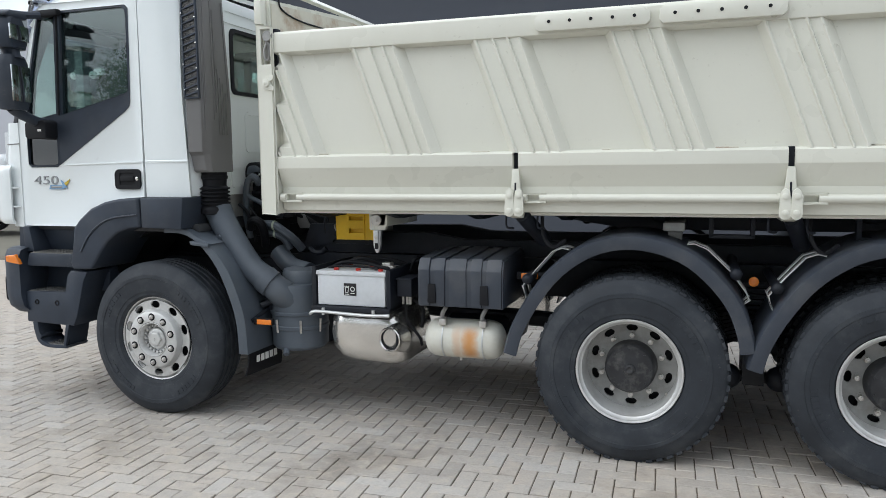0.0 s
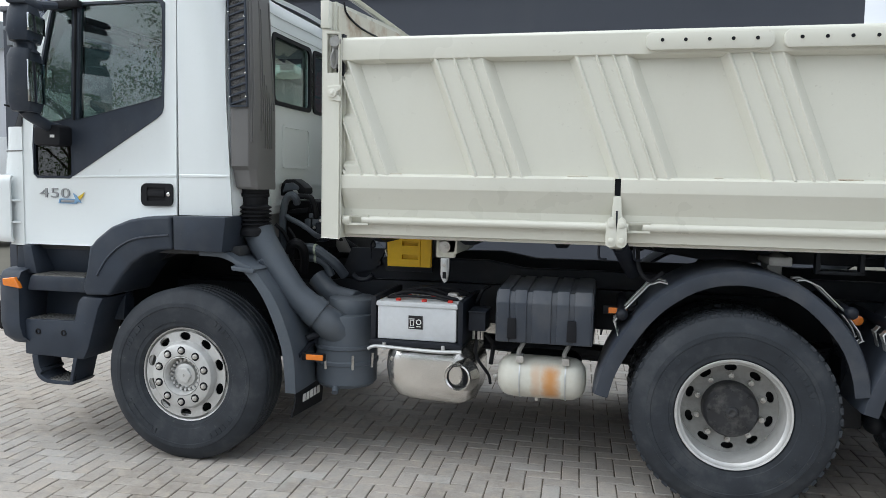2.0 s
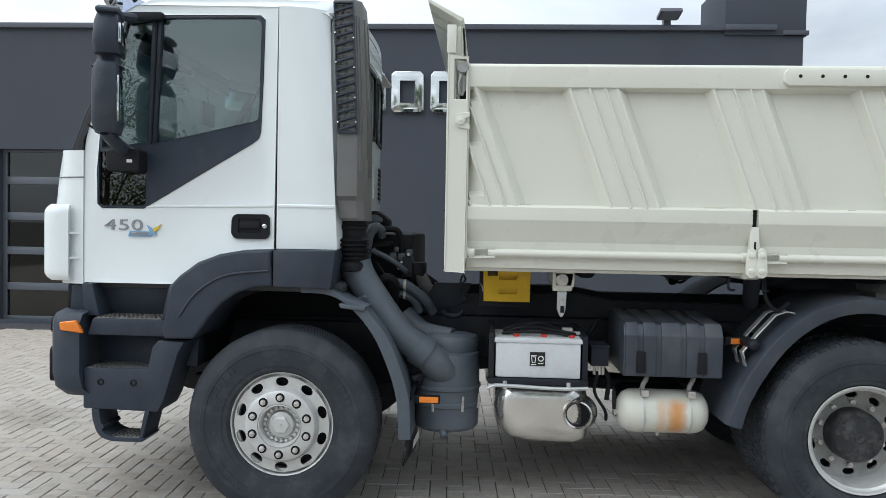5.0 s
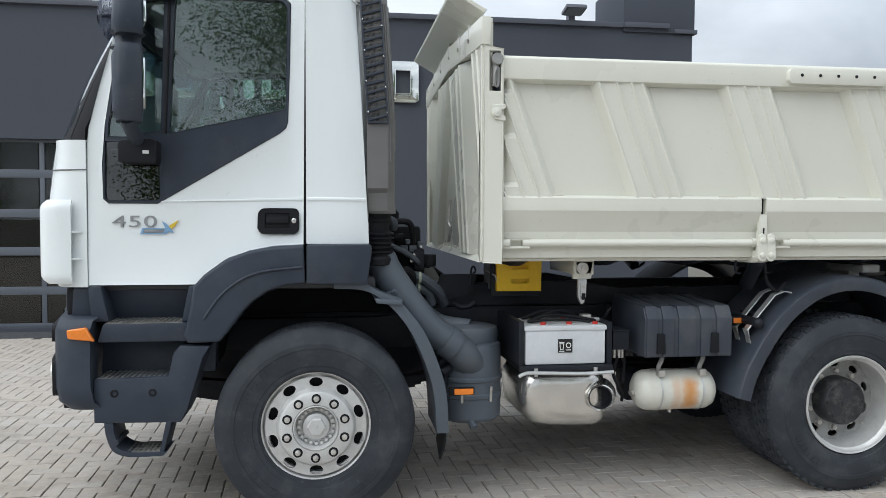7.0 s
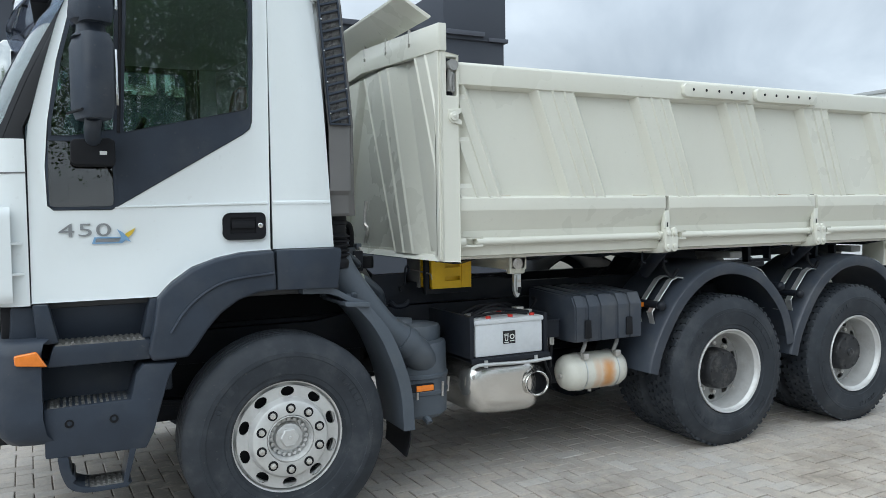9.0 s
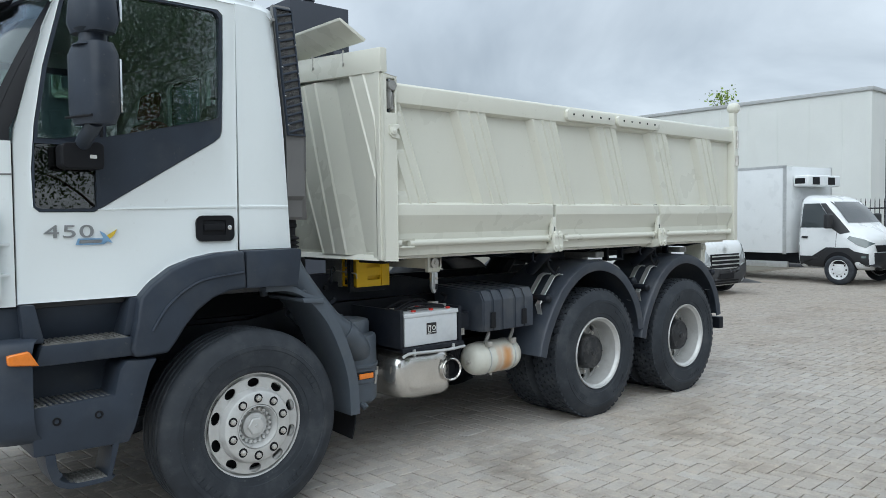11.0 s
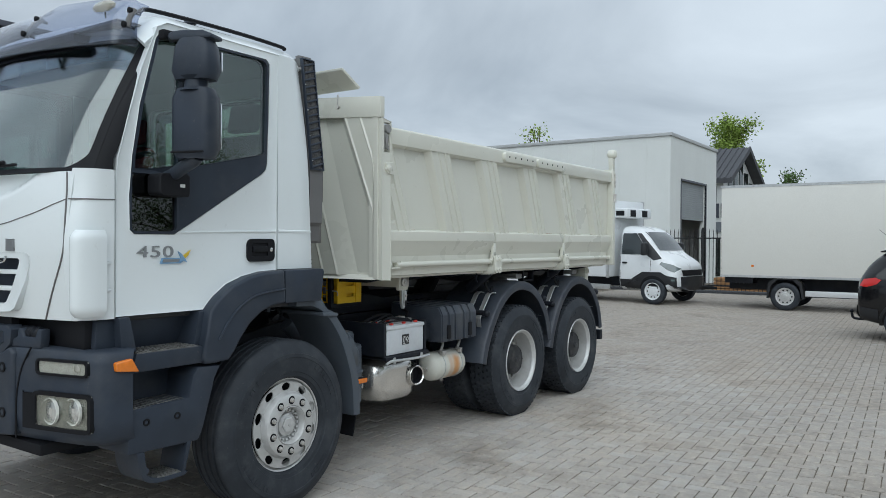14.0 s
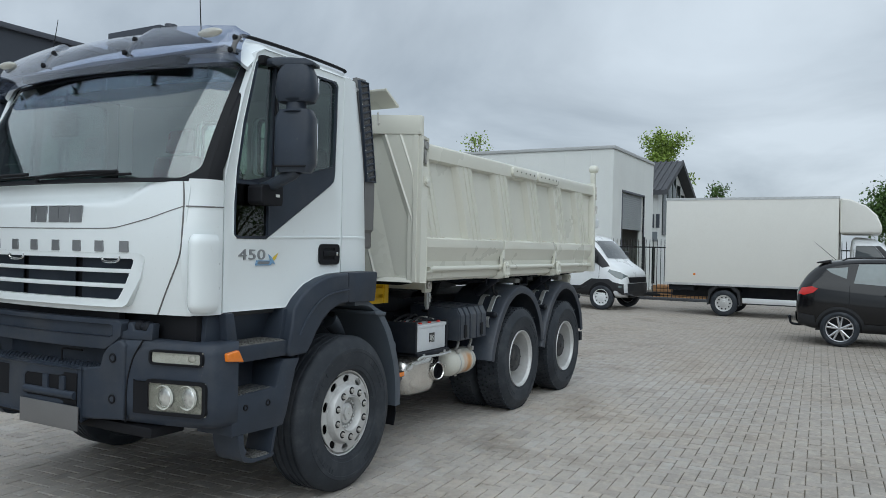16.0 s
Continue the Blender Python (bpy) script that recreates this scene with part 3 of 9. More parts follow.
# sign: polished letters as plain blocks
sign = thing("facade_sign", "polished metal sign blocks fixed to the dark facade", "sign")
for x0, x1 in ((-2.93, -2.44), (-2.33, -1.84), (-1.74, -1.30), (-1.20, -1.05), (-0.94, -0.45), (-0.35, 0.14), (0.25, 0.81), (0.90, 1.38)):
    bm = B()
    hole = [[(x0 + 0.13, 3.54), (x1 - 0.13, 3.54), (x1 - 0.13, 3.88), (x0 + 0.13, 3.88)]] if x1 - x0 > 0.3 else []
    plate(bm, [(x0 + 0.05, 3.40), (x1 - 0.05, 3.40), (x1, 3.45), (x1, 3.97), (x1 - 0.05, 4.02), (x0 + 0.05, 4.02), (x0, 3.97), (x0, 3.45)], hole, "y", YF - 0.07, YF - 0.02)
    part("sign_block", bev(bm, 0.008), LETTER, sign)
    for dx in (0.06, x1 - x0 - 0.06):
        part("standoff", rod(B(), (x0 + dx, YF - 0.03, 3.72), (x0 + dx, YF + 0.002, 3.72), 0.012, 6), FACADE_TRIM, sign)


def floodlight(x):
    t = thing("floodlight", "grey LED floodlight on the roof coping", "floodlight", group="roof floodlights")
    bm = B()
    prism(bm, [(-0.30, 4.87), (-0.26, 4.93), (0.02, 4.87), (0.0, 4.82)], "x", x - 0.16, x + 0.16)
    for v in bm.verts:
        v.co.y += YF
    part("lamp_body", bev(bm, 0.01), FACADE_TRIM, t)
    bm = B()
    prism(bm, [(-0.285, 4.866), (-0.28, 4.860), (-0.02, 4.812), (-0.02, 4.82)], "x", x - 0.13, x + 0.13)
    for v in bm.verts:
        v.co.y += YF
    part("lamp_glass", bm, PIPE_GREY, t)
    bm = B()
    box(bm, x - 0.05, x + 0.05, YF - 0.02, YF + 0.12, 4.735, 4.85)
    part("bracket", bm, FACADE_TRIM, t)


floodlight(3.78)
floodlight(-7.12)
# downpipe with hopper, cameras
dp = thing("downpipe", "grey metal downpipe with rainwater hopper", "downpipe")
bm = B()
box(bm, -7.82, -7.36, YF - 0.26, YF - 0.002, 4.02, 4.30)
box(bm, -7.86, -7.32, YF - 0.29, YF - 0.002, 4.28, 4.34)
part("hopper", bev(bm, 0.006), PIPE_GREY, dp)
bm = B()
box(bm, -7.68, -7.50, YF - 0.18, YF - 0.002, 0.0, 4.03)
part("pipe", bev(bm, 0.01), PIPE_GREY, dp)
for z in (0.9, 2.1, 3.2):
    bm = B()
    box(bm, -7.70, -7.48, YF - 0.19, YF - 0.002, z, z + 0.05)
    part("pipe_clip", bm, PIPE_GREY, dp)
for x in (-7.30, -7.76):
    c = thing("security_camera", "white wall-mounted security camera", "camera", group="security cameras")
    bm = B()
    box(bm, x - 0.02, x + 0.16, YF - 0.10, YF - 0.002, 3.50, 3.62)
    part("camera_base", bev(bm, 0.01), VANWHITE, c)
    bm = B()
    bmesh.ops.create_uvsphere(bm, u_segments=16, v_segments=10, radius=0.075, matrix=Matrix.Translation((x - 0.0, YF - 0.13, 3.50)))
    part("camera_dome", bm, VANWHITE, c)
bm = B()
box(bm, -8.1, 5.7, 6.95, 7.498, -0.012, 0.006)
tagged(part("gravel_strip", bm, GRAVEL, smooth=0), "dark gravel strip along the facade", "gravel", kind="structure")

# ---------------------------------------------------------------- off-white shed behind the fence
SX, SY = 25.1, 5.65
bm = B()
plate(bm, [(SX, -0.05), (SX + 6.4, -0.05), (SX + 6.4, 5.75), (SX, 5.75)], [[(SX + 1.35, 0.0), (SX + 4.75, 0.0), (SX + 4.75, 4.15), (SX + 1.35, 4.15)]], "y", SY, SY + 0.25)
tagged(part("shed_wall_gate", bm, SHED, smooth=0), "off-white clad shed wall with roller gate opening", "wall", kind="structure")
bm = B()
box(bm, SX, SX + 0.25, SY + 0.25, SY + 16, -0.05, 5.75)
box(bm, SX + 6.15, SX + 6.4, SY + 0.25, SY + 16, -0.05, 5.75)
box(bm, SX, SX + 6.4, SY + 16, SY + 16.25, -0.05, 5.75)
tagged(part("shed_wall_long", bm, SHED, smooth=0), "long off-white clad shed wall", "wall", kind="structure")
bm = B()
box(bm, SX - 0.06, SX + 6.46, SY - 0.06, SY + 16.3, 5.75, 5.88)
tagged(part("shed_roof_edge", bev(bm, 0.02), SHED_TRIM), "pale grey roof edge flashing of the shed", "roof", kind="structure")
for k in range(14):
    bm = B()
    box(bm, SX - 0.012, SX, SY + 0.9 + 1.1 * k, SY + 0.93 + 1.1 * k, 0, 5.7)
    tagged(part("cladding_joint", bm, SHED, smooth=0), "vertical joint in the shed cladding", "trim", kind="structure")
sh = thing("roller_shutter", "grey roller shutter half raised in the shed gate", "shutter")
for k in range(18):
    bm = B()
    box(bm, SX + 1.36, SX + 4.74, SY + 0.10, SY + 0.13, 2.65 + k * 0.083, 2.725 + k * 0.083)
    part("slat", bm, SHUTTER, sh)
# dark sheet behind the gate opening stands for the shade inside
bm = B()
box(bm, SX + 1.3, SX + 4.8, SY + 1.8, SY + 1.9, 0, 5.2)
tagged(part("shed_inside", bm, UNLIT_ROOM, smooth=0), "dark sheet standing for the unlit inside of the shed", "wall", kind="structure")
bm = B()
for a, b, c, d in ((1.27, 1.35, 0, 4.23), (4.75, 4.83, 0, 4.23), (1.27, 4.83, 4.15, 4.23)):
    box(bm, SX + a, SX + b, SY - 0.02, SY + 0.05, c, d)
tagged(part("gate_trim", bm, FACADE_TRIM, smooth=0), "dark trim round the shed gate", "trim", kind="structure")

# ---------------------------------------------------------------- white house with dark gable roof
HX, HY = 35.0, 6.05
house = thing("house", "white gabled house with dark tiled roof and tall glazing", "house")
bm = B()
box(bm, HX, HX + 0.3, HY + 0.2, HY + 12, -0.05, 4.75)
part("side_wall", bm, HOUSE, house, smooth=0)
bm = B()
prism(bm, [(HX + 0.3, -0.05), (HX + 7.0, -0.05), (HX + 7.0, 4.75), (HX + 3.5, 6.45), (HX + 0.3, 4.75)], "y", HY + 0.2, HY + 0.5)
part("gable_wall", bm, HOUSE, house, smooth=0)
for s in (0, 1):
    bm = B()
    a = (HX - 0.35, 4.62) if s == 0 else (HX + 7.35, 4.62)
    prism(bm, [a, (HX + 3.5, 6.50), (HX + 3.5, 6.72), (a[0], 4.85)], "y", HY - 0.3, HY + 12.3)
    r = part("roof_slope", bm, ROOF, house, smooth=0)
    for k in range(42):
        bm = B()
        y = HY - 0.3 + 0.3 * k
        prism(bm, [(a[0], 4.85), (HX + 3.5, 6.72), (HX + 3.5, 6.77), (a[0], 4.90)], "y", y, y + 0.09)
        part("roof_roll", bm, ROOF, r, smooth=0)
for k in range(5):
    bm = B()
    x = HX + 0.9 + 1.1 * k
    h = 4.4 + 1.5 * (1 - abs(x + 0.35 - HX - 3.5) / 3.5)
    box(bm, x, x + 0.75, HY + 0.14, HY + 0.2, 2.6, h)
    part("tall_window", bm, DOORGLASS, house, smooth=0)
for k in range(3):
    bm = B()
    box(bm, HX - 0.03, HX, HY + 0.5 + 0.3 * k, HY + 0.62 + 0.3 * k, 3.7, 4.5)
    part("side_window", bm, DOORGLASS, house, smooth=0)
for k in range(4):
    bm = B()
    box(bm, HX - 0.05, HX - 0.004, HY + 0.10 + 0.27 * k, HY + 0.28 + 0.27 * k, 2.95, 3.65)
    part("sign_bar", bm, FACADE, house, "dark sign bar on the white wall", 0)
bm = B()
box(bm, HX - 0.06, HX - 0.004, HY + 0.2, HY + 1.9, 2.25, 2.75)
part("sign_panel", bm, PIPE_GREY, house, "grey sign panel", 0)
bm = B()
box(bm, HX - 0.05, HX - 0.004, HY + 0.3, HY + 0.9, 0.1, 1.95)
part("house_door", bm, DOORGLASS, house, smooth=0)

# ---------------------------------------------------------------- iron fence
fence = thing("iron_fence", "black iron bar fence at the edge of the yard", "fence")
FX = 23.6
for k in range(90):
    y = 7.3 - 0.135 * k
    bm = B()
    rod(bm, (FX, y, 0.05), (FX, y, 2.12), 0.012, 6)
    rod(bm, (FX, y, 2.12), (FX, y, 2.20), 0.012, 6, 0.002)
    part("bar", bm, IRON, fence)
for z in (0.22, 1.86):
    bm = B()
    box(bm, FX - 0.02, FX + 0.02, -5.0, 7.4, z, z + 0.045)
    part("rail", bm, IRON, fence)
for y in (-5.0, -2.0, 1.0, 4.0, 7.3):
    bm = B()
    box(bm, FX - 0.035, FX + 0.035, y - 0.035, y + 0.035, -0.03, 2.25)
    part("post", bm, IRON, fence)
kerb = B()
box(kerb, FX - 0.35, FX + 0.2, -6, 8, -0.03, 0.08)
tagged(part("kerb", bev(kerb, 0.015), GRAVEL), "low dark kerb under the fence", "kerb", kind="structure")
tp = thing("timber_stack", "stack of brown timber behind the fence", "timber")
for k in range(4):
    bm = B()
    box(bm, FX + 1.0, FX + 1.9, -0.6, 3.9, -0.03 + 0.13 * k, 0.08 + 0.13 * k)
    part("plank_layer", bev(bm, 0.01), WOODPILE, tp)

# pale hall and row of trees far beyond, towards the front of the truck
bm = B()
prism(bm, [(-60, -0.05), (-14.6, -0.05), (-14.6, 5.5), (-34, 9.4), (-60, 5.1)], "y", 15.5, 40)
hall = thing("pale_hall", "pale grey metal hall beyond the yard", "hall")
part("wall", bm, material("pale_hall_sheet", (0.50, 0.51, 0.55), 0.5, var=0.03, scale=0.4, bump=0.02), hall, smooth=0)
bm = B()
prism(bm, [(-60.3, 5.0), (-34, 9.3), (-14.3, 5.35), (-14.3, 6.1), (-34, 10.4), (-60.3, 5.8)], "y", 15.3, 40.2)
part("roof", bm, PIPE_GREY, hall, smooth=0)

# ---------------------------------------------------------------- the tipper truck
# x runs backwards along the truck from the front axle, y across it away from the near side, z up
truck = thing("dump_truck", "white three-axle dump truck with cream steel tipper body parked on pavers", "truck")
YC = 1.27


def both(name, maker, mat, parent, label="", smooth=32):
    """The same part on the near and the far side."""
    obs = []
    for far in (False, True):
        bm = maker(B())
        if far:
            for v in bm.verts:
                v.co.y = 2 * YC - v.co.y
        obs.append(part(name, bm, mat, parent, label, smooth))
    return obs


def front_x(y):
    return -1.47 + 0.135 * ((y - YC) / 1.12) ** 2


# ---- wheels
def tyre(bm, y0, y1, radius, lugs=0):
    w = y1 - y0
    side = [(0.296, 0.035), (0.312, 0.012), (0.335, 0.008), (0.338, 0.004), (0.385, -0.004), (0.43, -0.006), (0.432, -0.009), (0.455, -0.008),
            (0.457, -0.004), (0.495, 0.008), (radius - 0.022, 0.026), (radius - 0.006, 0.042), (radius, 0.055)]
    prof = [(r, y0 + d) for r, d in side]
    n_g = 4
    for k in range(n_g):
        c = y0 + 0.055 + (w - 0.11) * (k + 0.5) / n_g
        prof += [(radius, c - 0.010), (radius - 0.014, c - 0.006), (radius - 0.014, c + 0.006), (radius, c + 0.010)]
    prof += [(r, y1 - d) for r, d in side[::-1]]
    if not lugs:
        lathe(bm, prof, "y", n=72, close=True)
    else:
        for k in range(lugs):
            for y, s, off in ((y0 + 0.060, 0.028, 0.0), (y1 - 0.060, 0.028, 0.5), (y0 + 0.12, 0.026, 0.3), (y1 - 0.12, 0.026, 0.8)):
                a = math.tau * (k + off) / lugs
                da = math.tau / lugs * 0.30
                vs = []
                for rr in (radius - 0.014, radius + 0.003):
                    for aa, yy in ((a - da, y - s), (a + da, y - s), (a + da * 1.3, y + s), (a - da * 0.7, y + s)):
                        vs.append(bm.verts.new((rr * math.cos(aa), yy, rr * math.sin(aa))))
                for f in ((4, 5, 6, 7), (0, 1, 5, 4), (1, 2, 6, 5), (2, 3, 7, 6), (3, 0, 4, 7)):
                    bm.faces.new([vs[i] for i in f])
    for v in bm.verts:
        if v.co.z < -WHEEL_Z + 0.001:
            v.co.z = -WHEEL_Z + 0.001
    return bm


WHEEL_Z = 0.538


def sidewall_marks(wheel, y0):
    """Raised rubber bars where the sidewall carries its lettering."""
    bm = B()
    rnd = random.Random(5)
    for a0, count in ((0.35, 8), (2.3, 6), (3.6, 8), (5.2, 6)):
        for k in range(count):
            a = a0 + k * 0.088 + 0.02 * rnd.random()
            da = 0.014 + 0.022 * rnd.random()
            vs = []
            for y in (y0 + 0.002, y0 - 0.0085):
                for r, q in ((0.392, -da), (0.392, da), (0.424, da), (0.424, -da)):
                    vs.append(bm.verts.new((r * math.cos(a + q), y, r * math.sin(a + q))))
            for f in ((4, 5, 6, 7), (0, 1, 5, 4), (1, 2, 6, 5), (2, 3, 7, 6), (3, 0, 4, 7)):
                bm.faces.new([vs[i] for i in f])
    tagged(part("sidewall_marking", bm, RUBBER, wheel, smooth=0), "raised rubber sidewall marks", kind="stuff")


def add_nuts(wheel, r, y, n, size=0.017, length=0.03, start=0.3, mat=None, seat=None):
    for i in range(n):
        a = start + math.tau * i / n
        bm = B()
        lathe(bm, [(size * 1.05, y), (size * 1.05, y - 0.006), (size, y - 0.007), (size, y - length), (size * 0.55, y - length - 0.002), (size * 0.5, y - length - 0.007), (0.004, y - length - 0.008)],
              "y", (r * math.cos(a), 0, r * math.sin(a)), 8)
        part("wheel_nut", bm, mat or NUT, wheel)
        bm = B()
        lathe(bm, [(size * 0.98, y + 0.002), (size * 1.75, y + 0.002), (size * 1.75, y - 0.003), (size * 0.98, y - 0.0025)], "y", (r * math.cos(a), 0, r * math.sin(a)), 14, close=True)
        part("nut_seat", bm, seat or BLACK, wheel)


def make_front_wheel(x):
    w = new("front_wheel")
    w.parent = truck
    w.matrix_basis = pose(x, -0.062, WHEEL_Z)
    part("tyre", tyre(B(), 0.055, 0.380, 0.542), RUBBER, w, "worn black rubber truck tyre")
    sidewall_marks(w, 0.055)
    bm = B()
    lathe(bm, [(0.300, 0.118), (0.304, 0.104), (0.298, 0.096), (0.288, 0.100), (0.282, 0.118), (0.276, 0.15), (0.270, 0.30), (0.29, 0.36), (0.29, 0.365), (0.262, 0.30), (0.262, 0.13)], "y", n=64, close=True)
    holes = [ring(0.242 * math.cos(a), 0.242 * math.sin(a), 0.026, 14, 0.037, turn=a) for a in [math.tau * (k + 0.5) / 10 for k in range(10)]]
    plate(bm, ring(0, 0, 0.272, 60), [*holes, ring(0, 0, 0.214, 60)], "y", 0.094, 0.104)
    lathe(bm, [(0.214, 0.094), (0.207, 0.070), (0.198, 0.052), (0.188, 0.046), (0.126, 0.046), (0.121, 0.060), (0.121, 0.075), (0.214, 0.104)], "y", n=60, close=True)
    part("rim", bm, RIM, w, "silver painted steel wheel rim with round holes")
    bm = B()
    lathe(bm, [(0.122, 0.115), (0.122, 0.048), (0.118, 0.046), (0.113, 0.054), (0.104, 0.110), (0.078, 0.114), (0.074, 0.106), (0.071, 0.086), (0.060, 0.080)], "y", n=40)
    lathe(bm, [(0.052, 0.084), (0.051, 0.068), (0.045, 0.064)], "y", n=6)
    lathe(bm, [(0.010, 0.066), (0.008, 0.058)], "y", n=10)
    part("hub", bm, RIM, w, "silver wheel hub with hexagonal cap")
    for k in range(20):
        bm = B()
        a = math.tau * k / 20
        rod(bm, (0.094 * math.cos(a), 0.114, 0.094 * math.sin(a)), (0.094 * math.cos(a), 0.086, 0.094 * math.sin(a)), 0.009, 8)
        part("hub_bolt", bm, RIM, w)
    bm = B()
    lathe(bm, [(0.262, 0.16), (0.262, 0.17), (0.05, 0.17), (0.05, 0.16)], "y", n=36, close=True)
    part("brake_drum", bm, BLACK, w)
    add_nuts(w, 0.161, 0.047, 10, 0.0150, 0.013)
    return w


def make_rear_wheel(x):
    w = new("rear_wheel")
    w.parent = truck
    w.matrix_basis = pose(x, 0, WHEEL_Z)
    part("tyre", tyre(B(), 0.075, 0.375, 0.545), RUBBER, w, "black block-tread rear truck tyre")
    part("inner_tyre", tyre(B(), 0.415, 0.715, 0.545), RUBBER, w)
    for y0 in (0.075, 0.415):
        tagged(part("tread_block", tyre(B(), y0, y0 + 0.30, 0.545, 56), RUBBER, w), "black rubber tread blocks", kind="stuff")
    sidewall_marks(w, 0.075)
    bm = B()
    lathe(bm, [(0.298, 0.10), (0.304, 0.088), (0.300, 0.080), (0.290, 0.084), (0.284, 0.102), (0.272, 0.112), (0.268, 0.20), (0.262, 0.275), (0.262, 0.285), (0.28, 0.35), (0.29, 0.35)], "y", n=64, close=True)
    part("rim", bm, RIM, w, "deep silver painted steel wheel rim")
    bm = B()
    holes = [ring(0.222 * math.cos(a), 0.222 * math.sin(a), 0.021, 12, 0.034, turn=a) for a in [math.tau * (k + 0.5) / 10 for k in range(10)]]
    plate(bm, ring(0, 0, 0.264, 60), [*holes, ring(0, 0, 0.11, 40)], "y", 0.262, 0.274)
    part("wheel_disc", bm, RIM_DARK, w, "grey wheel disc with oval holes")
    bm = B()
    lathe(bm, [(0.150, 0.262), (0.147, 0.190), (0.142, 0.160), (0.130, 0.146), (0.06, 0.140), (0.034, 0.137), (0.030, 0.128), (0.018, 0.124), (0.010, 0.128)], "y", n=40)
    for k in range(8):
        a = math.tau * k / 8
        rod(bm, (0.118 * math.cos(a), 0.150, 0.118 * math.sin(a)), (0.118 * math.cos(a), 0.138, 0.118 * math.sin(a)), 0.0075, 6)
    part("hub_cap", bm, HUB_BLACK, w, "scuffed black hub reduction cap")
    bm = B()
    lathe(bm, [(0.255, 0.32), (0.255, 0.33), (0.05, 0.33), (0.05, 0.32)], "y", n=36, close=True)
    part("brake_drum", bm, BLACK, w)
    bm = B()
    hose(bm, [(0.20, 0.255, -0.16), (0.215, 0.225, -0.185), (0.235, 0.20, -0.175)], 0.006, 6)
    part("valve", bm, NUT, w)
    add_nuts(w, 0.180, 0.262, 10, 0.015, 0.030, mat=NUT, seat=RIM_DARK)
    return w


fw = make_front_wheel(0.003)
rw = make_rear_wheel(3.235)
copy_thing(rw, pose(4.605, 0, WHEEL_Z, 0, 23, 0))
copy_thing(fw, pose(0.003, 2 * YC + 0.062, WHEEL_Z, 0, 0, 180))
for wx in (3.235, 4.605):
    copy_thing(rw, pose(wx, 2 * YC, WHEEL_Z, 0, 11, 180))

# ---- frame rails, axles, running gear
for y in (0.86, 1.60):
    bm = B()
    prism(bm, [(-1.25, 0.86), (-0.4, 0.82), (5.30, 0.82), (5.30, 1.08), (0.75, 1.08), (0.4, 1.02), (-1.25, 1.02)], "y", y, y + 0.08)
    part("chassis_rail", bev(bm, 0.008), CHASSIS, truck)
    bm = B()
    prism(bm, [(0.70, 1.09), (0.98, 1.235), (1.75, 1.245), (2.0, 1.20), (5.30, 1.20), (5.30, 1.09)], "y", y - 0.005, y + 0.085)
    part("subframe_rail", bev(bm, 0.008), CHASSIS, truck)
for x in (0.7, 1.6, 2.4, 3.9, 5.2):
    bm = B()
    box(bm, x, x + 0.08, 0.94, 1.60, 0.86, 1.06)
    part("cross_member", bev(bm, 0.006), CHASSIS, truck)
for x, d in ((0.0, 0.0), (3.235, 0.20), (4.605, 0.20)):
    bm = B()
    rod(bm, (x, 0.38, WHEEL_Z), (x, 2 * YC - 0.38, WHEEL_Z), 0.075, 14)
    if d:
        bmesh.ops.create_uvsphere(bm, u_segments=18, v_segments=12, radius=d, matrix=Matrix.Translation((x, YC, WHEEL_Z)))
    part("axle", bm, CHASSIS, truck)
for y in (0.80, 1.72):
    bm = B()
    for k in range(6):
        prism(bm, [(-0.78 + 0.04 * k, 0.66 - k * 0.018), (0.0, 0.60 - k * 0.018), (0.78 - 0.04 * k, 0.66 - k * 0.018), (0.78 - 0.04 * k, 0.645 - k * 0.018), (0.0, 0.585 - k * 0.018), (-0.78 + 0.04 * k, 0.645 - k * 0.018)], "y", y - 0.04, y + 0.04)
    part("leaf_spring", bm, CHASSIS, truck)
    bm = B()
    for k in range(8):
        h = 0.72 - k * 0.022
        prism(bm, [(3.2 + 0.05 * k, h - 0.05), (3.92, h + 0.10), (4.64 - 0.05 * k, h - 0.05), (4.64 - 0.05 * k, h - 0.069), (3.92, h + 0.08), (3.2 + 0.05 * k, h - 0.069)], "y", y - 0.045, y + 0.045)
    part("leaf_spring", bm, CHASSIS, truck)
bm = B()
rod(bm, (3.3, 0.55, 0.50), (3.86, 0.55, 0.44), 0.035)
rod(bm, (3.98, 0.55, 0.44), (4.5, 0.55, 0.50), 0.035)
bmesh.ops.create_uvsphere(bm, u_segments=14, v_segments=8, radius=0.075, matrix=Matrix.Translation((3.78, 0.5, 0.45)))
bmesh.ops.create_uvsphere(bm, u_segments=14, v_segments=8, radius=0.075, matrix=Matrix.Translation((4.06, 0.5, 0.45)))
box(bm, 3.86, 3.98, 0.5, 0.95, 0.40, 0.80)
part("bogie_pivot", bm, CHASSIS, truck)
bm = B()
rod(bm, (1.5, YC, 0.62), (3.1, YC, 0.55), 0.06)
rod(bm, (3.4, YC, 0.55), (4.5, YC, 0.55), 0.06)
part("prop_shaft", bm, CHASSIS, truck)
bm = B()
box(bm, -0.85, 0.75, 0.98, 1.56, 0.55, 1.22)
box(bm, 0.2, 1.1, 1.05, 1.5, 0.60, 1.05)
part("engine_block", bev(bm, 0.05, 2), BLACK, truck)
bm = B()
box(bm, 1.15, 2.45, 1.72, 2.35, 0.45, 1.10)
part("fuel_tank", bev(bm, 0.06, 3), STEEL, truck)
bm = B()
rod(bm, (3.0, YC, 0.95), (3.4, YC, 1.40), 0.11)
rod(bm, (3.0, YC, 0.95), (3.15, YC, 1.12), 0.15)
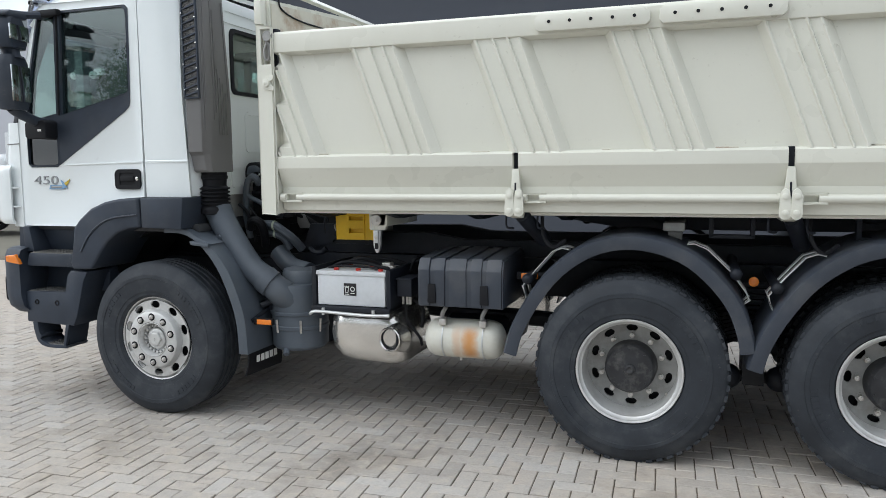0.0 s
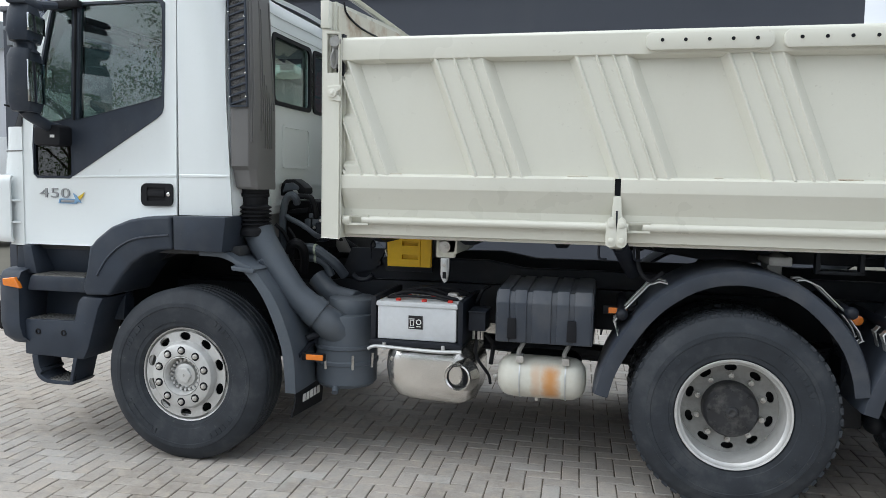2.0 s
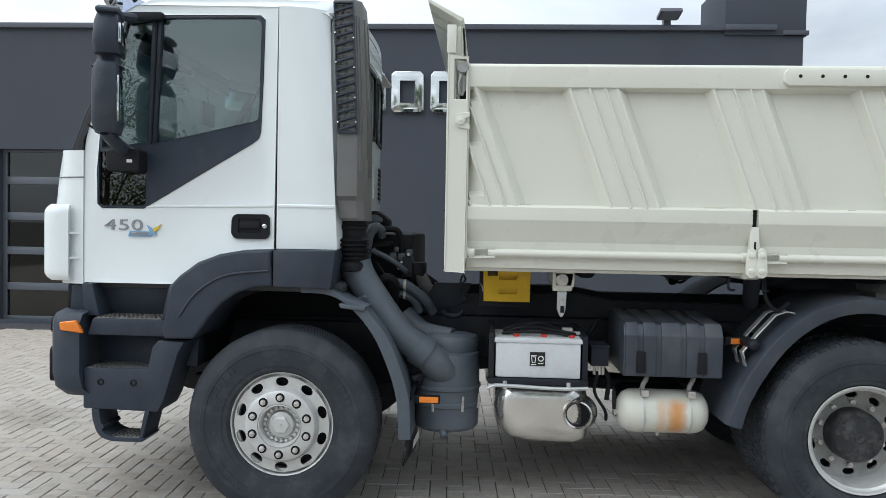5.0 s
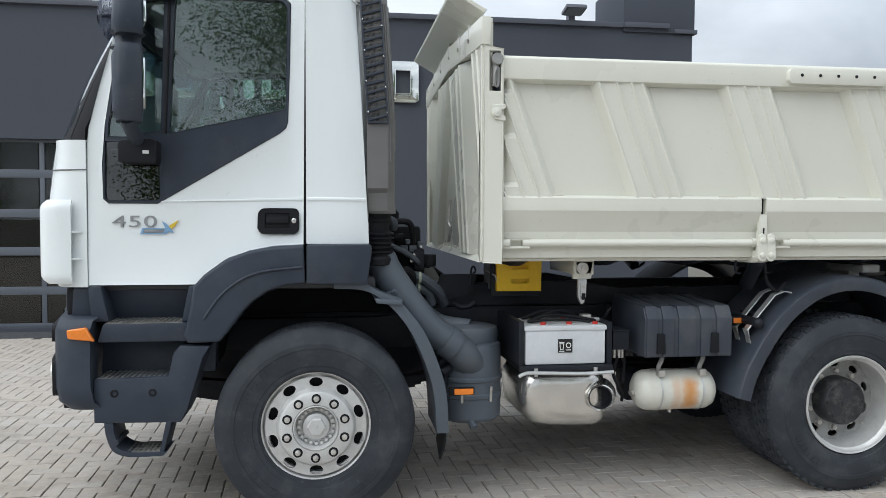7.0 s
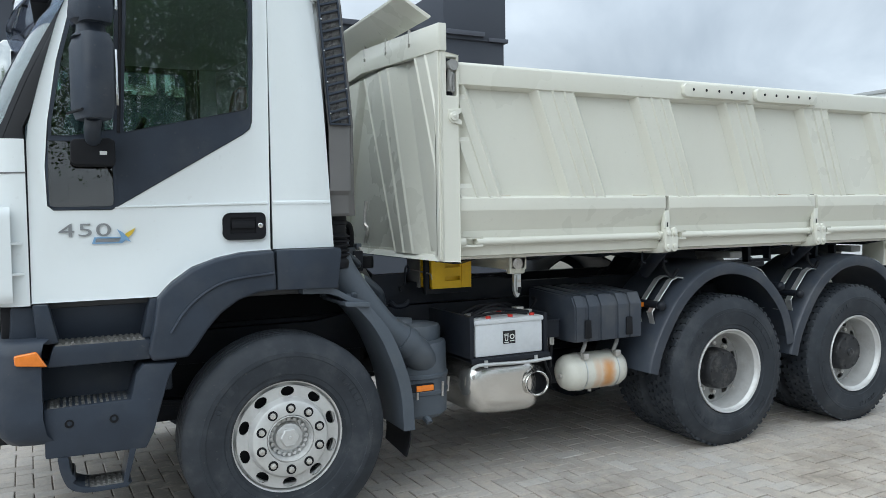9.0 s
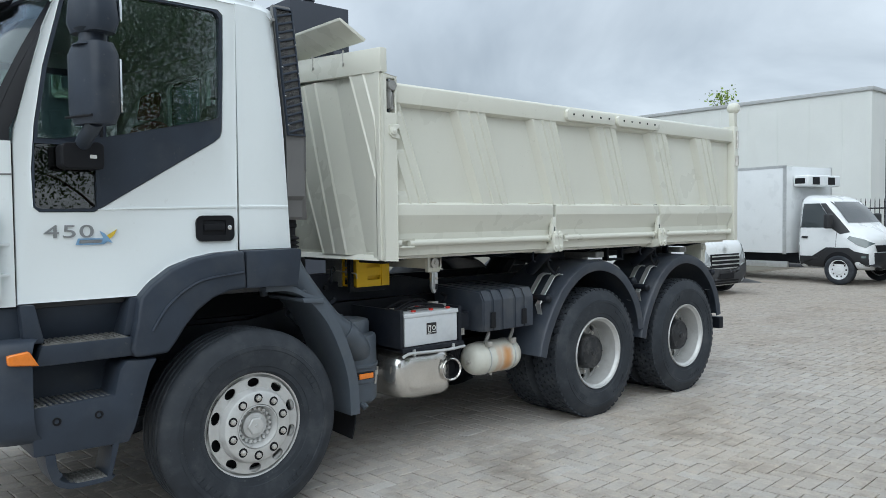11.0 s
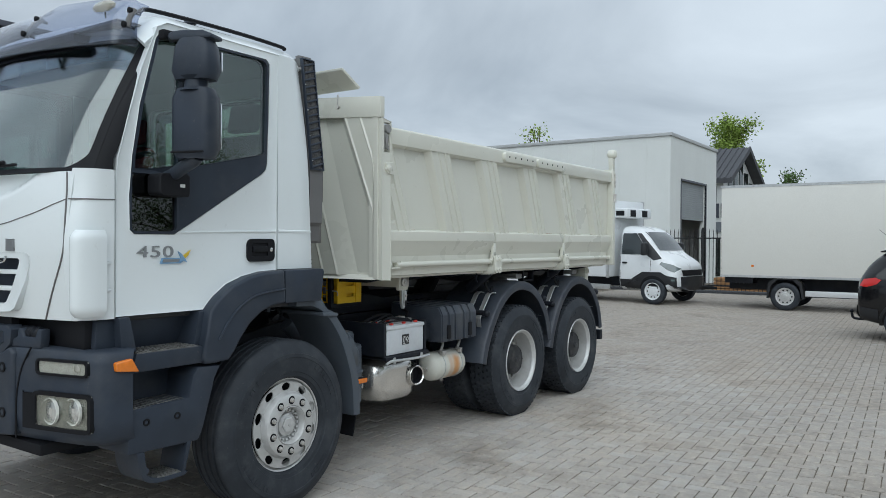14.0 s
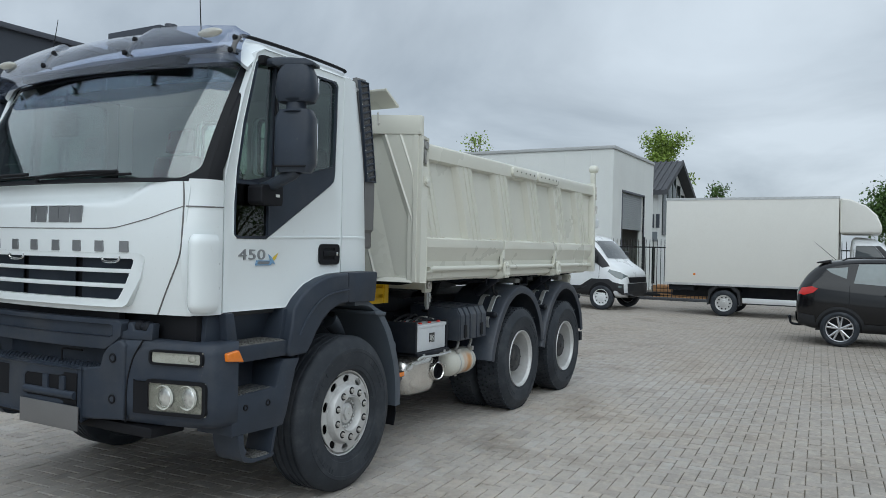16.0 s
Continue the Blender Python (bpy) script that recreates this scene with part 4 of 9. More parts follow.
part("tipping_ram", bm, CHASSIS, truck)

# ---- cab shell
def arc(cx, cz, r, a0, a1, n=5):
    return [(cx + r * math.cos(radians(a0 + (a1 - a0) * i / n)), cz + r * math.sin(radians(a0 + (a1 - a0) * i / n))) for i in range(n + 1)]


DOOR = [(-1.166, 1.315), (-0.625, 1.315), (-0.56, 1.385), (-0.46, 1.455), (-0.34, 1.497), (-0.22, 1.520), (-0.062, 1.528),
        (-0.056, 2.20), (-0.050, 2.885), (-0.86, 2.895), (-0.925, 2.86), (-1.02, 2.62), (-1.10, 2.34), (-1.155, 2.13), (-1.163, 2.05)]
TRIM = [(-0.935, 2.795), (-0.905, 2.838), (-0.150, 2.838), (-0.122, 2.812), (-0.128, 2.50), (-0.140, 2.185), (-0.152, 2.148), (-0.185, 2.120), (-0.775, 1.765), (-0.815, 1.742),
        (-1.062, 1.742), (-1.088, 1.765), (-1.092, 1.945), (-1.075, 2.15), (-1.03, 2.43)]
PANE = [(-0.716, 2.822), (-0.185, 2.825), (-0.160, 2.815), (-0.146, 2.792), (-0.143, 2.760), (-0.153, 2.268), (-0.162, 2.252), (-0.185, 2.243), (-0.748, 2.114), (-0.752, 2.125)]
QUARTER = [(-0.918, 2.790), (-0.770, 2.815), (-0.796, 2.125), (-0.985, 2.090), (-1.060, 2.090), (-1.058, 2.15), (-1.010, 2.43)]
LOWER = [(-1.076, 2.065), (-0.806, 2.065), (-0.803, 1.785), (-0.808, 1.768), (-0.825, 1.760), (-1.055, 1.758), (-1.075, 1.765), (-1.080, 1.785)]


def grow(poly, k):
    cx = sum(p[0] for p in poly) / len(poly)
    cz = sum(p[1] for p in poly) / len(poly)
    return [(cx + (a - cx) * k, cz + (b - cz) * k) for a, b in poly]


def make_door(far):
    def place(bm):
        if far:
            for v in bm.verts:
                v.co.y = 2 * YC - v.co.y
        return bm

    d = part("cab_door", place(bev(plate(B(), DOOR, [TRIM], "y", 0.062, 0.105), 0.006, 2, 60)), WHITE, truck, "white painted cab door with black window surround")
    part("window_surround", place(bev(plate(B(), grow(TRIM, 0.994), [PANE, QUARTER, LOWER], "y", 0.056, 0.095), 0.004, 2, 60)), PLASTIC, d, "matt black window surround")
    for name, poly, mat, lab in (("door_window", PANE, SMOKE, "raised tinted door glass"), ("quarter_window", QUARTER, SMOKE, "tinted quarter glass"), ("lower_window", LOWER, DARKGLASS, "dark lower door glass")):
        g = part(name, place(prism(B(), grow(poly, 0.998), "y", 0.072, 0.077)), mat, d, lab, 0)
        g.visible_shadow = False
    bm = B()
    hose(bm, [(-0.744, 0.052, 2.82), (-0.758, 0.052, 2.45), (-0.774, 0.052, 2.11)], 0.008, 8)
    part("window_bar", place(bm), BLACK, d)
    bm = B()
    plate(bm, arc(-0.268, 1.615, 0.033, 180, 270) + arc(-0.118, 1.615, 0.033, 270, 360) + arc(-0.113, 1.694, 0.028, 0, 90) + arc(-0.262, 1.682, 0.040, 90, 180),
          [[(-0.265, 1.615), (-0.135, 1.615), (-0.135, 1.695), (-0.262, 1.695)]], "y", 0.050, 0.066)
    part("handle_bezel", place(bev(bm, 0.004, 2, 50)), BLACK, d, "black plastic door handle recess")
    bm = B()
    box(bm, -0.268, -0.132, 0.0585, 0.066, 1.612, 1.698)
    box(bm, -0.258, -0.14, 0.046, 0.064, 1.640, 1.676)
    part("door_handle", place(bev(bm, 0.006)), BLACK, d, "black pull handle")
    bm = B()
    lathe(bm, [(0.013, 0.052), (0.013, 0.046), (0.009, 0.044)], "y", (-0.112, 0, 1.655), 14)
    part("door_lock", place(bm), CHROME, d)
    # crease across the lower door
    bm = B()
    prism(bm, [(-0.80, 1.752), (-0.066, 1.764), (-0.066, 1.778), (-0.80, 1.757)], "y", 0.056, 0.064)
    part("crease", place(bev(bm, 0.002)), WHITE, d)
    part("frame_lining", place(plate(B(), grow(DOOR, 0.985), [PANE, QUARTER, LOWER], "y", 0.107, 0.114)), DASH, d, "", 0)
    bm = B()
    box(bm, -1.0, -0.10, 0.12, 0.16, 1.40, 2.10)
    part("door_lining", place(bev(bm, 0.02)), DASH, d)
    return d


near_door = make_door(False)
make_door(True)

# seams where the door meets the shell
both("door_seam", lambda bm: box(bm, -0.062, -0.036, 0.074, 0.104, 1.53, 2.88), BLACK, truck)
both("door_seam", lambda bm: box(bm, -1.176, -1.160, 0.074, 0.104, 1.31, 2.06), BLACK, truck)


def rear_side(z, w, out=0.0):
    """Skin of the panel behind the door: flat at first, drawn in towards its rear edge."""
    rear = 0.293 - 0.053 * (z - 1.53)
    x = -0.047 + (rear + 0.047) * w
    tuck = max(0.0, (w - 0.45) / 0.55)
    lean = 0.075 * (max(0.0, z - 2.15) / 0.75) ** 1.6
    return (x, 0.060 + 0.034 * tuck ** 2 + lean * w ** 2 - out, z)


bm = B()
sheet(bm, lambda u, v: rear_side(1.530 + 1.36 * v, u), 14, 24, -0.035)
part("cab_side_panel", bm, WHITE, truck, "white painted rear side panel of the cab", 50)
bm = B()
sheet(bm, lambda u, v: rear_side(1.765 + 0.017 * v, 0.01 + 0.985 * u, 0.005 - 0.004 * (v > 0.9)), 14, 3, -0.008)
part("side_crease", bm, WHITE, truck)
part("cab_side_panel", bev(prism(B(), [(-0.049, 1.530), (0.12, 1.530), (0.12, 2.895), (-0.045, 2.885)], "y", 2 * YC - 0.10, 2 * YC - 0.060), 0.008, 2, 50), WHITE, truck)


def roof_f(u, v):
    # v across the cab, u from the windscreen header back
    y = 0.062 + (2 * YC - 0.124) * v
    e = min(y - 0.062, 2 * YC - 0.062 - y)
    z = 2.885 + 0.085 * (1 - math.exp(-e / 0.07)) + 0.05 * math.sin(math.pi * v)
    x = -1.00 + 1.36 * u
    if u < 0.16:
        k = 1 - u / 0.16
        z -= 0.13 * k * k
        x -= 0.10 * math.sin(math.pi * v) * k
    z -= 0.035 * max(0, (u - 0.85) / 0.15) ** 2
    if u > 0.7:
        x -= (0.035 * min(1, max(0, (y - 0.35) / 0.35)) + 0.12 * (max(0, y - 1.27) / 0.95) ** 2) * (u - 0.7) / 0.3
    if u > 0.6 and y < 0.40:
        k = ((u - 0.6) / 0.4) ** 2
        x -= 0.125 * k * ((0.40 - y) / 0.34) ** 1.5
        y += 0.095 * k * (0.40 - y) / 0.34
    return (x, y, z)


part("cab_roof", sheet(B(), roof_f, 22, 28, 0.03), WHITE, truck, "white painted cab roof")
both("roof_gutter", lambda bm: hose(bm, [(-0.95, 0.19, 2.955), (-0.85, 0.195, 2.985), (-0.3, 0.2, 2.998), (0.10, 0.2, 2.990), (0.14, 0.2, 2.975)], 0.012, 6), BLACK, truck, "black roof drip moulding")

# rear wall with two windows and pressed panels
wall_out = [(0.10, 1.53), (2.44, 1.53), (2.44, 2.88), (2.30, 2.92), (0.24, 2.92), (0.10, 2.88)]


def pane_yz(y0, y1, z0, z1, r=0.05):
    return arc(y0 + r, z0 + r, r, 180, 270) + arc(y1 - r, z0 + r, r, 270, 360) + arc(y1 - r, z1 - r, r, 0, 90) + arc(y0 + r, z1 - r, r, 90, 180)


REARWIN = [pane_yz(0.56, 1.205, 2.27, 2.72), pane_yz(1.265, 1.80, 2.27, 2.72)]


def bow(bm):
    """Bend a flat rear-wall piece to the cab's rounded back."""
    for k in range(11):
        bmesh.ops.bisect_plane(bm, geom=bm.verts[:] + bm.edges[:] + bm.faces[:], plane_co=(0, 0.45 + 0.18 * k, 0), plane_no=(0, 1, 0))
    for y in (0.16, 0.22, 0.28, 0.34):
        bmesh.ops.bisect_plane(bm, geom=bm.verts[:] + bm.edges[:] + bm.faces[:], plane_co=(0, y, 0), plane_no=(0, 1, 0))
    for v in bm.verts:
        y = v.co.y
        v.co.x -= 0.095 * (max(0, 0.40 - y) / 0.3) ** 1.5
        v.co.y = max(y, 0.108 + 0.085 * (max(0, v.co.z - 2.15) / 0.75) ** 1.6)
        v.co.x -= 0.035 * min(1, max(0, (y - 0.35) / 0.35)) + 0.12 * (max(0, y - 1.27) / 0.95) ** 2 + 0.03 * (max(0, 0.9 - y) / 0.8) ** 2
    return bm


back = part("cab_back_wall", bow(bev(plate(B(), wall_out, REARWIN, "x", 0.33, 0.365), 0.006, 2, 60)), WHITE, truck, "white pressed steel rear wall of the cab")
part("rear_lining", bow(plate(B(), [(0.12, 1.36), (2.42, 1.36), (2.42, 2.86), (0.12, 2.86)], [grow(w, 1.03) for w in REARWIN], "x", 0.300, 0.322)), INTERIOR, back, "", 0)
for w_poly in REARWIN:
    bm = B()
    plate(bm, grow(w_poly, 1.05), [grow(w_poly, 0.93)], "x", 0.36, 0.376)
    part("window_seal", bow(bm), BLACK, back)
    g = part("rear_window", bow(prism(B(), grow(w_poly, 0.97), "x", 0.345, 0.350)), SMOKE, back, "", 0)
    g.visible_shadow = False
for y0, y1, z0, z1 in ((0.72, 1.20, 1.84, 2.14), (0.45, 1.95, 2.76, 2.86), (0.5, 1.95, 1.58, 1.74)):
    bm = B()
    plate(bm, pane_yz(y0, y1, z0, z1, 0.04), [pane_yz(y0 + 0.02, y1 - 0.02, z0 + 0.02, z1 - 0.02, 0.03)], "x", 0.362, 0.372)
    part("pressed_bead", bow(bev(bm, 0.003, 1)), WHITE, back)
for k in range(7):
    bm = B()
    box(bm, 0.366, 0.374, 1.45, 1.66, 1.86 + k * 0.035, 1.882 + k * 0.035)
    part("vent_slot", bow(bm), BLACK, back)
# floor, engine tunnel, bulkhead
bm = B()
box(bm, -1.15, 0.33, 0.12, 2.42, 1.28, 1.34)
box(bm, -1.1, 0.33, 0.95, 1.6, 1.34, 1.60)
part("cab_floor", bev(bm, 0.02), DASH, truck)
bm = B()
box(bm, -1.1, 0.3, 0.15, 2.39, 2.86, 2.875)
part("headlining", bm, INTERIOR, truck)

# front panel: white, curved in plan, with a grille opening
YS = [0.14, 0.20, 0.28, 0.36, 0.40, 0.43, 0.46, 0.49, 0.52, 0.58, 0.66, 0.85, 1.05, 1.27, 1.49, 1.69, 1.88, 1.96, 2.02, 2.05, 2.08, 2.11, 2.14, 2.18, 2.26, 2.34, 2.40]
ZS = [1.300, 1.325, 1.350, 1.362, 1.44, 1.54, 1.628, 1.650, 1.70, 1.76, 1.80, 1.86, 1.90, 1.92, 1.935, 1.95, 1.97, 1.99, 2.01, 2.03, 2.055]


def nose(y, z):
    """How far forward the front skin stands."""
    x = front_x(y)
    t = (z - 1.30) / 0.75
    x -= 0.05 * math.sin(math.pi * min(1, max(0, t)) * 0.9) - 0.01
    # scoop under the windscreen
    lo = 1.922 + 0.14 * min(1, max(0, (abs(y - YC) - 0.58) / 0.32)) ** 1.6
    if z > lo:
        x += 0.045 * min(1, (z - lo) / 0.05)
    return x


def front_skin(bm):
    g = [[bm.verts.new((nose(y, z), y, z)) for z in ZS] for y in YS]
    fs = []
    for i in range(len(YS) - 1):
        for j in range(len(ZS) - 1):
            side = 0.52 if ZS[j] < 1.44 else 0.46
            if side <= YS[i] and YS[i + 1] <= 2 * YC - side and 1.362 <= ZS[j] and ZS[j + 1] <= 1.628:
                continue
            fs.append(bm.faces.new((g[i][j], g[i + 1][j], g[i + 1][j + 1], g[i][j + 1])))
    thicken(bm, fs, 0.03)
    return bm


front = part("front_panel", front_skin(B()), WHITE, truck, "white painted front panel with grille opening", 40)


def band(y0, y1, z0, z1, out, n=24, depth=0.02):
    """A strip that follows the front's curve."""
    bm = B()
    def f(u, v):
        y = y0 + (y1 - y0) * u
        z = z0 + (z1 - z0) * v
        return (nose(y, 0.5 * (z0 + z1)) - out, y, z)
    sheet(bm, f, n, 2, -depth)
    return bm


bm = B()
sheet(bm, lambda u, v: (nose(0.44 + 1.66 * u, 1.5) + 0.09, 0.44 + 1.66 * u, 1.34 + 0.31 * v), 16, 2, 0.01)
part("grille_backing", bm, BLACK, front)
def wrap_front(bm, f):
    """Bend a flat piece, built about x = 0, round the front's curve f(y)."""
    for k in range(23):
        bmesh.ops.bisect_plane(bm, geom=bm.verts[:] + bm.edges[:] + bm.faces[:], plane_co=(0, 0.17 + 0.1 * k, 0), plane_no=(0, 1, 0))
    for v in bm.verts:
        v.co.x += f(v.co.y)
    return bm


def mirrored(pts):
    """An outline in (y, z) of the near half, closed by its mirror image."""
    return pts + [(2 * YC - y, z) for y, z in pts[::-1]]


def grille_front(y):
    return nose(y, 1.5)


for z0, z1, y0 in ((1.530, 1.554, 0.468), (1.443, 1.468, 0.505)):
    bm = B()
    prism(bm, [(y0, z0), (2 * YC - y0, z0), (2 * YC - y0, z1), (y0, z1)], "x", -0.006, 0.045)
    part("grille_slat", wrap_front(bev(bm, 0.006, 2), grille_front), WHITE, front)
for y0 in (0.50, 1.02, 1.54):
    bm = B()
    sheet(bm, lambda u, v: (nose(y0 + 0.46 * u, 1.5) + 0.07, y0 + 0.46 * u, 1.35 + 0.29 * v), 6, 2, 0.006)
    part("grille_mesh", bm, PLASTIC, front)
for y in (0.635, 1.47, 1.905):
    bm = B()
    x0 = nose(y, 1.60) - 0.004
    hose(bm, [(x0, y - 0.07, 1.625), (x0 - 0.006, y - 0.065, 1.60), (x0 - 0.008, y, 1.592), (x0 - 0.006, y + 0.065, 1.60), (x0, y + 0.07, 1.625)], 0.007, 6)
    part("grille_latch", bm, CHROME, front)
# grille frame lip
bm = B()
plate(bm, mirrored([(0.60, 1.334), (0.545, 1.338), (0.515, 1.355), (0.470, 1.430), (0.425, 1.510), (0.405, 1.590), (0.402, 1.622), (0.415, 1.638), (0.445, 1.643)]),
      [mirrored([(0.600, 1.376), (0.580, 1.385), (0.545, 1.440), (0.508, 1.520), (0.480, 1.590), (0.478, 1.605), (0.492, 1.613)])], "x", -0.014, 0.03)
part("grille_lip", wrap_front(bev(bm, 0.007, 2, 50), grille_front), WHITE, front, "", 40)
# maker's name and model name as plain grey blocks
for y, w in ((1.308, 0.042), (1.228, 0.088), (1.112, 0.084), (1.022, 0.084), (0.918, 0.092)):
    part("badge_block", bev(band(y - w / 2, y + w / 2, 1.822, 1.914, 0.006, 2, 0.008), 0.010, 2), BADGE, front, "grey raised badge block")
for y in (1.70, 1.486, 1.287, 1.083, 0.902, 0.724, 0.541):
    part("model_block", bev(band(y - 0.030, y + 0.030, 1.654, 1.712, 0.005, 2, 0.006), 0.006, 2), BADGE, front, "grey raised badge block")
# seam line of the service flap
for far in (0, 1):
    bm = B()
    pts = [(1.27, 1.782), (1.00, 1.783), (0.70, 1.785), (0.594, 1.794), (0.48, 1.820), (0.364, 1.850), (0.26, 1.885), (0.164, 1.915)]
    hose(bm, [(nose(y, z) - 0.001, y if not far else 2 * YC - y, z) for y, z in pts], 0.003, 5)
    part("flap_seam", bm, PLASTIC_GREY, front)
    bm = B()
    pts = [(0.187, 2.052), (0.172, 1.98), (0.164, 1.915), (0.160, 1.80), (0.166, 1.68), (0.190, 1.60), (0.230, 1.520), (0.29, 1.41), (0.349, 1.302)]
    hose(bm, [(nose(y, z) - 0.002, y if not far else 2 * YC - y, z) for y, z in pts], 0.0045, 5)
    part("panel_seam", bm, PLASTIC_GREY, front)


def corner_panel(bm):
    plan = [(-1.345, 0.150), (-1.325, 0.115), (-1.300, 0.088), (-1.265, 0.070), (-1.225, 0.062), (-1.172, 0.060)]
    def f(u, v):
        k = u * (len(plan) - 1)
        i = min(int(k), len(plan) - 2)
        a, b = plan[i], plan[i + 1]
        x = a[0] + (b[0] - a[0]) * (k - i)
        y = a[1] + (b[1] - a[1]) * (k - i)
        z = 1.305 + 0.765 * v
        bulge = 0.045 * math.sin(math.pi * min(1, v * 1.15)) * (1 - u)
        return (x - bulge, y, z)
    return sheet(bm, f, 10, 14, 0.025)


both("corner_panel", corner_panel, WHITE, truck, "white painted cab corner panel", 50)


def corner_joint(bm):
    return hose(bm, [(-1.365, 0.150, 1.915), (-1.335, 0.110, 1.915), (-1.305, 0.086, 1.915), (-1.262, 0.066, 1.915), (-1.17, 0.058, 1.917)], 0.004, 5)


both("corner_seam", corner_joint, PLASTIC_GREY, truck)


def deflector(bm):
    plan = curve_points([(-1.384, 0.105, 0), (-1.402, 0.074, 0), (-1.392, 0.044, 0), (-1.358, 0.022, 0), (-1.300, 0.013, 0), (-1.238, 0.018, 0)], 4)
    n = len(plan) - 1

    def f(u, v):
        p = plan[round(u * n)]
        e = max(0.0, (abs(v - 0.5) - 0.38) / 0.12)
        return (p.x + 0.045 * e ** 2.4 * (1 - u), p.y + 0.020 * e ** 2.4, 1.325 + 0.435 * v)

    sheet(bm, f, n, 22, 0.016)
    for z in (1.455, 1.595):
        prism(bm, [(-1.375, 0.045), (-1.33, 0.024), (-1.235, 0.026), (-1.19, 0.058), (-1.20, 0.075), (-1.375, 0.11)], "z", z - 0.006, z + 0.006)
    return bm


both("air_deflector", deflector, WHITE, truck, "white curved corner air deflector", 50)

def shell(f, nu, nv, back):
    """A closed curved pane: the face f(u, v) and a second one behind it."""
    bm = B()
    g = []
    for d in (0.0, 1.0):
        g.append([[bm.verts.new(Vector(f(i / nu, j / nv)) + Vector(back) * d) for j in range(nv + 1)] for i in range(nu + 1)])
    for k in (0, 1):
        for i in range(nu):
            for j in range(nv):
                q = (g[k][i][j], g[k][i + 1][j], g[k][i + 1][j + 1], g[k][i][j + 1])
                bm.faces.new(q if k else q[::-1])
    rim = [(i, 0) for i in range(nu)] + [(nu, j) for j in range(nv)] + [(i, nv) for i in range(nu, 0, -1)] + [(0, j) for j in range(nv, 0, -1)]
    for a, b in zip(rim, rim[1:] + rim[:1]):
        bm.faces.new((g[0][a[0]][a[1]], g[0][b[0]][b[1]], g[1][b[0]][b[1]], g[1][a[0]][a[1]]))
    return bm


# windscreen with black surround, visor, wipers
def screen(y, v):
    z = 2.055 + 0.72 * v
    top = -1.125 + 0.115 * ((y - YC) / 1.12) ** 2
    x = front_x(y) + 0.03 + (top - front_x(y) - 0.03) * v - 0.03 * math.sin(math.pi * v)
    x += 1.0 * max(0.0, abs(y - YC) - 0.89) ** 2 - 0.045 * max(0.0, 1 - v) ** 1.5
    return (x, y, z)


ws = part("windscreen", shell(lambda u, v: screen(0.125 + 2.29 * u, 0.03 + 1.00 * v), 36, 14, (0.006, 0, 0)), SHIELD, truck, "large curved windscreen glass")
ws.visible_shadow = False
tb = part("tinted_band", shell(lambda u, v: tuple(Vector(screen(0.16 + 2.22 * u, 0.86 + 0.16 * v)) + Vector((0.012, 0, 0))), 30, 3, (0.003, 0, 0)), TINTBAND, ws, "dark tinted band across the top")
tb.visible_shadow = False
bm = B()
def band_edge(v):
    """How far the black edge of the screen reaches inwards: rounded at the foot."""
    return 0.140 + 0.022 * max(0, v - 0.5) + 0.13 * max(0.0, 1 - v / 0.16) ** 2.2


for far in (0, 1):
    def edge_strip(u, v):
        v = v * v
        y = 0.102 + (band_edge(v) - 0.102) * u
        p = Vector(screen(y if not far else 2 * YC - y, v)) + Vector((-0.006, 0, 0))
        return tuple(p)
    sheet(bm, edge_strip, 6, 24, 0.010)
for v0, v1 in ((0.0, 0.03), (1.005, 1.04)):
    sheet(bm, lambda u, v: tuple(Vector(screen(0.11 + 2.32 * u, v0 + (v1 - v0) * v)) + Vector((-0.0045, 0, 0))), 24, 2, 0.012)
part("screen_surround", bm, BLACK, truck, "black windscreen surround")
bm = B()
sheet(bm, lambda u, v: tuple(Vector(screen(0.11 + 2.32 * u, 1.042 + 0.12 * v)) + Vector((-0.002, 0, 0))), 24, 2, 0.012)
part("roof_header", bm, WHITE, truck, "white header panel behind the visor")


def a_pillar(bm):
    rows = []
    for k in range(11):
        v = k / 10
        a = Vector(screen(0.105, v)) + Vector((-0.004, 0, 0))
        z = a.z
        # meets the door's front edge
        xd = -1.168 + 0.005 * v if z < 2.13 else -1.155 + (z - 2.13) * 0.315
        rows.append([bm.verts.new(a), bm.verts.new((a.x * 0.55 + xd * 0.45 - 0.006, 0.080, z)), bm.verts.new((xd - 0.008, 0.066, z)), bm.verts.new((xd, 0.11, z)), bm.verts.new((a.x + 0.04, 0.18, z))])
    for a, b in zip(rows, rows[1:]):
        for i in range(5):
            j = (i + 1) % 5
            bm.faces.new((a[i], a[j], b[j], b[i]))
    bm.faces.new(rows[0])
    bm.faces.new(rows[-1])
    return bm


both("windscreen_pillar", a_pillar, BLACK, truck, "black windscreen pillar", 50)


def visor_f(u, v):
    y = 0.10 + 2.34 * u
    e = min(u, 1 - u)
    c = ((y - YC) / 1.17) ** 2
    x_lo, z_lo = -1.29 + 0.17 * c, 2.752 - 0.012 * c
    x_hi, z_hi = -1.06 + 0.06 * c, 3.040 - 0.070 * c
    k = v
    x = x_lo + (x_hi - x_lo) * k - 0.03 * math.sin(math.pi * k)
    z = z_lo + (z_hi - z_lo) * k + 0.03 * math.sin(math.pi * k)
    z += 0.035 * v * v * min(1, max(0, (abs(y - YC) - 0.38) / 0.06)) * min(1, max(0, (1.16 - abs(y - YC)) / 0.05))
    if e < 0.03:
        q = 1 - e / 0.03
        x += 0.10 * q * q * (1 - 0.5 * v)
    return (x, y, z)


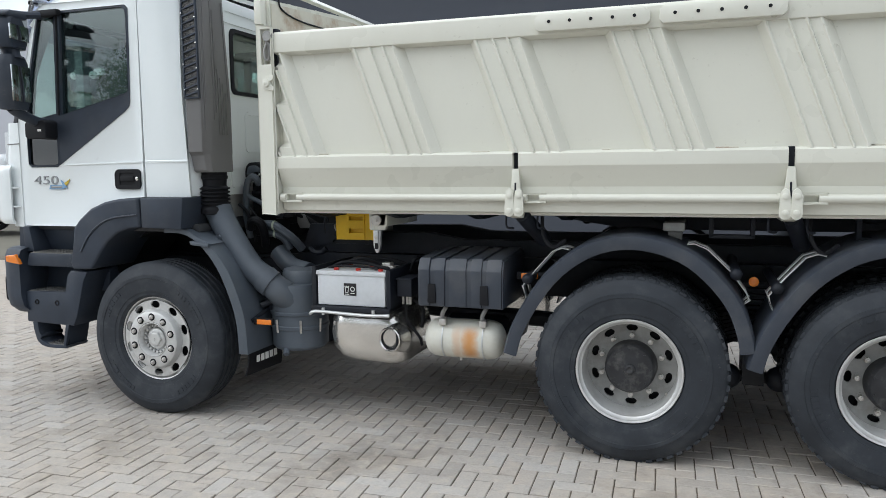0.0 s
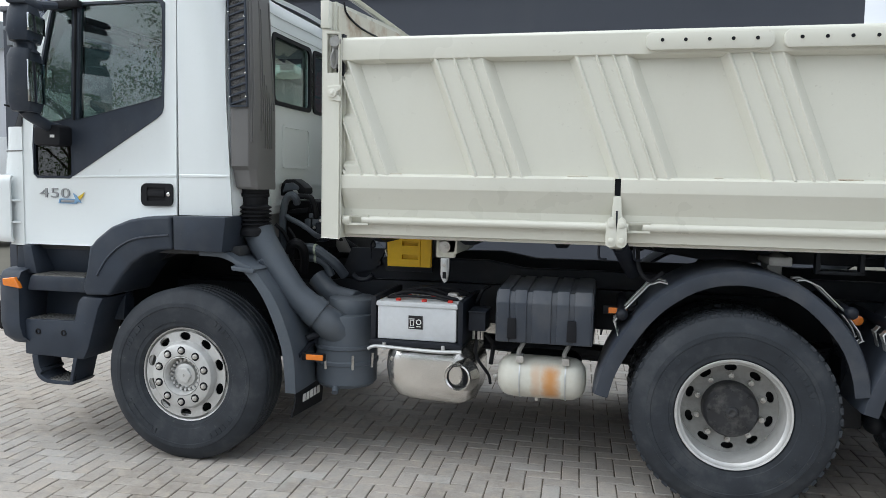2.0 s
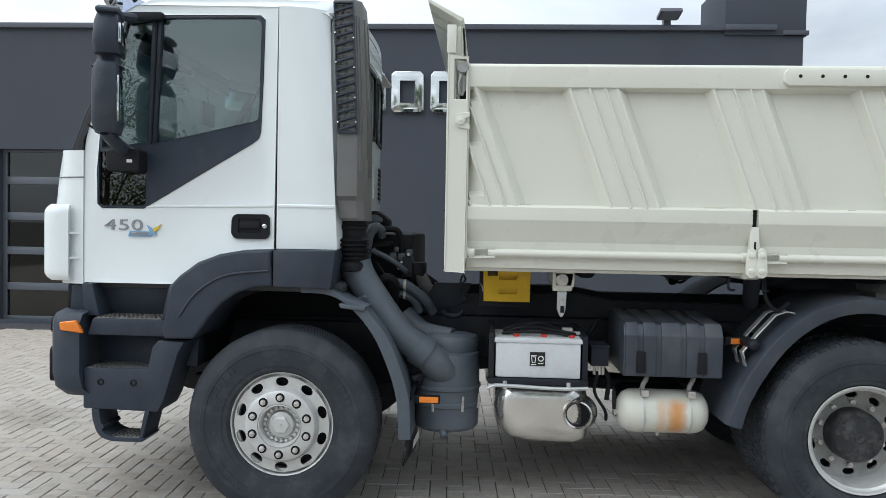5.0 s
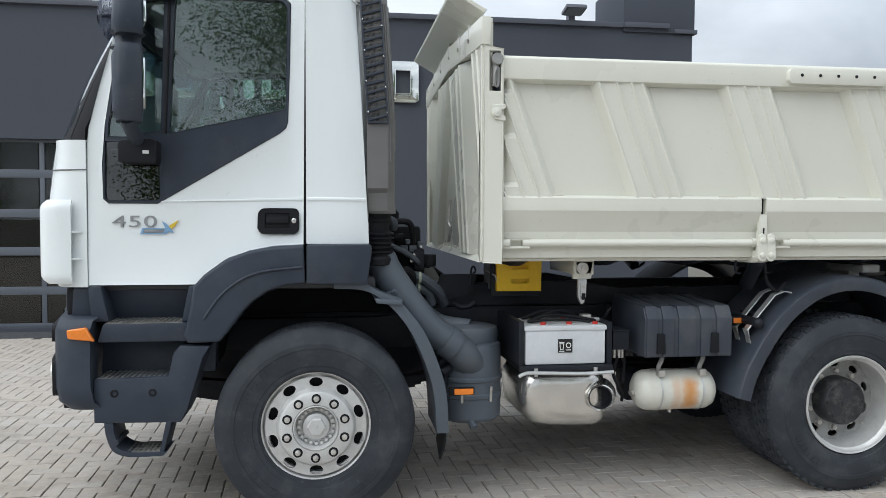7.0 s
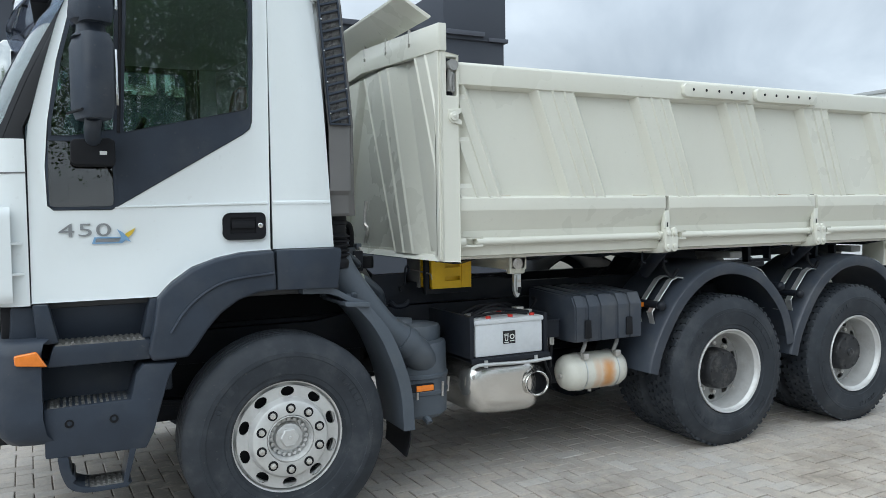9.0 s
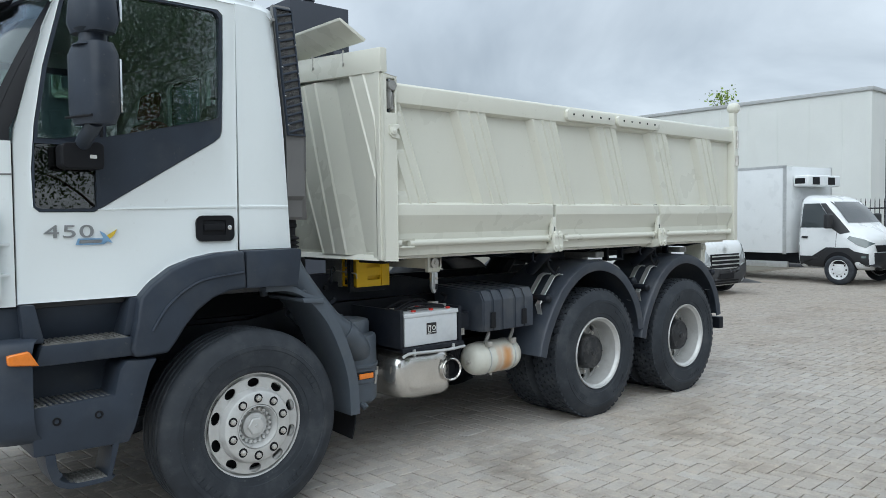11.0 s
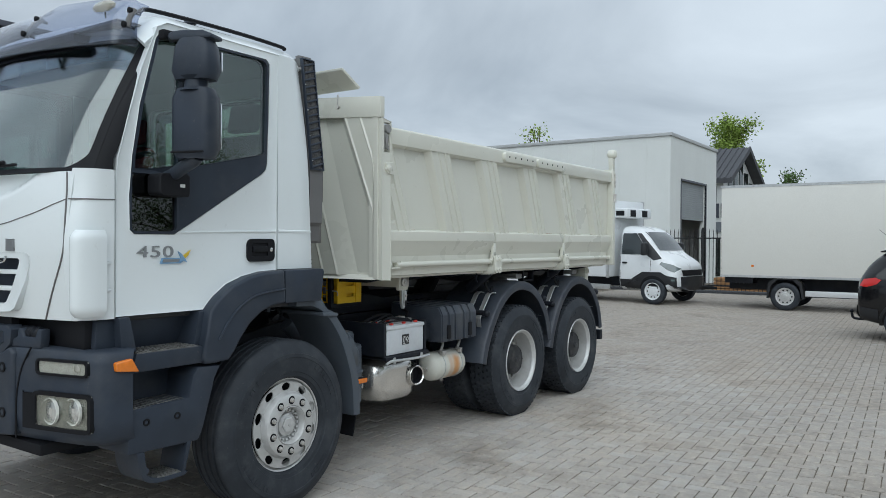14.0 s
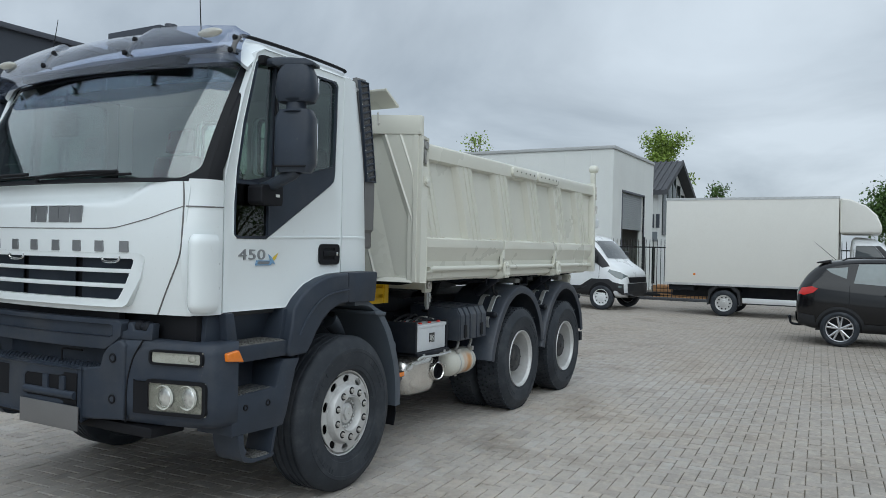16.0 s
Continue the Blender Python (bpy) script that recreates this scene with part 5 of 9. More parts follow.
vis = part("sun_visor", shell(visor_f, 78, 10, (0.006, 0, -0.004)), VISOR, truck, "smoky translucent plastic sun visor")
for y in (0.125, 0.865, 1.675, 2.415):
    u = (y - 0.10) / 2.34
    for v in (0.34, 0.68):
        bm = B()
        p = visor_f(u, v)
        lathe(bm, [(0.017, p[0] + 0.004), (0.017, p[0] - 0.010), (0.010, p[0] - 0.014)], "x", (0, p[1], p[2]), 12)
        rod(bm, (p[0], p[1], p[2]), (p[0] + 0.06, p[1], p[2] - 0.01), 0.008, 6)
        part("visor_bolt", bm, BLACK, vis)
    a, b = Vector(visor_f(u, 0.30)), Vector(visor_f(u, 0.72))
    part("visor_bracket", hose(B(), [a + Vector((0.02, 0, 0)), (a + b) / 2 + Vector((0.012, 0, 0.004)), b + Vector((0.02, 0, 0))], 0.016, 8), PLASTIC_GREY, vis)
for y in (0.265, 2.275):
    bm = B()
    u = (y - 0.10) / 2.34
    p = visor_f(u, 0.66)
    bmesh.ops.create_uvsphere(bm, u_segments=16, v_segments=8, radius=1, matrix=Matrix.Translation((p[0] - 0.012, p[1], p[2] + 0.01)) @ Matrix.Diagonal((0.03, 0.10, 0.028, 1)))
    part("marker_lamp", bm, LENS, vis, "clear oval marker lamp")
bm = B()
box(bm, -1.14, -1.00, 0.5, 2.04, 2.80, 2.85)
part("header_rail", bev(bm, 0.01), BLACK, truck)
for y0, y1 in ((0.36, 0.98), (1.30, 2.06)):
    part("sun_blind", bev(box(B(), -1.035, -1.015, y0, y1, 2.715, 2.80), 0.008), DASH, truck, "folded dark sun blind inside the cab")
bm = B()
rod(bm, (-0.95, 0.50, 2.97), (-1.00, 0.48, 3.42), 0.005, 6, 0.002)
part("antenna", bm, BLACK, truck)
bm = B()
rod(bm, (-0.95, 2.0, 3.0), (-0.92, 1.98, 3.30), 0.005, 6, 0.002)
part("antenna", bm, BLACK, truck)
for y0, y1 in ((0.62, 1.25), (1.40, 2.1)):
    bm = B()
    a = Vector(screen(y0, 0.08)) + Vector((-0.03, 0, 0))
    b = Vector(screen(y1, 0.05)) + Vector((-0.03, 0, 0))
    hose(bm, [b + Vector((0.01, 0.05, -0.03)), b, a.lerp(b, 0.5) + Vector((-0.015, 0, 0.008)), a], 0.011, 6)
    rod(bm, a + Vector((0.012, -0.10, -0.015)), b + Vector((0.012, 0, 0.0)), 0.008, 6)
    part("wiper", bm, BLACK, truck)

# interior
for y in (0.62, 1.92):
    red = SEAT_RED if y > 1 else SEAT
    s = part("seat", bev(box(B(), -0.50, 0.02, y - 0.25, y + 0.25, 1.62, 1.78), 0.05, 3), red, truck, "cloth covered cab seat")
    bm = B()
    prism(bm, [(-0.05, 1.74), (0.10, 1.74), (0.22, 2.42), (0.10, 2.44)], "y", y - 0.24, y + 0.24)
    part("backrest", bev(bm, 0.05, 3), red, s)
    bm = B()
    prism(bm, [(0.10, 2.46), (0.20, 2.46), (0.22, 2.66), (0.14, 2.66)], "y", y - 0.13, y + 0.13)
    part("headrest", bev(bm, 0.04, 3), red, s)
    bm = B()
    box(bm, -0.40, 0.0, y - 0.2, y + 0.2, 1.34, 1.62)
    part("seat_base", bev(bm, 0.03), DASH, s)
bm = B()
prism(bm, [(-1.30, 1.60), (-0.88, 1.60), (-0.84, 1.80), (-0.90, 1.97), (-1.02, 2.03), (-1.30, 2.04)], "y", 0.18, 2.36)
part("dashboard", bev(bm, 0.03, 2), DASH, truck)
bm = B()
prism(bm, [(-1.28, 2.043), (-1.0, 2.043), (-1.0, 2.06), (-1.28, 2.06)], "y", 0.45, 1.05)
prism(bm, [(-1.25, 2.06), (-1.05, 2.06), (-1.08, 2.075), (-1.25, 2.075)], "y", 1.2, 1.5)
part("dash_papers", bm, PAPER, truck, "white papers on the dashboard")
bm = B()
rows = []
tilt = Matrix.Translation((-0.72, 0.62, 2.04)) @ Matrix.Rotation(radians(-62), 4, "Y")
for i in range(36):
    a = math.tau * i / 36
    c = Vector((0.23 * math.cos(a), 0.23 * math.sin(a), 0))
    rows.append([bm.verts.new(tilt @ (c + c.normalized() * 0.016 * math.cos(b) + Vector((0, 0, 0.016 * math.sin(b))))) for b in [math.tau * k / 8 for k in range(8)]])
for i in range(36):
    for k in range(8):
        bm.faces.new((rows[i][k], rows[(i + 1) % 36][k], rows[(i + 1) % 36][(k + 1) % 8], rows[i][(k + 1) % 8]))
rod(bm, tilt @ Vector((0, -0.22, 0)), tilt @ Vector((0, 0.22, 0)), 0.014, 8)
rod(bm, tilt @ Vector((0, 0, 0)), tilt @ Vector((0, 0, -0.35)), 0.03, 8)
part("steering_wheel", bm, BLACK, truck)
bm = B()
box(bm, -1.07, -1.04, 1.55, 1.80, 2.42, 2.60)
rod(bm, (-1.05, 1.67, 2.58), (-1.06, 1.67, 2.76), 0.012, 6)
part("interior_mirror", bev(bm, 0.012), BLACK, truck)
for y, z in ((0.45, 2.36), (0.45, 2.22), (0.46, 2.50)):
    bm = B()
    box(bm, 0.310, 0.318, y, y + 0.10, z, z + 0.09)
    part("notice_card", bm, PAPER, truck)

# mirrors on the near door
def mirror_shell(bm, x0, x1, y0, y1, z0, z1, taper=0.8):
    vs = []
    for z, k in ((z0, taper), (z0 + 0.05, 1.0), (z1 - 0.05, 1.0), (z1, taper)):
        cx, cy = (x0 + x1) / 2, (y0 + y1) / 2
        row = []
        for i in range(16):
            a = math.tau * i / 16
            ca, sa = math.cos(a), math.sin(a)
            px = abs(ca) ** 0.55 * math.copysign(1, ca) * (x1 - x0) / 2 * k
            py = abs(sa) ** 0.55 * math.copysign(1, sa) * (y1 - y0) / 2 * k
            if px > 0:
                px = min(px, (x1 - x0) / 2 * 0.8)
            row.append(bm.verts.new((cx + px, cy + py, z)))
        vs.append(row)
    for a, b in zip(vs, vs[1:]):
        for i in range(16):
            bm.faces.new((a[i], a[(i + 1) % 16], b[(i + 1) % 16], b[i]))
    bm.faces.new(vs[0])
    bm.faces.new(vs[-1])
    return bm


def make_mirror(far):
    def swing(bm):
        turn = Matrix.Translation((-0.890, -0.220, 0)) @ Matrix.Rotation(radians(18), 4, "Z") @ Matrix.Translation((0.91, 0.265, 0))
        for v in bm.verts:
            v.co = turn @ v.co
        return place(bm)

    def place(bm):
        if far:
            for v in bm.verts:
                v.co.y = 2 * YC - v.co.y
        return bm
    head = part("wing_mirror", swing(mirror_shell(B(), -0.980, -0.830, -0.385, -0.145, 2.135, 2.500, 0.80)), PLASTIC, truck, "dark grey door mirror housing", 50)
    bm = mirror_shell(B(), -0.980, -0.825, -0.390, -0.140, 2.545, 2.760, 0.84)
    for v in bm.verts:
        k = 1.0 - 0.16 * max(0.0, (v.co.z - 2.60) / 0.16)
        v.co.x, v.co.y = -0.90 + (v.co.x + 0.90) * k, -0.265 + (v.co.y + 0.265) * k
    part("upper_mirror", swing(bm), PLASTIC, head, "", 50)
    bm = B()
    lathe(bm, [(0.085, 2.485), (0.062, 2.505), (0.058, 2.540), (0.082, 2.560)], "z", (-0.905, -0.265, 0), 18)
    part("mirror_neck", swing(bm), PLASTIC, head, "", 50)
    bm = B()
    prism(bm, [(-0.385, 2.752), (-0.15, 2.752), (-0.12, 2.775), (-0.16, 2.800), (-0.33, 2.795), (-0.385, 2.772)], "x", -0.955, -0.845)
    part("mirror_cap", swing(bev(bm, 0.012, 2)), PLASTIC, head)
    bm = B()
    rod(bm, (-0.985, -0.36, 2.165), (-0.985, -0.17, 2.165), 0.006, 6)
    part("mirror_gap", swing(bm), BLACK, head)
    bm = B()
    box(bm, -0.848, -0.838, -0.375, -0.155, 2.19, 2.43)
    part("mirror_glass", swing(bev(bm, 0.002)), MIRROR, head)
    bm = B()
    box(bm, -0.842, -0.830, -0.375, -0.155, 2.60, 2.70)
    part("upper_mirror_glass", swing(bev(bm, 0.002)), MIRROR, head)
    bm = B()
    hose(bm, [(-0.890, -0.235, 2.150), (-0.890, -0.20, 2.125), (-0.892, -0.12, 2.095), (-0.885, -0.02, 2.060), (-0.875, 0.04, 2.05)], 0.036, 12)
    part("mirror_arm", place(bm), PLASTIC, head)
    bm = B()
    hose(bm, [(-0.895, -0.23, 2.778), (-0.90, -0.16, 2.790), (-0.895, -0.05, 2.80), (-0.84, 0.05, 2.815)], 0.026, 8)
    part("mirror_arm", place(bm), PLASTIC, head)
    bm = B()
    prism(bm, [(-0.985, 1.96), (-0.965, 1.945), (-0.80, 1.945), (-0.795, 1.965), (-0.795, 2.06), (-0.82, 2.075), (-0.97, 2.065), (-0.985, 2.05)], "y", -0.055, 0.06)
    part("mirror_foot", place(bev(bm, 0.024, 3)), BLACK, head)
    bm = B()
    prism(bm, [(-0.92, 2.79), (-0.70, 2.80), (-0.70, 2.845), (-0.92, 2.845)], "y", 0.01, 0.06)
    part("mirror_top_foot", place(bev(bm, 0.012)), BLACK, head)
    if not far:
        bm = B()
        box(bm, -0.862, -0.832, -0.0585, -0.0545, 1.995, 2.012)
        part("mirror_sticker", bm, PRINT, head)
    return head


make_mirror(False)
make_mirror(True)

# number and plain badge on the door
words("door_number", "450", 0.088, BADGE, near_door, pose(-1.047, 0.060, 1.619, 90, 0, 0) @ Matrix.Diagonal((1.65, 1, 1, 1)), 0.005, 1.08)
bm = B()
plate(bm, [(-0.906, 1.583), (-0.775, 1.583), (-0.752, 1.600), (-0.752, 1.612), (-0.895, 1.614)], [[(-0.893, 1.589), (-0.790, 1.589), (-0.775, 1.607), (-0.886, 1.608)]], "y", 0.054, 0.060)
part("door_badge", bm, BADGE_BLUE, near_door, "small blue door badge")
part("badge_field", bev(box(B(), -0.888, -0.778, 0.0555, 0.0600, 1.5905, 1.6065), 0.002), BADGE, near_door)
bm = B()
prism(bm, [(-0.772, 1.618), (-0.748, 1.634), (-0.712, 1.656), (-0.728, 1.626), (-0.748, 1.610)], "y", 0.052, 0.058)
part("badge_wing", bm, BADGE_YELLOW, near_door)
bm = B()
prism(bm, [(-0.795, 1.650), (-0.772, 1.636), (-0.750, 1.612), (-0.735, 1.588), (-0.760, 1.598), (-0.785, 1.592), (-0.778, 1.615)], "y", 0.051, 0.057)
part("badge_wing", bm, BADGE_BLUE, near_door)

# ---- bumper, lamps, steps
def bumper_plan(grow_by=0.0):
    pts = []
    for k in range(25):
        y = 0.0 + 2 * YC * k / 24
        pts.append((front_x(y) - 0.02 - grow_by, y))
    a = [(-1.135, -0.045), (-1.225, -0.045), (-1.285, -0.030)]
    b = [(-1.285, 2 * YC + 0.030), (-1.225, 2 * YC + 0.045), (-1.135, 2 * YC + 0.045)]
    inner = [(-1.135, 2 * YC - 0.06), (-1.20, 2.2), (-1.22, YC), (-1.20, 0.34), (-1.135, 0.06)]
    return a + pts + b + inner


bm = B()
plan = bumper_plan()
levels = [(0.672, 0.05), (0.72, 0.012), (0.80, 0.0), (0.955, 0.0), (0.965, 0.0), (1.09, 0.0), (1.138, 0.012), (1.155, 0.035)]
rows = []
for z, inset in levels:
    row = []
    for i, (x, y) in enumerate(plan):
        if i < 31:
            well = 0.14 if z > 0.96 and 0.66 < y < 1.88 else 0.0
            row.append(bm.verts.new((x + inset + well, y + (inset if y < 0.1 else -inset if y > 2.44 else 0), z)))
        else:
            row.append(bm.verts.new((x, y, z)))
    rows.append(row)
for a, b in zip(rows, rows[1:]):
    for i in range(len(plan)):
        j = (i + 1) % len(plan)
        bm.faces.new((a[i], a[j], b[j], b[i]))
bm.faces.new(rows[0])
bm.faces.new(rows[-1])
bumper = part("bumper", bm, PLASTIC, truck, "dark grey plastic bumper", 50)


LAMP_BODY = material("dull_lamp_body", (0.40, 0.40, 0.35), 0.22, metal=0.5, var=0.25, scale=30, bump=0.06)
LENS_WHITE = material("milky_indicator_lens", (0.62, 0.61, 0.55), 0.12, var=0.12, scale=25, fine=70, bump=0.05, coat=0.8)
GLASS_LAMP = material("lamp_inner_lens", (0.74, 0.75, 0.72), 0.10, metal=0.7, var=0.25, scale=45, bump=0.06, coat=1.0)


def front_block(y0, y1, z0, z1, out, depth, bevel=0.01, n=10):
    bm = B()
    sheet(bm, lambda u, v: (front_x(y0 + (y1 - y0) * u) - 0.02 - out, y0 + (y1 - y0) * u, z0 + (z1 - z0) * v), n, 1, -depth)
    return bev(bm, bevel, 2, 40)


for far in (0, 1):
    def fy(a, b):
        return (a, b) if not far else (2 * YC - b, 2 * YC - a)

    def near_or_far(pts):
        return [((y if not far else 2 * YC - y), z) for y, z in pts]

    def lamp_frame(name, y0, y1, z0, z1, rim, r):
        def corner(d):
            a, b, c, e = y0 + d, y1 - d, z0 + d, z1 - d
            q = max(0.006, r - d)
            loop = arc(a + q, c + q, q, 180, 270, 4) + arc(b - q, c + q, q, 270, 360, 4) + arc(b - q, e - q, q, 0, 90, 4) + arc(a + q, e - q, q, 90, 180, 4)
            return near_or_far(loop)
        part(name, wrap_front(plate(B(), corner(0.0), [corner(rim)], "x", -0.038, 0.0), front_x), BLACK, bumper, "black lamp frame", 40)
    lamp_frame("lamp_housing", 0.004, 0.386, 0.744, 0.942, 0.020, 0.035)
    lamp_frame("indicator_frame", 0.026, 0.362, 1.024, 1.108, 0.012, 0.026)
    hl = part("headlamp", front_block(*fy(0.014, 0.376), 0.754, 0.932, 0.004, 0.05, 0.004), LAMP_BODY, bumper, "twin round headlamp behind clear glass")
    for yc, zc in ((0.123, 0.851), (0.271, 0.843)):
        yc = yc if not far else 2 * YC - yc
        bm = B()
        x0 = front_x(yc) - 0.026
        lathe(bm, [(0.070, x0 + 0.006), (0.069, x0 - 0.008), (0.064, x0 - 0.008), (0.058, x0 + 0.004), (0.03, x0 + 0.010)], "x", (0, yc, zc), 28)
        part("reflector", bm, LAMP, hl)
        bm = B()
        bmesh.ops.create_uvsphere(bm, u_segments=20, v_segments=10, radius=1, matrix=Matrix.Translation((x0 + 0.004, yc, zc)) @ Matrix.Diagonal((0.012, 0.056, 0.056, 1)))
        part("bulb_glass", bm, GLASS_LAMP, hl, "glinting round lamp lens")
    lg = part("lamp_cover", front_block(*fy(0.022, 0.368), 0.762, 0.924, 0.014, 0.003, 0.001), CLEAR, bumper, "clear headlamp glass")
    lg.visible_shadow = False
    part("lamp_recess", front_block(*fy(0.390, 0.470), 0.748, 0.925, 0.002, 0.03, 0.016), BLACK, bumper)
    part("indicator_reflector", front_block(*fy(0.034, 0.354), 1.034, 1.100, 0.006, 0.03, 0.004), LENS_WHITE, bumper, "milky clear front indicator lens")
    part("upper_indicator", front_block(*fy(0.040, 0.348), 1.038, 1.094, 0.012, 0.003, 0.001), CLEAR, bumper).visible_shadow = False
    yb = 0.10 if not far else 2 * YC - 0.10
    bm = B()
    bmesh.ops.create_uvsphere(bm, u_segments=10, v_segments=8, radius=1, matrix=Matrix.Translation((front_x(yb) - 0.027, yb, 1.067)) @ Matrix.Diagonal((0.006, 0.030, 0.018, 1)))
    part("indicator_bulb", bm, LENS, bumper, "yellowish bulb")
    # raised inner cheek with bolt holes
    bm = B()
    prism(bm, near_or_far([(0.535, 0.690), (0.90, 0.668), (0.90, 0.962), (0.715, 0.985), (0.690, 1.060), (0.640, 1.115), (0.565, 1.150), (0.53, 1.120)]), "x", -0.036, 0.06)
    part("bumper_cheek", wrap_front(bev(bm, 0.016, 3), front_x), PLASTIC, bumper, "", 45)
    bm = B()
    prism(bm, near_or_far([(0.380, 1.150), (0.600, 1.150), (0.590, 1.190), (0.550, 1.205), (0.545, 1.245), (0.520, 1.250), (0.505, 1.205), (0.420, 1.205), (0.395, 1.250), (0.372, 1.245)]), "x", 0.0, 0.05)
    part("hinge_bracket", wrap_front(bev(bm, 0.008, 2), front_x), PLASTIC, bumper, "", 45)
    bm = B()
    hose(bm, [(front_x(y) - 0.021, (y if not far else 2 * YC - y), z) for y, z in ((0.415, 1.155), (0.46, 1.09), (0.492, 1.028), (0.520, 0.92), (0.528, 0.80), (0.528, 0.68))], 0.005, 5)
    part("bumper_seam", bm, BLACK, bumper)
    bm = B()
    yo = 0.41 if not far else 2 * YC - 0.59
    lathe(bm, [(0.020, yo), (0.034, yo + 0.01), (0.034, yo + 0.04), (0.026, yo + 0.045), (0.026, yo + 0.06), (0.036, yo + 0.065), (0.036, yo + 0.10), (0.028, yo + 0.105), (0.034, yo + 0.115), (0.034, yo + 0.17), (0.02, yo + 0.18)], "y", (-1.36, 0, 1.222), 16)
    part("bumper_hinge", bm, CHASSIS, bumper)
    for z in (0.806, 1.042):
        yc = 0.613 if not far else 2 * YC - 0.613
        bm = B()
        x0 = front_x(yc) - 0.034
        lathe(bm, [(0.027, x0), (0.027, x0 - 0.006), (0.019, x0 - 0.007), (0.015, x0 + 0.001)], "x", (0, yc, z), 16)
        part("bumper_bolt", bm, BLACK, bumper)
# centre: upper bar, step shelf, lower tow opening, plate
bm = B()
plate(bm, mirrored([(0.70, 1.085), (0.640, 1.120), (0.585, 1.165), (0.575, 1.240), (0.60, 1.258)]), [mirrored([(0.66, 1.158), (0.638, 1.170), (0.638, 1.222), (0.66, 1.232)])], "x", -0.015, 0.05)
part("upper_bar", wrap_front(bev(bm, 0.012, 2, 50), front_x), PLASTIC, bumper, "", 45)
part("bar_panel", wrap_front(prism(B(), mirrored([(0.64, 1.160), (0.64, 1.230)]), "x", 0.004, 0.02), front_x), PLASTIC, bumper)
bm = B()
box(bm, -1.40, -1.36, 0.64, 1.90, 1.10, 1.31)
part("bar_backing", bm, BLACK, bumper)
bm = B()
prism(bm, [(-1.470, 0.940), (-1.33, 0.940), (-1.33, 0.975), (-1.470, 0.968)], "y", 0.72, 1.82)
for k in range(28):
    for j in range(4):
        box(bm, -1.455 + j * 0.030, -1.440 + j * 0.030, 0.74 + k * 0.038, 0.762 + k * 0.038, 0.965, 0.977)
part("front_step", bm, PLASTIC, bumper)
bm = B()
plate(bm, [(0.84, 0.655), (1.70, 0.655), (1.70, 0.958), (0.84, 0.958)], [[(0.90, 0.770), (1.34, 0.765), (1.372, 0.785), (1.375, 0.875), (1.35, 0.898), (0.90, 0.906), (0.876, 0.885), (0.876, 0.79)]], "x", -0.034, 0.03)
part("bumper_centre", wrap_front(bev(bm, 0.012, 2, 50), front_x), PLASTIC, bumper, "", 45)
bm = B()
box(bm, -1.496, -1.484, 0.88, 1.66, 0.74, 0.93)
part("tow_recess", bm, BLACK, bumper)
bm = B()
rod(bm, (-1.498, 0.885, 0.80), (-1.498, 1.365, 0.798), 0.024, 12)
part("tow_pin", bm, PLASTIC, bumper)
for y in (0.98, 1.14):
    part("tow_lug", bev(box(B(), -1.508, -1.48, y, y + 0.05, 0.80, 0.905), 0.006), PLASTIC, bumper)
bm = B()
hose(bm, [(-1.42, 1.13, 0.97), (-1.42, 1.13, 1.03), (-1.42, 1.11, 1.052), (-1.42, 0.94, 1.055)], 0.006, 6)
part("step_hook", bm, BLACK, bumper)
bm = B()
box(bm, -1.518, -1.508, 0.838, 1.392, 0.598, 0.742)
part("blank_plate_holder", bev(bm, 0.004), PLASTIC_GREY, bumper, "empty dark grey number plate holder")
bm = B()
box(bm, -1.40, -1.16, 0.35, 2.19, 0.60, 0.66)
box(bm, -1.30, -1.20, 0.5, 0.9, 0.56, 0.62)
part("bumper_underside", bev(bm, 0.01), BLACK, bumper)
bm = B()
box(bm, -1.30, -1.10, 0.12, 2.42, 1.14, 1.305)
part("front_sill", bev(bm, 0.02), BLACK, truck)
both("corner_sill", lambda bm: bev(prism(bm, [(-1.265, 1.145), (-1.12, 1.145), (-1.15, 1.300), (-1.255, 1.300)], "y", 0.085, 0.30), 0.015), PLASTIC, truck)
both("side_indicator", lambda bm: bev(prism(bm, [(-1.238, 1.052), (-1.108, 1.036), (-1.150, 1.110), (-1.242, 1.098)], "y", -0.068, -0.030), 0.012, 3), ORANGE, bumper, "orange side indicator lamp")


def tread(bm, x0, x1, y0, y1, z):
    """Anti-slip ribs on a step."""
    box(bm, x0, x1, y0 + 0.004, y1, z - 0.006, z + 0.001)
    n = int((x1 - x0) / 0.026)
    for k in range(n):
        for j in range(4):
            x = x0 + 0.012 + k * (x1 - x0 - 0.012) / n
            y = y0 + 0.015 + j * (y1 - y0 - 0.02) / 4
            box(bm, x, x + 0.013, y, y + (y1 - y0) / 4 - 0.018, z - 0.002, z + 0.006)
    return bm


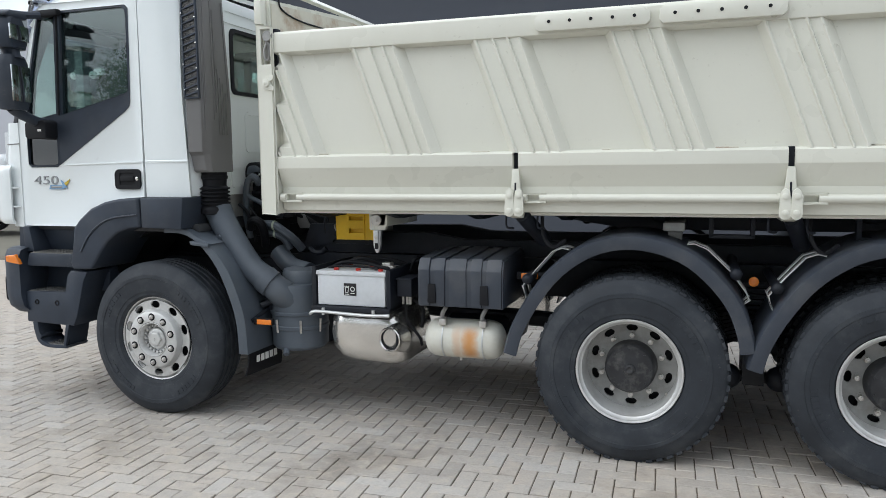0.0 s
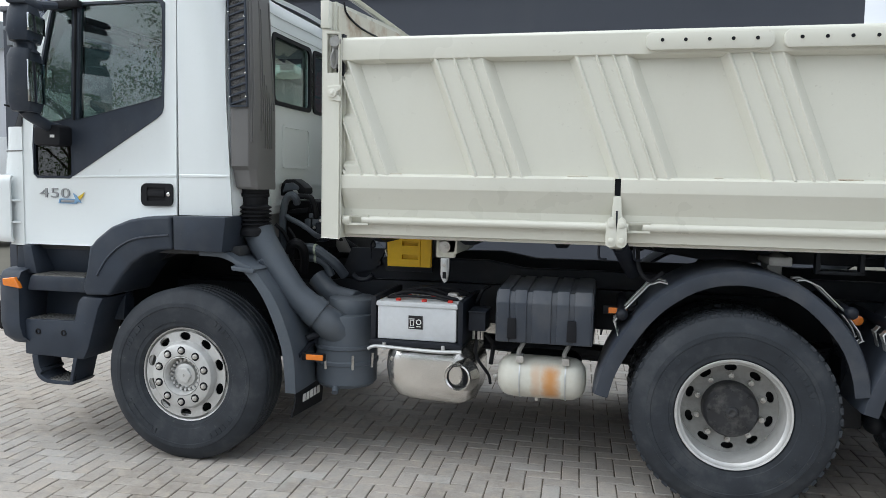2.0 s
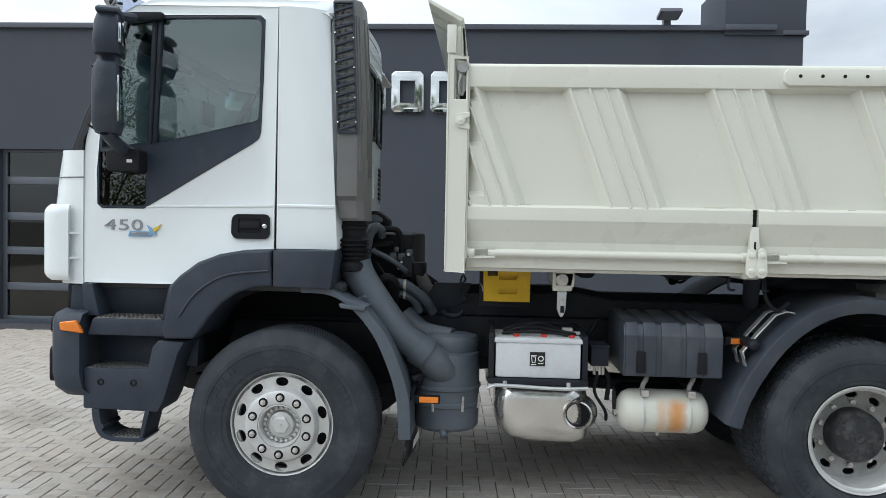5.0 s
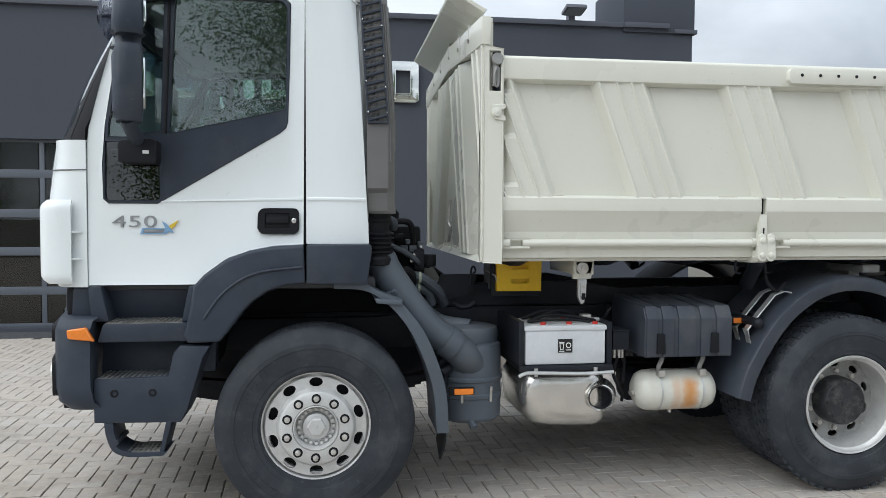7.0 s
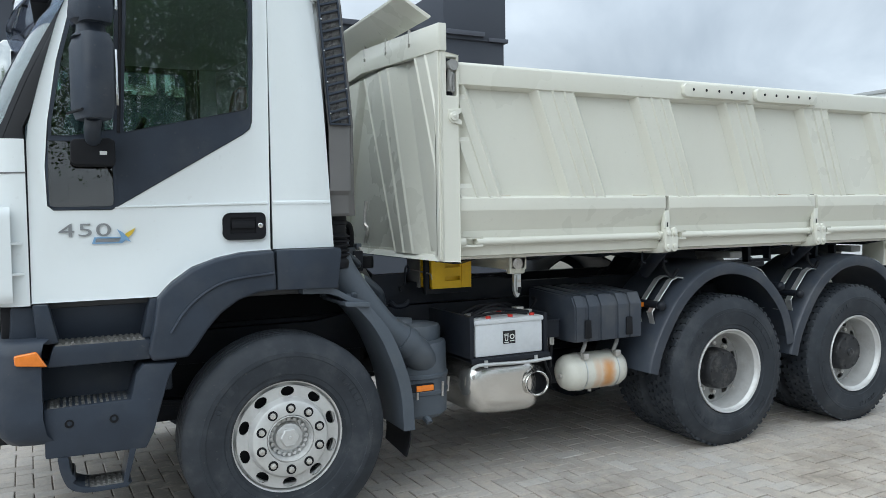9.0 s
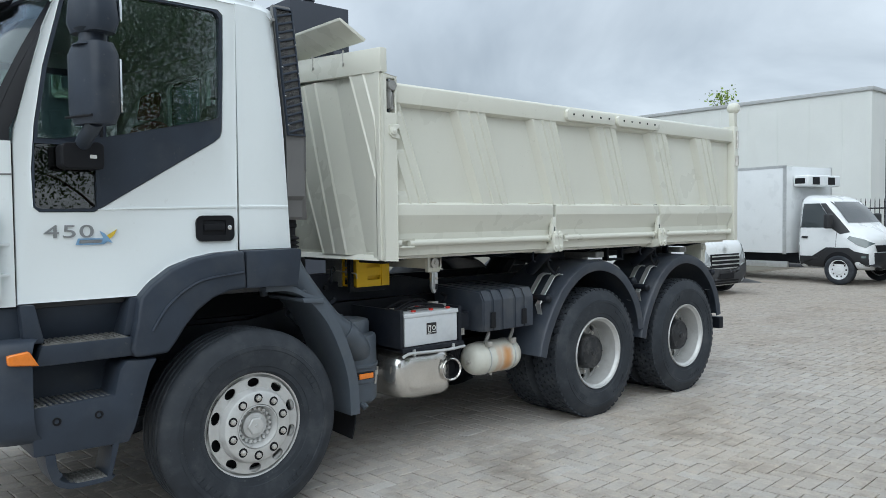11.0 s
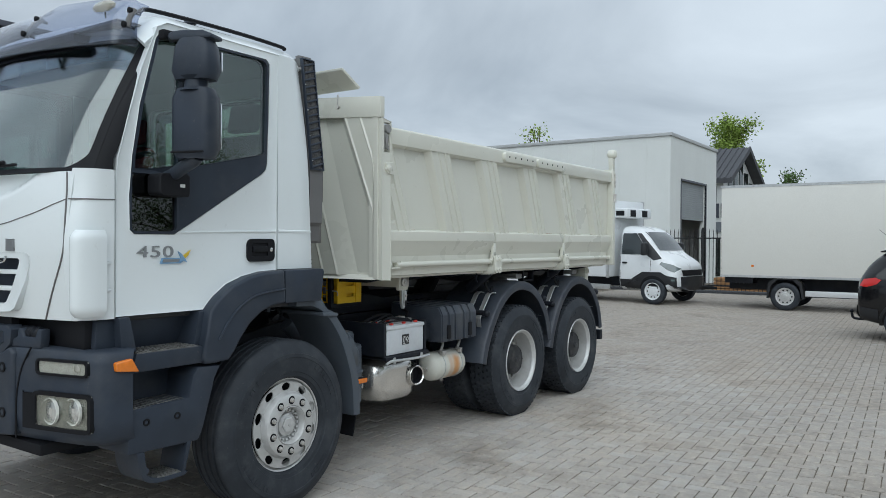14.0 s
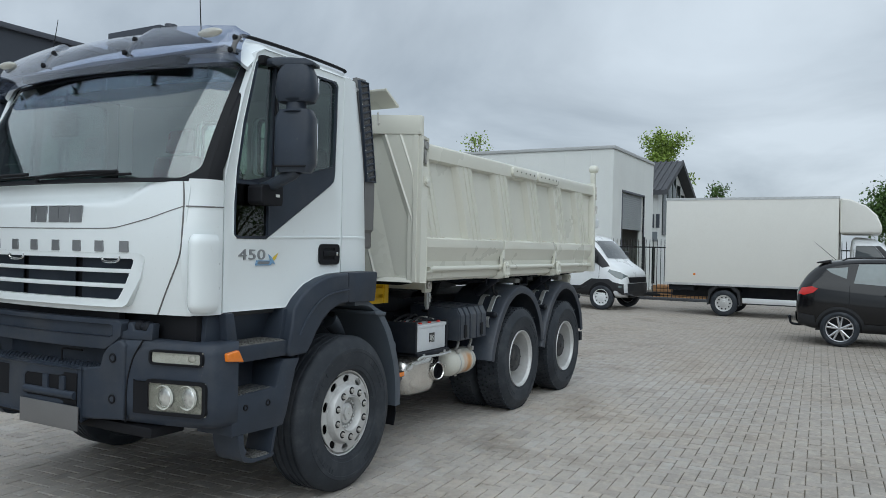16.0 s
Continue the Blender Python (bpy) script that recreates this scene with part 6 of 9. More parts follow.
def make_steps(far):
    def place(bm):
        if far:
            for v in bm.verts:
                v.co.y = 2 * YC - v.co.y
        return bm
    bm = B()
    prism(bm, [(-1.115, 1.02), (-0.665, 1.02), (-0.665, 1.118), (-1.085, 1.118)], "y", 0.0, 0.30)
    st = part("entry_step", place(bev(bm, 0.014, 2)), PLASTIC, truck, "dark plastic cab entry steps")
    part("step_tread", place(tread(B(), -1.075, -0.69, 0.005, 0.24, 1.120)), ALU_DARK, st)
    bm = B()
    prism(bm, [(-1.135, 0.600), (-0.700, 0.590), (-0.665, 0.66), (-0.585, 0.93), (-0.545, 0.995), (-0.70, 1.000), (-0.735, 0.96), (-0.762, 0.838), (-1.135, 0.832)], "y", -0.005, 0.28)
    part("lower_step", place(bev(bm, 0.014, 2)), PLASTIC, st)
    part("step_tread", place(tread(B(), -1.12, -0.765, 0.0, 0.22, 0.832)), ALU_DARK, st)
    for x in (-1.03, -0.84):
        bm = B()
        lathe(bm, [(0.020, -0.004), (0.020, -0.009), (0.012, -0.010), (0.010, -0.002)], "y", (x, 0, 0.755), 14)
        part("step_bolt", place(bm), BLACK, st)
    # back walls of the step wells
    bm = B()
    prism(bm, [(0.20, 0.82), (0.32, 0.82), (0.32, 1.02), (0.23, 1.02)], "x", -1.15, -0.55)
    prism(bm, [(0.20, 1.10), (0.32, 1.10), (0.32, 1.32), (0.14, 1.32)], "x", -1.15, -0.60)
    part("step_back", place(bev(bm, 0.01)), PLASTIC, st)
    bm = B()
    prism(bm, [(-1.15, 1.125), (-1.06, 1.125), (-1.10, 1.31), (-1.165, 1.31)], "y", 0.03, 0.30)
    part("step_cheek", place(bev(bm, 0.012)), PLASTIC, st)
    bm = B()
    prism(bm, [(-0.70, 1.118), (-0.60, 1.118), (-0.60, 1.31), (-0.66, 1.31)], "y", 0.04, 0.30)
    part("step_cheek", place(bev(bm, 0.012)), PLASTIC, st)
    bm = B()
    arm = curve_points([(-1.085, 0, 0.60), (-1.075, 0, 0.53), (-1.045, 0, 0.455), (-0.985, 0, 0.422), (-0.90, 0, 0.416), (-0.79, 0, 0.418)], 4)
    outer = [(p.x, p.z) for p in arm]
    inner = [(p[0] + (0.045 if p[1] > 0.47 else 0.02), p[1] + (0.0 if p[1] > 0.5 else 0.022)) for p in outer]
    prism(bm, outer + inner[::-1], "y", -0.005, 0.20)
    hang = part("hanging_step", place(bev(bm, 0.006)), PLASTIC, st, "lower hanging foot step bent from sheet")
    bm = B()
    hose(bm, [(-0.795, 0.02, 0.425), (-0.780, 0.02, 0.47), (-0.775, 0.02, 0.60)], 0.005, 6)
    part("step_cable", place(bm), BLACK, st)
    bm = B()
    prism(bm, [(-0.812, 0.418), (-0.792, 0.418), (-0.745, 0.60), (-0.775, 0.60)], "y", -0.004, 0.20)
    part("step_leg", place(bev(bm, 0.004)), PLASTIC, st)
    part("step_tread", place(tread(B(), -1.01, -0.80, 0.0, 0.19, 0.441)), ALU_DARK, st)


ALU_DARK = material("worn_step_tread", (0.16, 0.158, 0.15), 0.55, metal=0.2, var=0.3, scale=15, bump=0.06, dirt=(0.30, 0.28, 0.24), dirt_amount=0.4, dirt_scale=12)
make_steps(False)
make_steps(True)

# ---- wheel arch and mudguards of the front axle
def arch(bm):
    prism(bm, [(-0.628, 1.312), (-0.575, 1.370), (-0.470, 1.448), (-0.345, 1.496), (-0.225, 1.518), (-0.060, 1.526), (-0.050, 1.32), (-0.15, 1.312), (-0.245, 1.280),
               (-0.330, 1.222), (-0.400, 1.145), (-0.455, 1.065), (-0.495, 1.015), (-0.66, 1.010), (-0.680, 1.055), (-0.650, 1.18)], "y", -0.022, 0.42)
    return bev(bm, 0.02, 3, 40)


both("wheel_arch", arch, PLASTIC, truck, "dark grey plastic front wheel arch", 40)
both("arch_ridge", lambda bm: hose(bm, [(-0.575, -0.024, 1.14), (-0.50, -0.026, 1.25), (-0.40, -0.026, 1.335), (-0.28, -0.026, 1.385), (-0.065, -0.026, 1.41)], 0.007, 6), PLASTIC, truck)


def arch_tail(bm):
    prism(bm, [(-0.046, 1.318), (0.280, 1.312), (0.305, 1.505), (0.300, 1.528), (-0.046, 1.526)], "y", -0.012, 0.50)
    return bev(bm, 0.012, 2, 40)


both("arch_tail", arch_tail, PLASTIC, truck, "dark grey plastic wheel arch extension")
both("arch_lining", lambda bm: prism(bm, [(-0.62, 0.80), (-0.56, 1.05), (-0.40, 1.22), (-0.2, 1.30), (0.25, 1.30), (0.25, 1.27), (-0.19, 1.27), (-0.38, 1.20), (-0.53, 1.04), (-0.59, 0.80)], "y", 0.30, 0.82), BLACK, truck)


def guard(bm):
    inner = curve_points([(0.10, 0, 1.285), (0.26, 0, 1.275), (0.385, 0, 1.205), (0.51, 0, 1.06), (0.60, 0, 0.87), (0.652, 0, 0.69), (0.668, 0, 0.47)], 4)
    outer = curve_points([(0.735, 0, 0.47), (0.720, 0, 0.70), (0.665, 0, 0.89), (0.585, 0, 1.06), (0.470, 0, 1.205), (0.475, 0, 1.215), (0.36, 0, 1.26), (0.26, 0, 1.31), (0.10, 0, 1.32)], 4)
    return bev(prism(bm, [(p.x, p.z) for p in inner] + [(p.x, p.z) for p in outer], "y", 0.040, 0.44), 0.01, 2, 50)


both("rear_guard", guard, DUCT, truck, "slate grey plastic mudguard behind the front wheel", 45)
bm = B()
prism(bm, [(0.32, 1.232), (0.475, 1.218), (0.468, 1.192), (0.33, 1.205)], "y", 0.015, 0.44)
part("guard_step", bev(bm, 0.008), DUCT, truck)


def flap(bm):
    def f(u, v):
        return (0.695 + 0.03 * math.sin(v * 2.2) + 0.035 * u * (1 - v), 0.07 + 0.40 * u, 0.31 + 0.19 * v)
    return sheet(bm, f, 8, 6, 0.010)


for fl in both("mud_flap", flap, BLACK, truck, "black rubber mud flap"):
    pass
for k in range(5):
    bm = B()
    y = 0.13 + k * 0.052
    sheet(bm, lambda u, v: (0.7075 + 0.03 * math.sin((0.45 + v * 0.25) * 2.2) + 0.035 * ((y + 0.04 * u - 0.07) / 0.4) * (1 - (0.45 + 0.25 * v)) + 0.008, y + 0.038 * u, 0.395 + 0.048 * v), 1, 1, 0.002)
    part("flap_block", bm, PRINT, truck, "white printed block on the mud flap")

# ---- air intake snorkel behind the cab
bm = B()
SN = [(0.283, 0.104), (0.387, 0.096), (0.400, 0.100), (0.434, 0.140), (0.442, 0.165), (0.442, 0.385), (0.345, 0.385), (0.345, 0.16), (0.293, 0.15)]


def lean_back(bm):
    """The upper half of the snorkel leans in with the cab's side."""
    for v in bm.verts:
        h = max(0.0, v.co.z - 2.19)
        v.co.x -= 0.058 * h
        v.co.y += 0.074 * h * min(1.0, max(0.0, (0.385 - v.co.y) / 0.22))
    return bm


rows = []
for z, dx, k, front in ((1.695, 0.012, 0.90, 0.035), (1.71, 0.008, 0.95, 0.030), (1.81, 0.0, 0.985, 0.022), (1.835, 0.0, 1.0, 0.0), (2.15, 0.0, 1.0, 0.0), (2.20, 0.0, 1.0, 0.0), (2.55, 0.0, 1.0, 0.0), (2.90, 0.0, 1.0, 0.0), (2.945, 0.0, 0.985, 0.0), (2.96, 0.0, 0.94, 0.0)):
    cx, cy = 0.36, 0.25
    rows.append([bm.verts.new((cx + (x - cx) * k + dx, cy + (y - cy) * k + (front if y < 0.12 else 0.0), z)) for x, y in SN])
for a, b in zip(rows, rows[1:]):
    for i in range(len(SN)):
        j = (i + 1) % len(SN)
        bm.faces.new((a[i], a[j], b[j], b[i]))
bm.faces.new(rows[0])
bm.faces.new(rows[-1])
snorkel = part("air_snorkel", lean_back(bm), PLASTIC_GREY, truck, "grey plastic air intake snorkel with slanted grille", 30)
bm = B()
plate(bm, [(0.286, 2.19), (0.402, 2.19), (0.402, 2.94), (0.286, 2.94)], [[(0.294, 2.20), (0.394, 2.20), (0.394, 2.932), (0.294, 2.932)]], "y", 0.082, 0.108)
part("grille_frame", lean_back(bev(bm, 0.003)), PLASTIC, snorkel)
bm = B()
box(bm, 0.288, 0.400, 0.0985, 0.1025, 2.194, 2.936)
part("grille_back", lean_back(bm), BLACK, snorkel)
bm = B()
for k in range(15):
    x = 0.297 + 0.0068 * k
    box(bm, x - 0.0009, x + 0.0009, 0.0925, 0.0945, 2.20, 2.93)
for k in range(107):
    z = 2.202 + 0.0068 * k
    box(bm, 0.294, 0.394, 0.0925, 0.0945, z - 0.0009, z + 0.0009)
tagged(part("wire_mesh", lean_back(bm), PLASTIC_GREY, snorkel, "fine grey wire mesh behind the vanes", 0), kind="stuff")
for k in range(15):
    z = 2.200 + k * 0.0485
    bm = B()
    prism(bm, [(0.292, z), (0.396, z + 0.031), (0.396, z + 0.045), (0.292, z + 0.014)], "y", 0.083, 0.098)
    part("grille_vane", lean_back(bev(bm, 0.003, 1)), PLASTIC, snorkel)
for x, z in ((0.292, 2.76), (0.396, 2.73), (0.292, 2.59), (0.396, 2.56), (0.292, 2.42), (0.396, 2.39), (0.292, 2.25), (0.396, 2.25)):
    bm = B()
    lathe(bm, [(0.0055, 0.083), (0.0045, 0.077), (0.001, 0.076)], "y", (x, 0, z), 8)
    part("grille_screw", lean_back(bm), CHROME, snorkel)
# ribs of the rear face
for k, (z0, z1) in enumerate(((2.05, 2.86), (2.10, 2.80), (1.95, 2.40), (1.95, 2.34), (1.95, 2.30), (1.95, 2.24), (2.55, 2.86))):
    bm = B()
    y = 0.185 + 0.028 * k
    for a, b in ((z0, min(z1, 2.19)), (2.19, z1)):
        if b > a:
            box(bm, 0.440, 0.448, y, y + 0.010, a, b)
    part("snorkel_rib", lean_back(bm), PLASTIC_GREY, snorkel)
for k, (z0, z1) in enumerate(((1.98, 2.86), (1.98, 2.35), (2.5, 2.86))):
    bm = B()
    t = 0.3 + 0.22 * k
    x, y = 0.404 + 0.030 * t, 0.102 + 0.036 * t
    for a, b in ((z0, min(z1, 2.19)), (2.19, z1)):
        if b > a:
            rod(bm, (x, y, a), (x, y, b), 0.005, 6)
    part("snorkel_rib", lean_back(bm), PLASTIC_GREY, snorkel)
bm = B()
prof = [(0.084, 1.70), (0.084, 1.672), (0.088, 1.668), (0.088, 1.650), (0.080, 1.645), (0.078, 1.600), (0.086, 1.592)]
for k in range(5):
    z = 1.585 - k * 0.026
    prof += [(0.100, z), (0.100, z - 0.008), (0.085, z - 0.013), (0.085, z - 0.020)]
prof += [(0.094, 1.450), (0.100, 1.435), (0.100, 1.405), (0.085, 1.40)]
lathe(bm, prof, "z", (0, 0, 0), 28)
for v in bm.verts:
    v.co.x, v.co.y = 0.348 + 0.97 * v.co.x, 0.292 + 1.18 * v.co.y
part("rubber_bellows", bm, BLACK, snorkel, "black ribbed rubber bellows", 25)
bm = B()
hose(bm, [(0.365, 0.30, 1.43), (0.41, 0.29, 1.345), (0.535, 0.27, 1.18), (0.65, 0.255, 1.04), (0.76, 0.26, 0.95)], 0.09, 16, 6, [0.098, 0.094, 0.084, 0.083, 0.090])
hose(bm, [(0.745, 0.26, 0.962), (0.77, 0.26, 0.942), (0.80, 0.265, 0.92)], 0.098, 16)
hose(bm, [(0.78, 0.262, 0.935), (0.86, 0.29, 0.86), (0.95, 0.36, 0.78)], 0.09, 16, 6, [0.086, 0.10, 0.10])
part("intake_duct", bm, DUCT, truck, "slate grey plastic intake duct", 40)
bm = B()
box(bm, 0.40, 0.50, 0.20, 0.28, 1.225, 1.255)
rod(bm, (0.44, 0.19, 1.24), (0.44, 0.30, 1.30), 0.02, 8)
part("duct_clip", bev(bm, 0.006), DUCT, truck)
# air filter canister
bm = B()
lathe(bm, [(0.13, 0.455), (0.175, 0.458), (0.195, 0.48), (0.198, 0.60), (0.205, 0.605), (0.205, 0.625), (0.198, 0.632), (0.198, 0.700), (0.207, 0.705), (0.207, 0.722), (0.198, 0.73), (0.196, 0.90), (0.190, 0.915), (0.16, 0.918)], "z", (0.915, 0.44, 0), 40)
filt = part("air_filter", bm, DUCT, truck, "slate grey plastic air filter canister", 30)
bm = B()
lathe(bm, [(0.165, 0.915), (0.168, 0.98), (0.158, 1.005), (0.12, 1.015)], "z", (0.94, 0.50, 0), 36)
part("filter_lid", bm, DUCT, filt)
bm = B()
hose(bm, [(0.94, 0.55, 0.97), (0.75, 0.62, 1.0), (0.62, 0.66, 1.10)], 0.07, 12)
part("filter_outlet", bm, DUCT, filt)
for a in (200, 250, 300, 340):
    bm = B()
    ca, sa = math.cos(radians(a)), math.sin(radians(a))
    rod(bm, (0.915 + 0.205 * ca, 0.44 + 0.205 * sa, 0.585), (0.915 + 0.212 * ca, 0.44 + 0.212 * sa, 0.675), 0.008, 6)
    part("filter_clip", bm, NUT, filt)
bm = B()
hose(bm, [(0.90, 0.27, 0.47), (0.91, 0.245, 0.455), (0.915, 0.23, 0.44)], 0.022, 10)
part("dust_valve", bm, DUCT, filt)
# bracket and side marker lamp behind the front wheel
bm = B()
prism(bm, [(0.70, 0.72), (0.86, 0.74), (0.86, 0.86), (0.82, 0.87), (0.72, 0.83)], "y", 0.30, 0.32)
rod(bm, (0.72, 0.25, 0.77), (0.86, 0.33, 0.83), 0.022, 8)
rod(bm, (0.72, 0.12, 0.685), (0.74, 0.30, 0.74), 0.014, 8)
part("lamp_bracket", bm, CHASSIS, truck)


def side_marker(x0, x1, y, z):
    bm = B()
    box(bm, x0 - 0.03, x1 + 0.008, y, y + 0.03, z - 0.022, z + 0.024)
    body = part("side_marker", bev(bm, 0.006), BLACK, truck)
    bm = B()
    box(bm, x0, x1, y - 0.008, y + 0.005, z - 0.016, z + 0.018)
    part("marker_lens", bev(bm, 0.005), ORANGE, body, "amber marker lens")
    return body


side_marker(0.775, 0.885, 0.105, 0.685)
side_marker(2.56, 2.665, 0.285, 1.040)
bm = B()
hose(bm, [(2.66, 0.30, 1.04), (2.72, 0.34, 1.05), (2.74, 0.50, 1.06)], 0.022, 8)
part("marker_stalk", bm, BLACK, truck)

# ---- engine and gearbox under the cab: unseen blocks added to keep light out below
bm = B()
prism(bm, [(-0.95, 0.52), (-0.60, 0.46), (0.30, 0.46), (0.55, 0.60), (0.75, 0.66), (0.75, 1.05), (-0.95, 1.05)], "y", 0.95, 1.58)
part("engine_block", bev(bm, 0.04, 2), CHASSIS, truck)
bm = B()
prism(bm, [(0.76, 0.66), (1.55, 0.72), (1.70, 0.80), (1.70, 1.04), (0.76, 1.04)], "y", 1.05, 1.50)
part("gearbox_blocker", bev(bm, 0.04, 2), CHASSIS, truck)

# ---- engine hoses behind the cab
for pts, r, m in (([(0.40, 0.64, 1.20), (0.383, 0.62, 1.382), (0.388, 0.62, 1.533), (0.406, 0.62, 1.62), (0.444, 0.62, 1.658), (0.472, 0.63, 1.64), (0.47, 0.66, 1.603)], 0.026, DUCT),
                  ([(0.455, 0.68, 1.62), (0.47, 0.66, 1.645), (0.548, 0.66, 1.648), (0.581, 0.66, 1.624), (0.595, 0.68, 1.549), (0.595, 0.70, 1.50)], 0.020, BLACK),
                  ([(0.42, 0.60, 1.52), (0.439, 0.60, 1.503), (0.504, 0.60, 1.474), (0.568, 0.60, 1.438), (0.615, 0.61, 1.40), (0.632, 0.66, 1.38)], 0.018, DUCT),
                  ([(0.395, 0.70, 1.531), (0.474, 0.70, 1.545), (0.539, 0.70, 1.553)], 0.022, BLACK),
                  ([(0.48, 0.52, 1.28), (0.503, 0.50, 1.331), (0.541, 0.50, 1.344), (0.573, 0.52, 1.309), (0.568, 0.56, 1.235), (0.55, 0.60, 1.15)], 0.032, BLACK),
                  ([(0.53, 0.60, 1.307), (0.60, 0.60, 1.306), (0.65, 0.60, 1.290), (0.698, 0.61, 1.256), (0.76, 0.64, 1.20), (0.80, 0.70, 1.12)], 0.033, DUCT),
                  ([(0.54, 0.62, 1.238), (0.60, 0.62, 1.24), (0.64, 0.62, 1.232), (0.69, 0.64, 1.195), (0.72, 0.66, 1.12)], 0.028, DUCT),
                  ([(0.50, 0.80, 1.42), (0.70, 0.86, 1.36), (0.86, 0.92, 1.25)], 0.020, BLACK),
                  ([(0.36, 0.56, 1.46), (0.42, 0.57, 1.40), (0.46, 0.58, 1.30), (0.47, 0.60, 1.18)], 0.012, BLACK),
                  ([(0.45, 0.56, 1.44), (0.50, 0.57, 1.36), (0.52, 0.58, 1.24)], 0.010, BLACK)):
    part("engine_hose", hose(B(), pts, r, 10), m, truck)
HOSE_CLIP = material("pale_hose_clip", (0.42, 0.46, 0.36), 0.5, var=0.15, scale=20, bump=0.03)
for x, y, z, r in ((0.632, 0.60, 1.298, 0.036), (0.628, 0.62, 1.236, 0.031)):
    bm = B()
    lathe(bm, [(r, -0.008), (r + 0.002, 0.0), (r, 0.008)], "x", (x, y, z), 16)
    part("hose_clip", bm, HOSE_CLIP, truck)
bm = B()
box(bm, 0.603, 0.668, 0.66, 0.76, 1.345, 1.475)
part("valve_block", bev(bm, 0.008), CHASSIS, truck)
for x, z, w, h in ((0.52, 1.47, 0.045, 0.055), (0.572, 1.475, 0.05, 0.045), (0.628, 1.50, 0.035, 0.04), (0.55, 1.52, 0.03, 0.03)):
    part("valve_fitting", bev(box(B(), x, x + w, 0.67, 0.74, z - h / 2, z + h / 2), 0.006), DUCT, truck)
for x, z in ((0.60, 1.44), (0.585, 1.40), (0.645, 1.49)):
    part("valve_bolt", rod(B(), (x, 0.66, z), (x, 0.64, z), 0.009, 8), NUT, truck)
bm = B()
prism(bm, [(0.319, 1.650), (0.335, 1.730), (0.360, 1.762), (0.430, 1.767), (0.480, 1.735), (0.512, 1.705), (0.512, 1.665), (0.46, 1.665), (0.44, 1.700), (0.37, 1.700), (0.35, 1.650)], "y", 0.70, 0.84)
part("cab_mount", bev(bm, 0.014, 2), BLACK, truck, "black rubber cab mount")
bm = B()
prism(bm, [(0.355, 1.670), (0.375, 1.735), (0.43, 1.742), (0.47, 1.715), (0.47, 1.690), (0.42, 1.690)], "y", 0.67, 0.71)
part("mount_cap", bev(bm, 0.012, 2), DUCT, truck)
bm = B()
prism(bm, [(0.633, 1.39), (0.739, 1.367), (0.800, 1.262), (0.700, 1.262)], "y", 0.85, 0.865)
part("pressed_bracket", bev(bm, 0.004), PLASTIC_GREY, truck)
bm = B()
box(bm, 0.33, 0.66, 0.78, 1.8, 1.20, 1.62)
part("engine_cover", bev(bm, 0.03), BLACK, truck)
bm = B()
box(bm, 0.52, 0.72, 0.9, 1.2, 1.25, 1.42)
box(bm, 0.60, 0.68, 0.78, 0.86, 1.30, 1.44)
rod(bm, (0.70, 0.70, 1.44), (0.70, 0.70, 1.36), 0.05, 12)
prism(bm, [(0.34, 1.50), (0.54, 1.48), (0.56, 1.54), (0.50, 1.60), (0.34, 1.58)], "y", 0.80, 1.9)
part("cab_latch_gear", bev(bm, 0.012), BLACK, truck)
bm = B()
prism(bm, [(0.72, 1.10), (0.98, 1.16), (1.05, 1.30), (0.80, 1.30)], "y", 0.84, 0.865)
rod(bm, (1.0, 0.82, 1.20), (1.0, 0.90, 1.20), 0.02, 8)
part("hoist_bracket", bm, CHASSIS, truck)
bm = B()
hose(bm, [(0.98, 0.72, 1.24), (0.98, 0.72, 1.33), (0.995, 0.72, 1.36), (1.01, 0.72, 1.33), (0.99, 0.72, 1.31)], 0.006, 6)
part("wire_loop", bm, CHASSIS, truck)
bm = B()
hose(bm, [(0.86, 0.70, 1.13), (0.90, 0.70, 1.10), (0.96, 0.70, 1.10), (1.0, 0.70, 1.13)], 0.018, 8)
part("lifting_hook", bm, CHASSIS, truck)

# ---- crate, tipper lock, batteries, silencer, tool box, air tank
crate = part("crate_carrier", bev(box(B(), 1.10, 1.42, 0.66, 0.70, 1.17, 1.43), 0.004), CHASSIS, truck)
bm = B()
plate(bm, [(1.128, 1.206), (1.418, 1.206), (1.422, 1.412), (1.124, 1.412)], [[(1.225, 1.345), (1.335, 1.345), (1.335, 1.372), (1.225, 1.372)], [(1.225, 1.255), (1.335, 1.255), (1.335, 1.285), (1.225, 1.285)]], "y", 0.620, 0.634)
wc = part("wheel_chock", bev(bm, 0.004, 2, 50), YELLOW, truck, "yellow plastic wheel chock in its carrier")
bm = B()
box(bm, 1.128, 1.418, 0.655, 0.66, 1.206, 1.412)
for z in (1.206, 1.27, 1.335, 1.40):
    box(bm, 1.128, 1.142, 0.634, 0.80, z, z + 0.012)
for y in (0.68, 0.73, 0.79):
    box(bm, 1.128, 1.142, y, y + 0.012, 1.206, 1.412)
box(bm, 1.128, 1.142, 0.634, 0.66, 1.206, 1.412)
box(bm, 1.13, 1.418, 0.634, 0.80, 1.404, 1.412)
part("chock_body", bm, YELLOW, wc)
bm = B()
box(bm, 1.345, 1.350, 0.612, 0.622, 1.21, 1.41)
part("chock_edge", bm, YELLOW, wc)
bm = B()
box(bm, 1.122, 1.134, 0.81, 1.02, 1.20, 1.42)
box(bm, 1.122, 1.40, 1.00, 1.02, 1.20, 1.42)
part("carrier_plate", bev(bm, 0.004), RIM_DARK, wc, "dirty grey metal carrier plate")
bm = B()
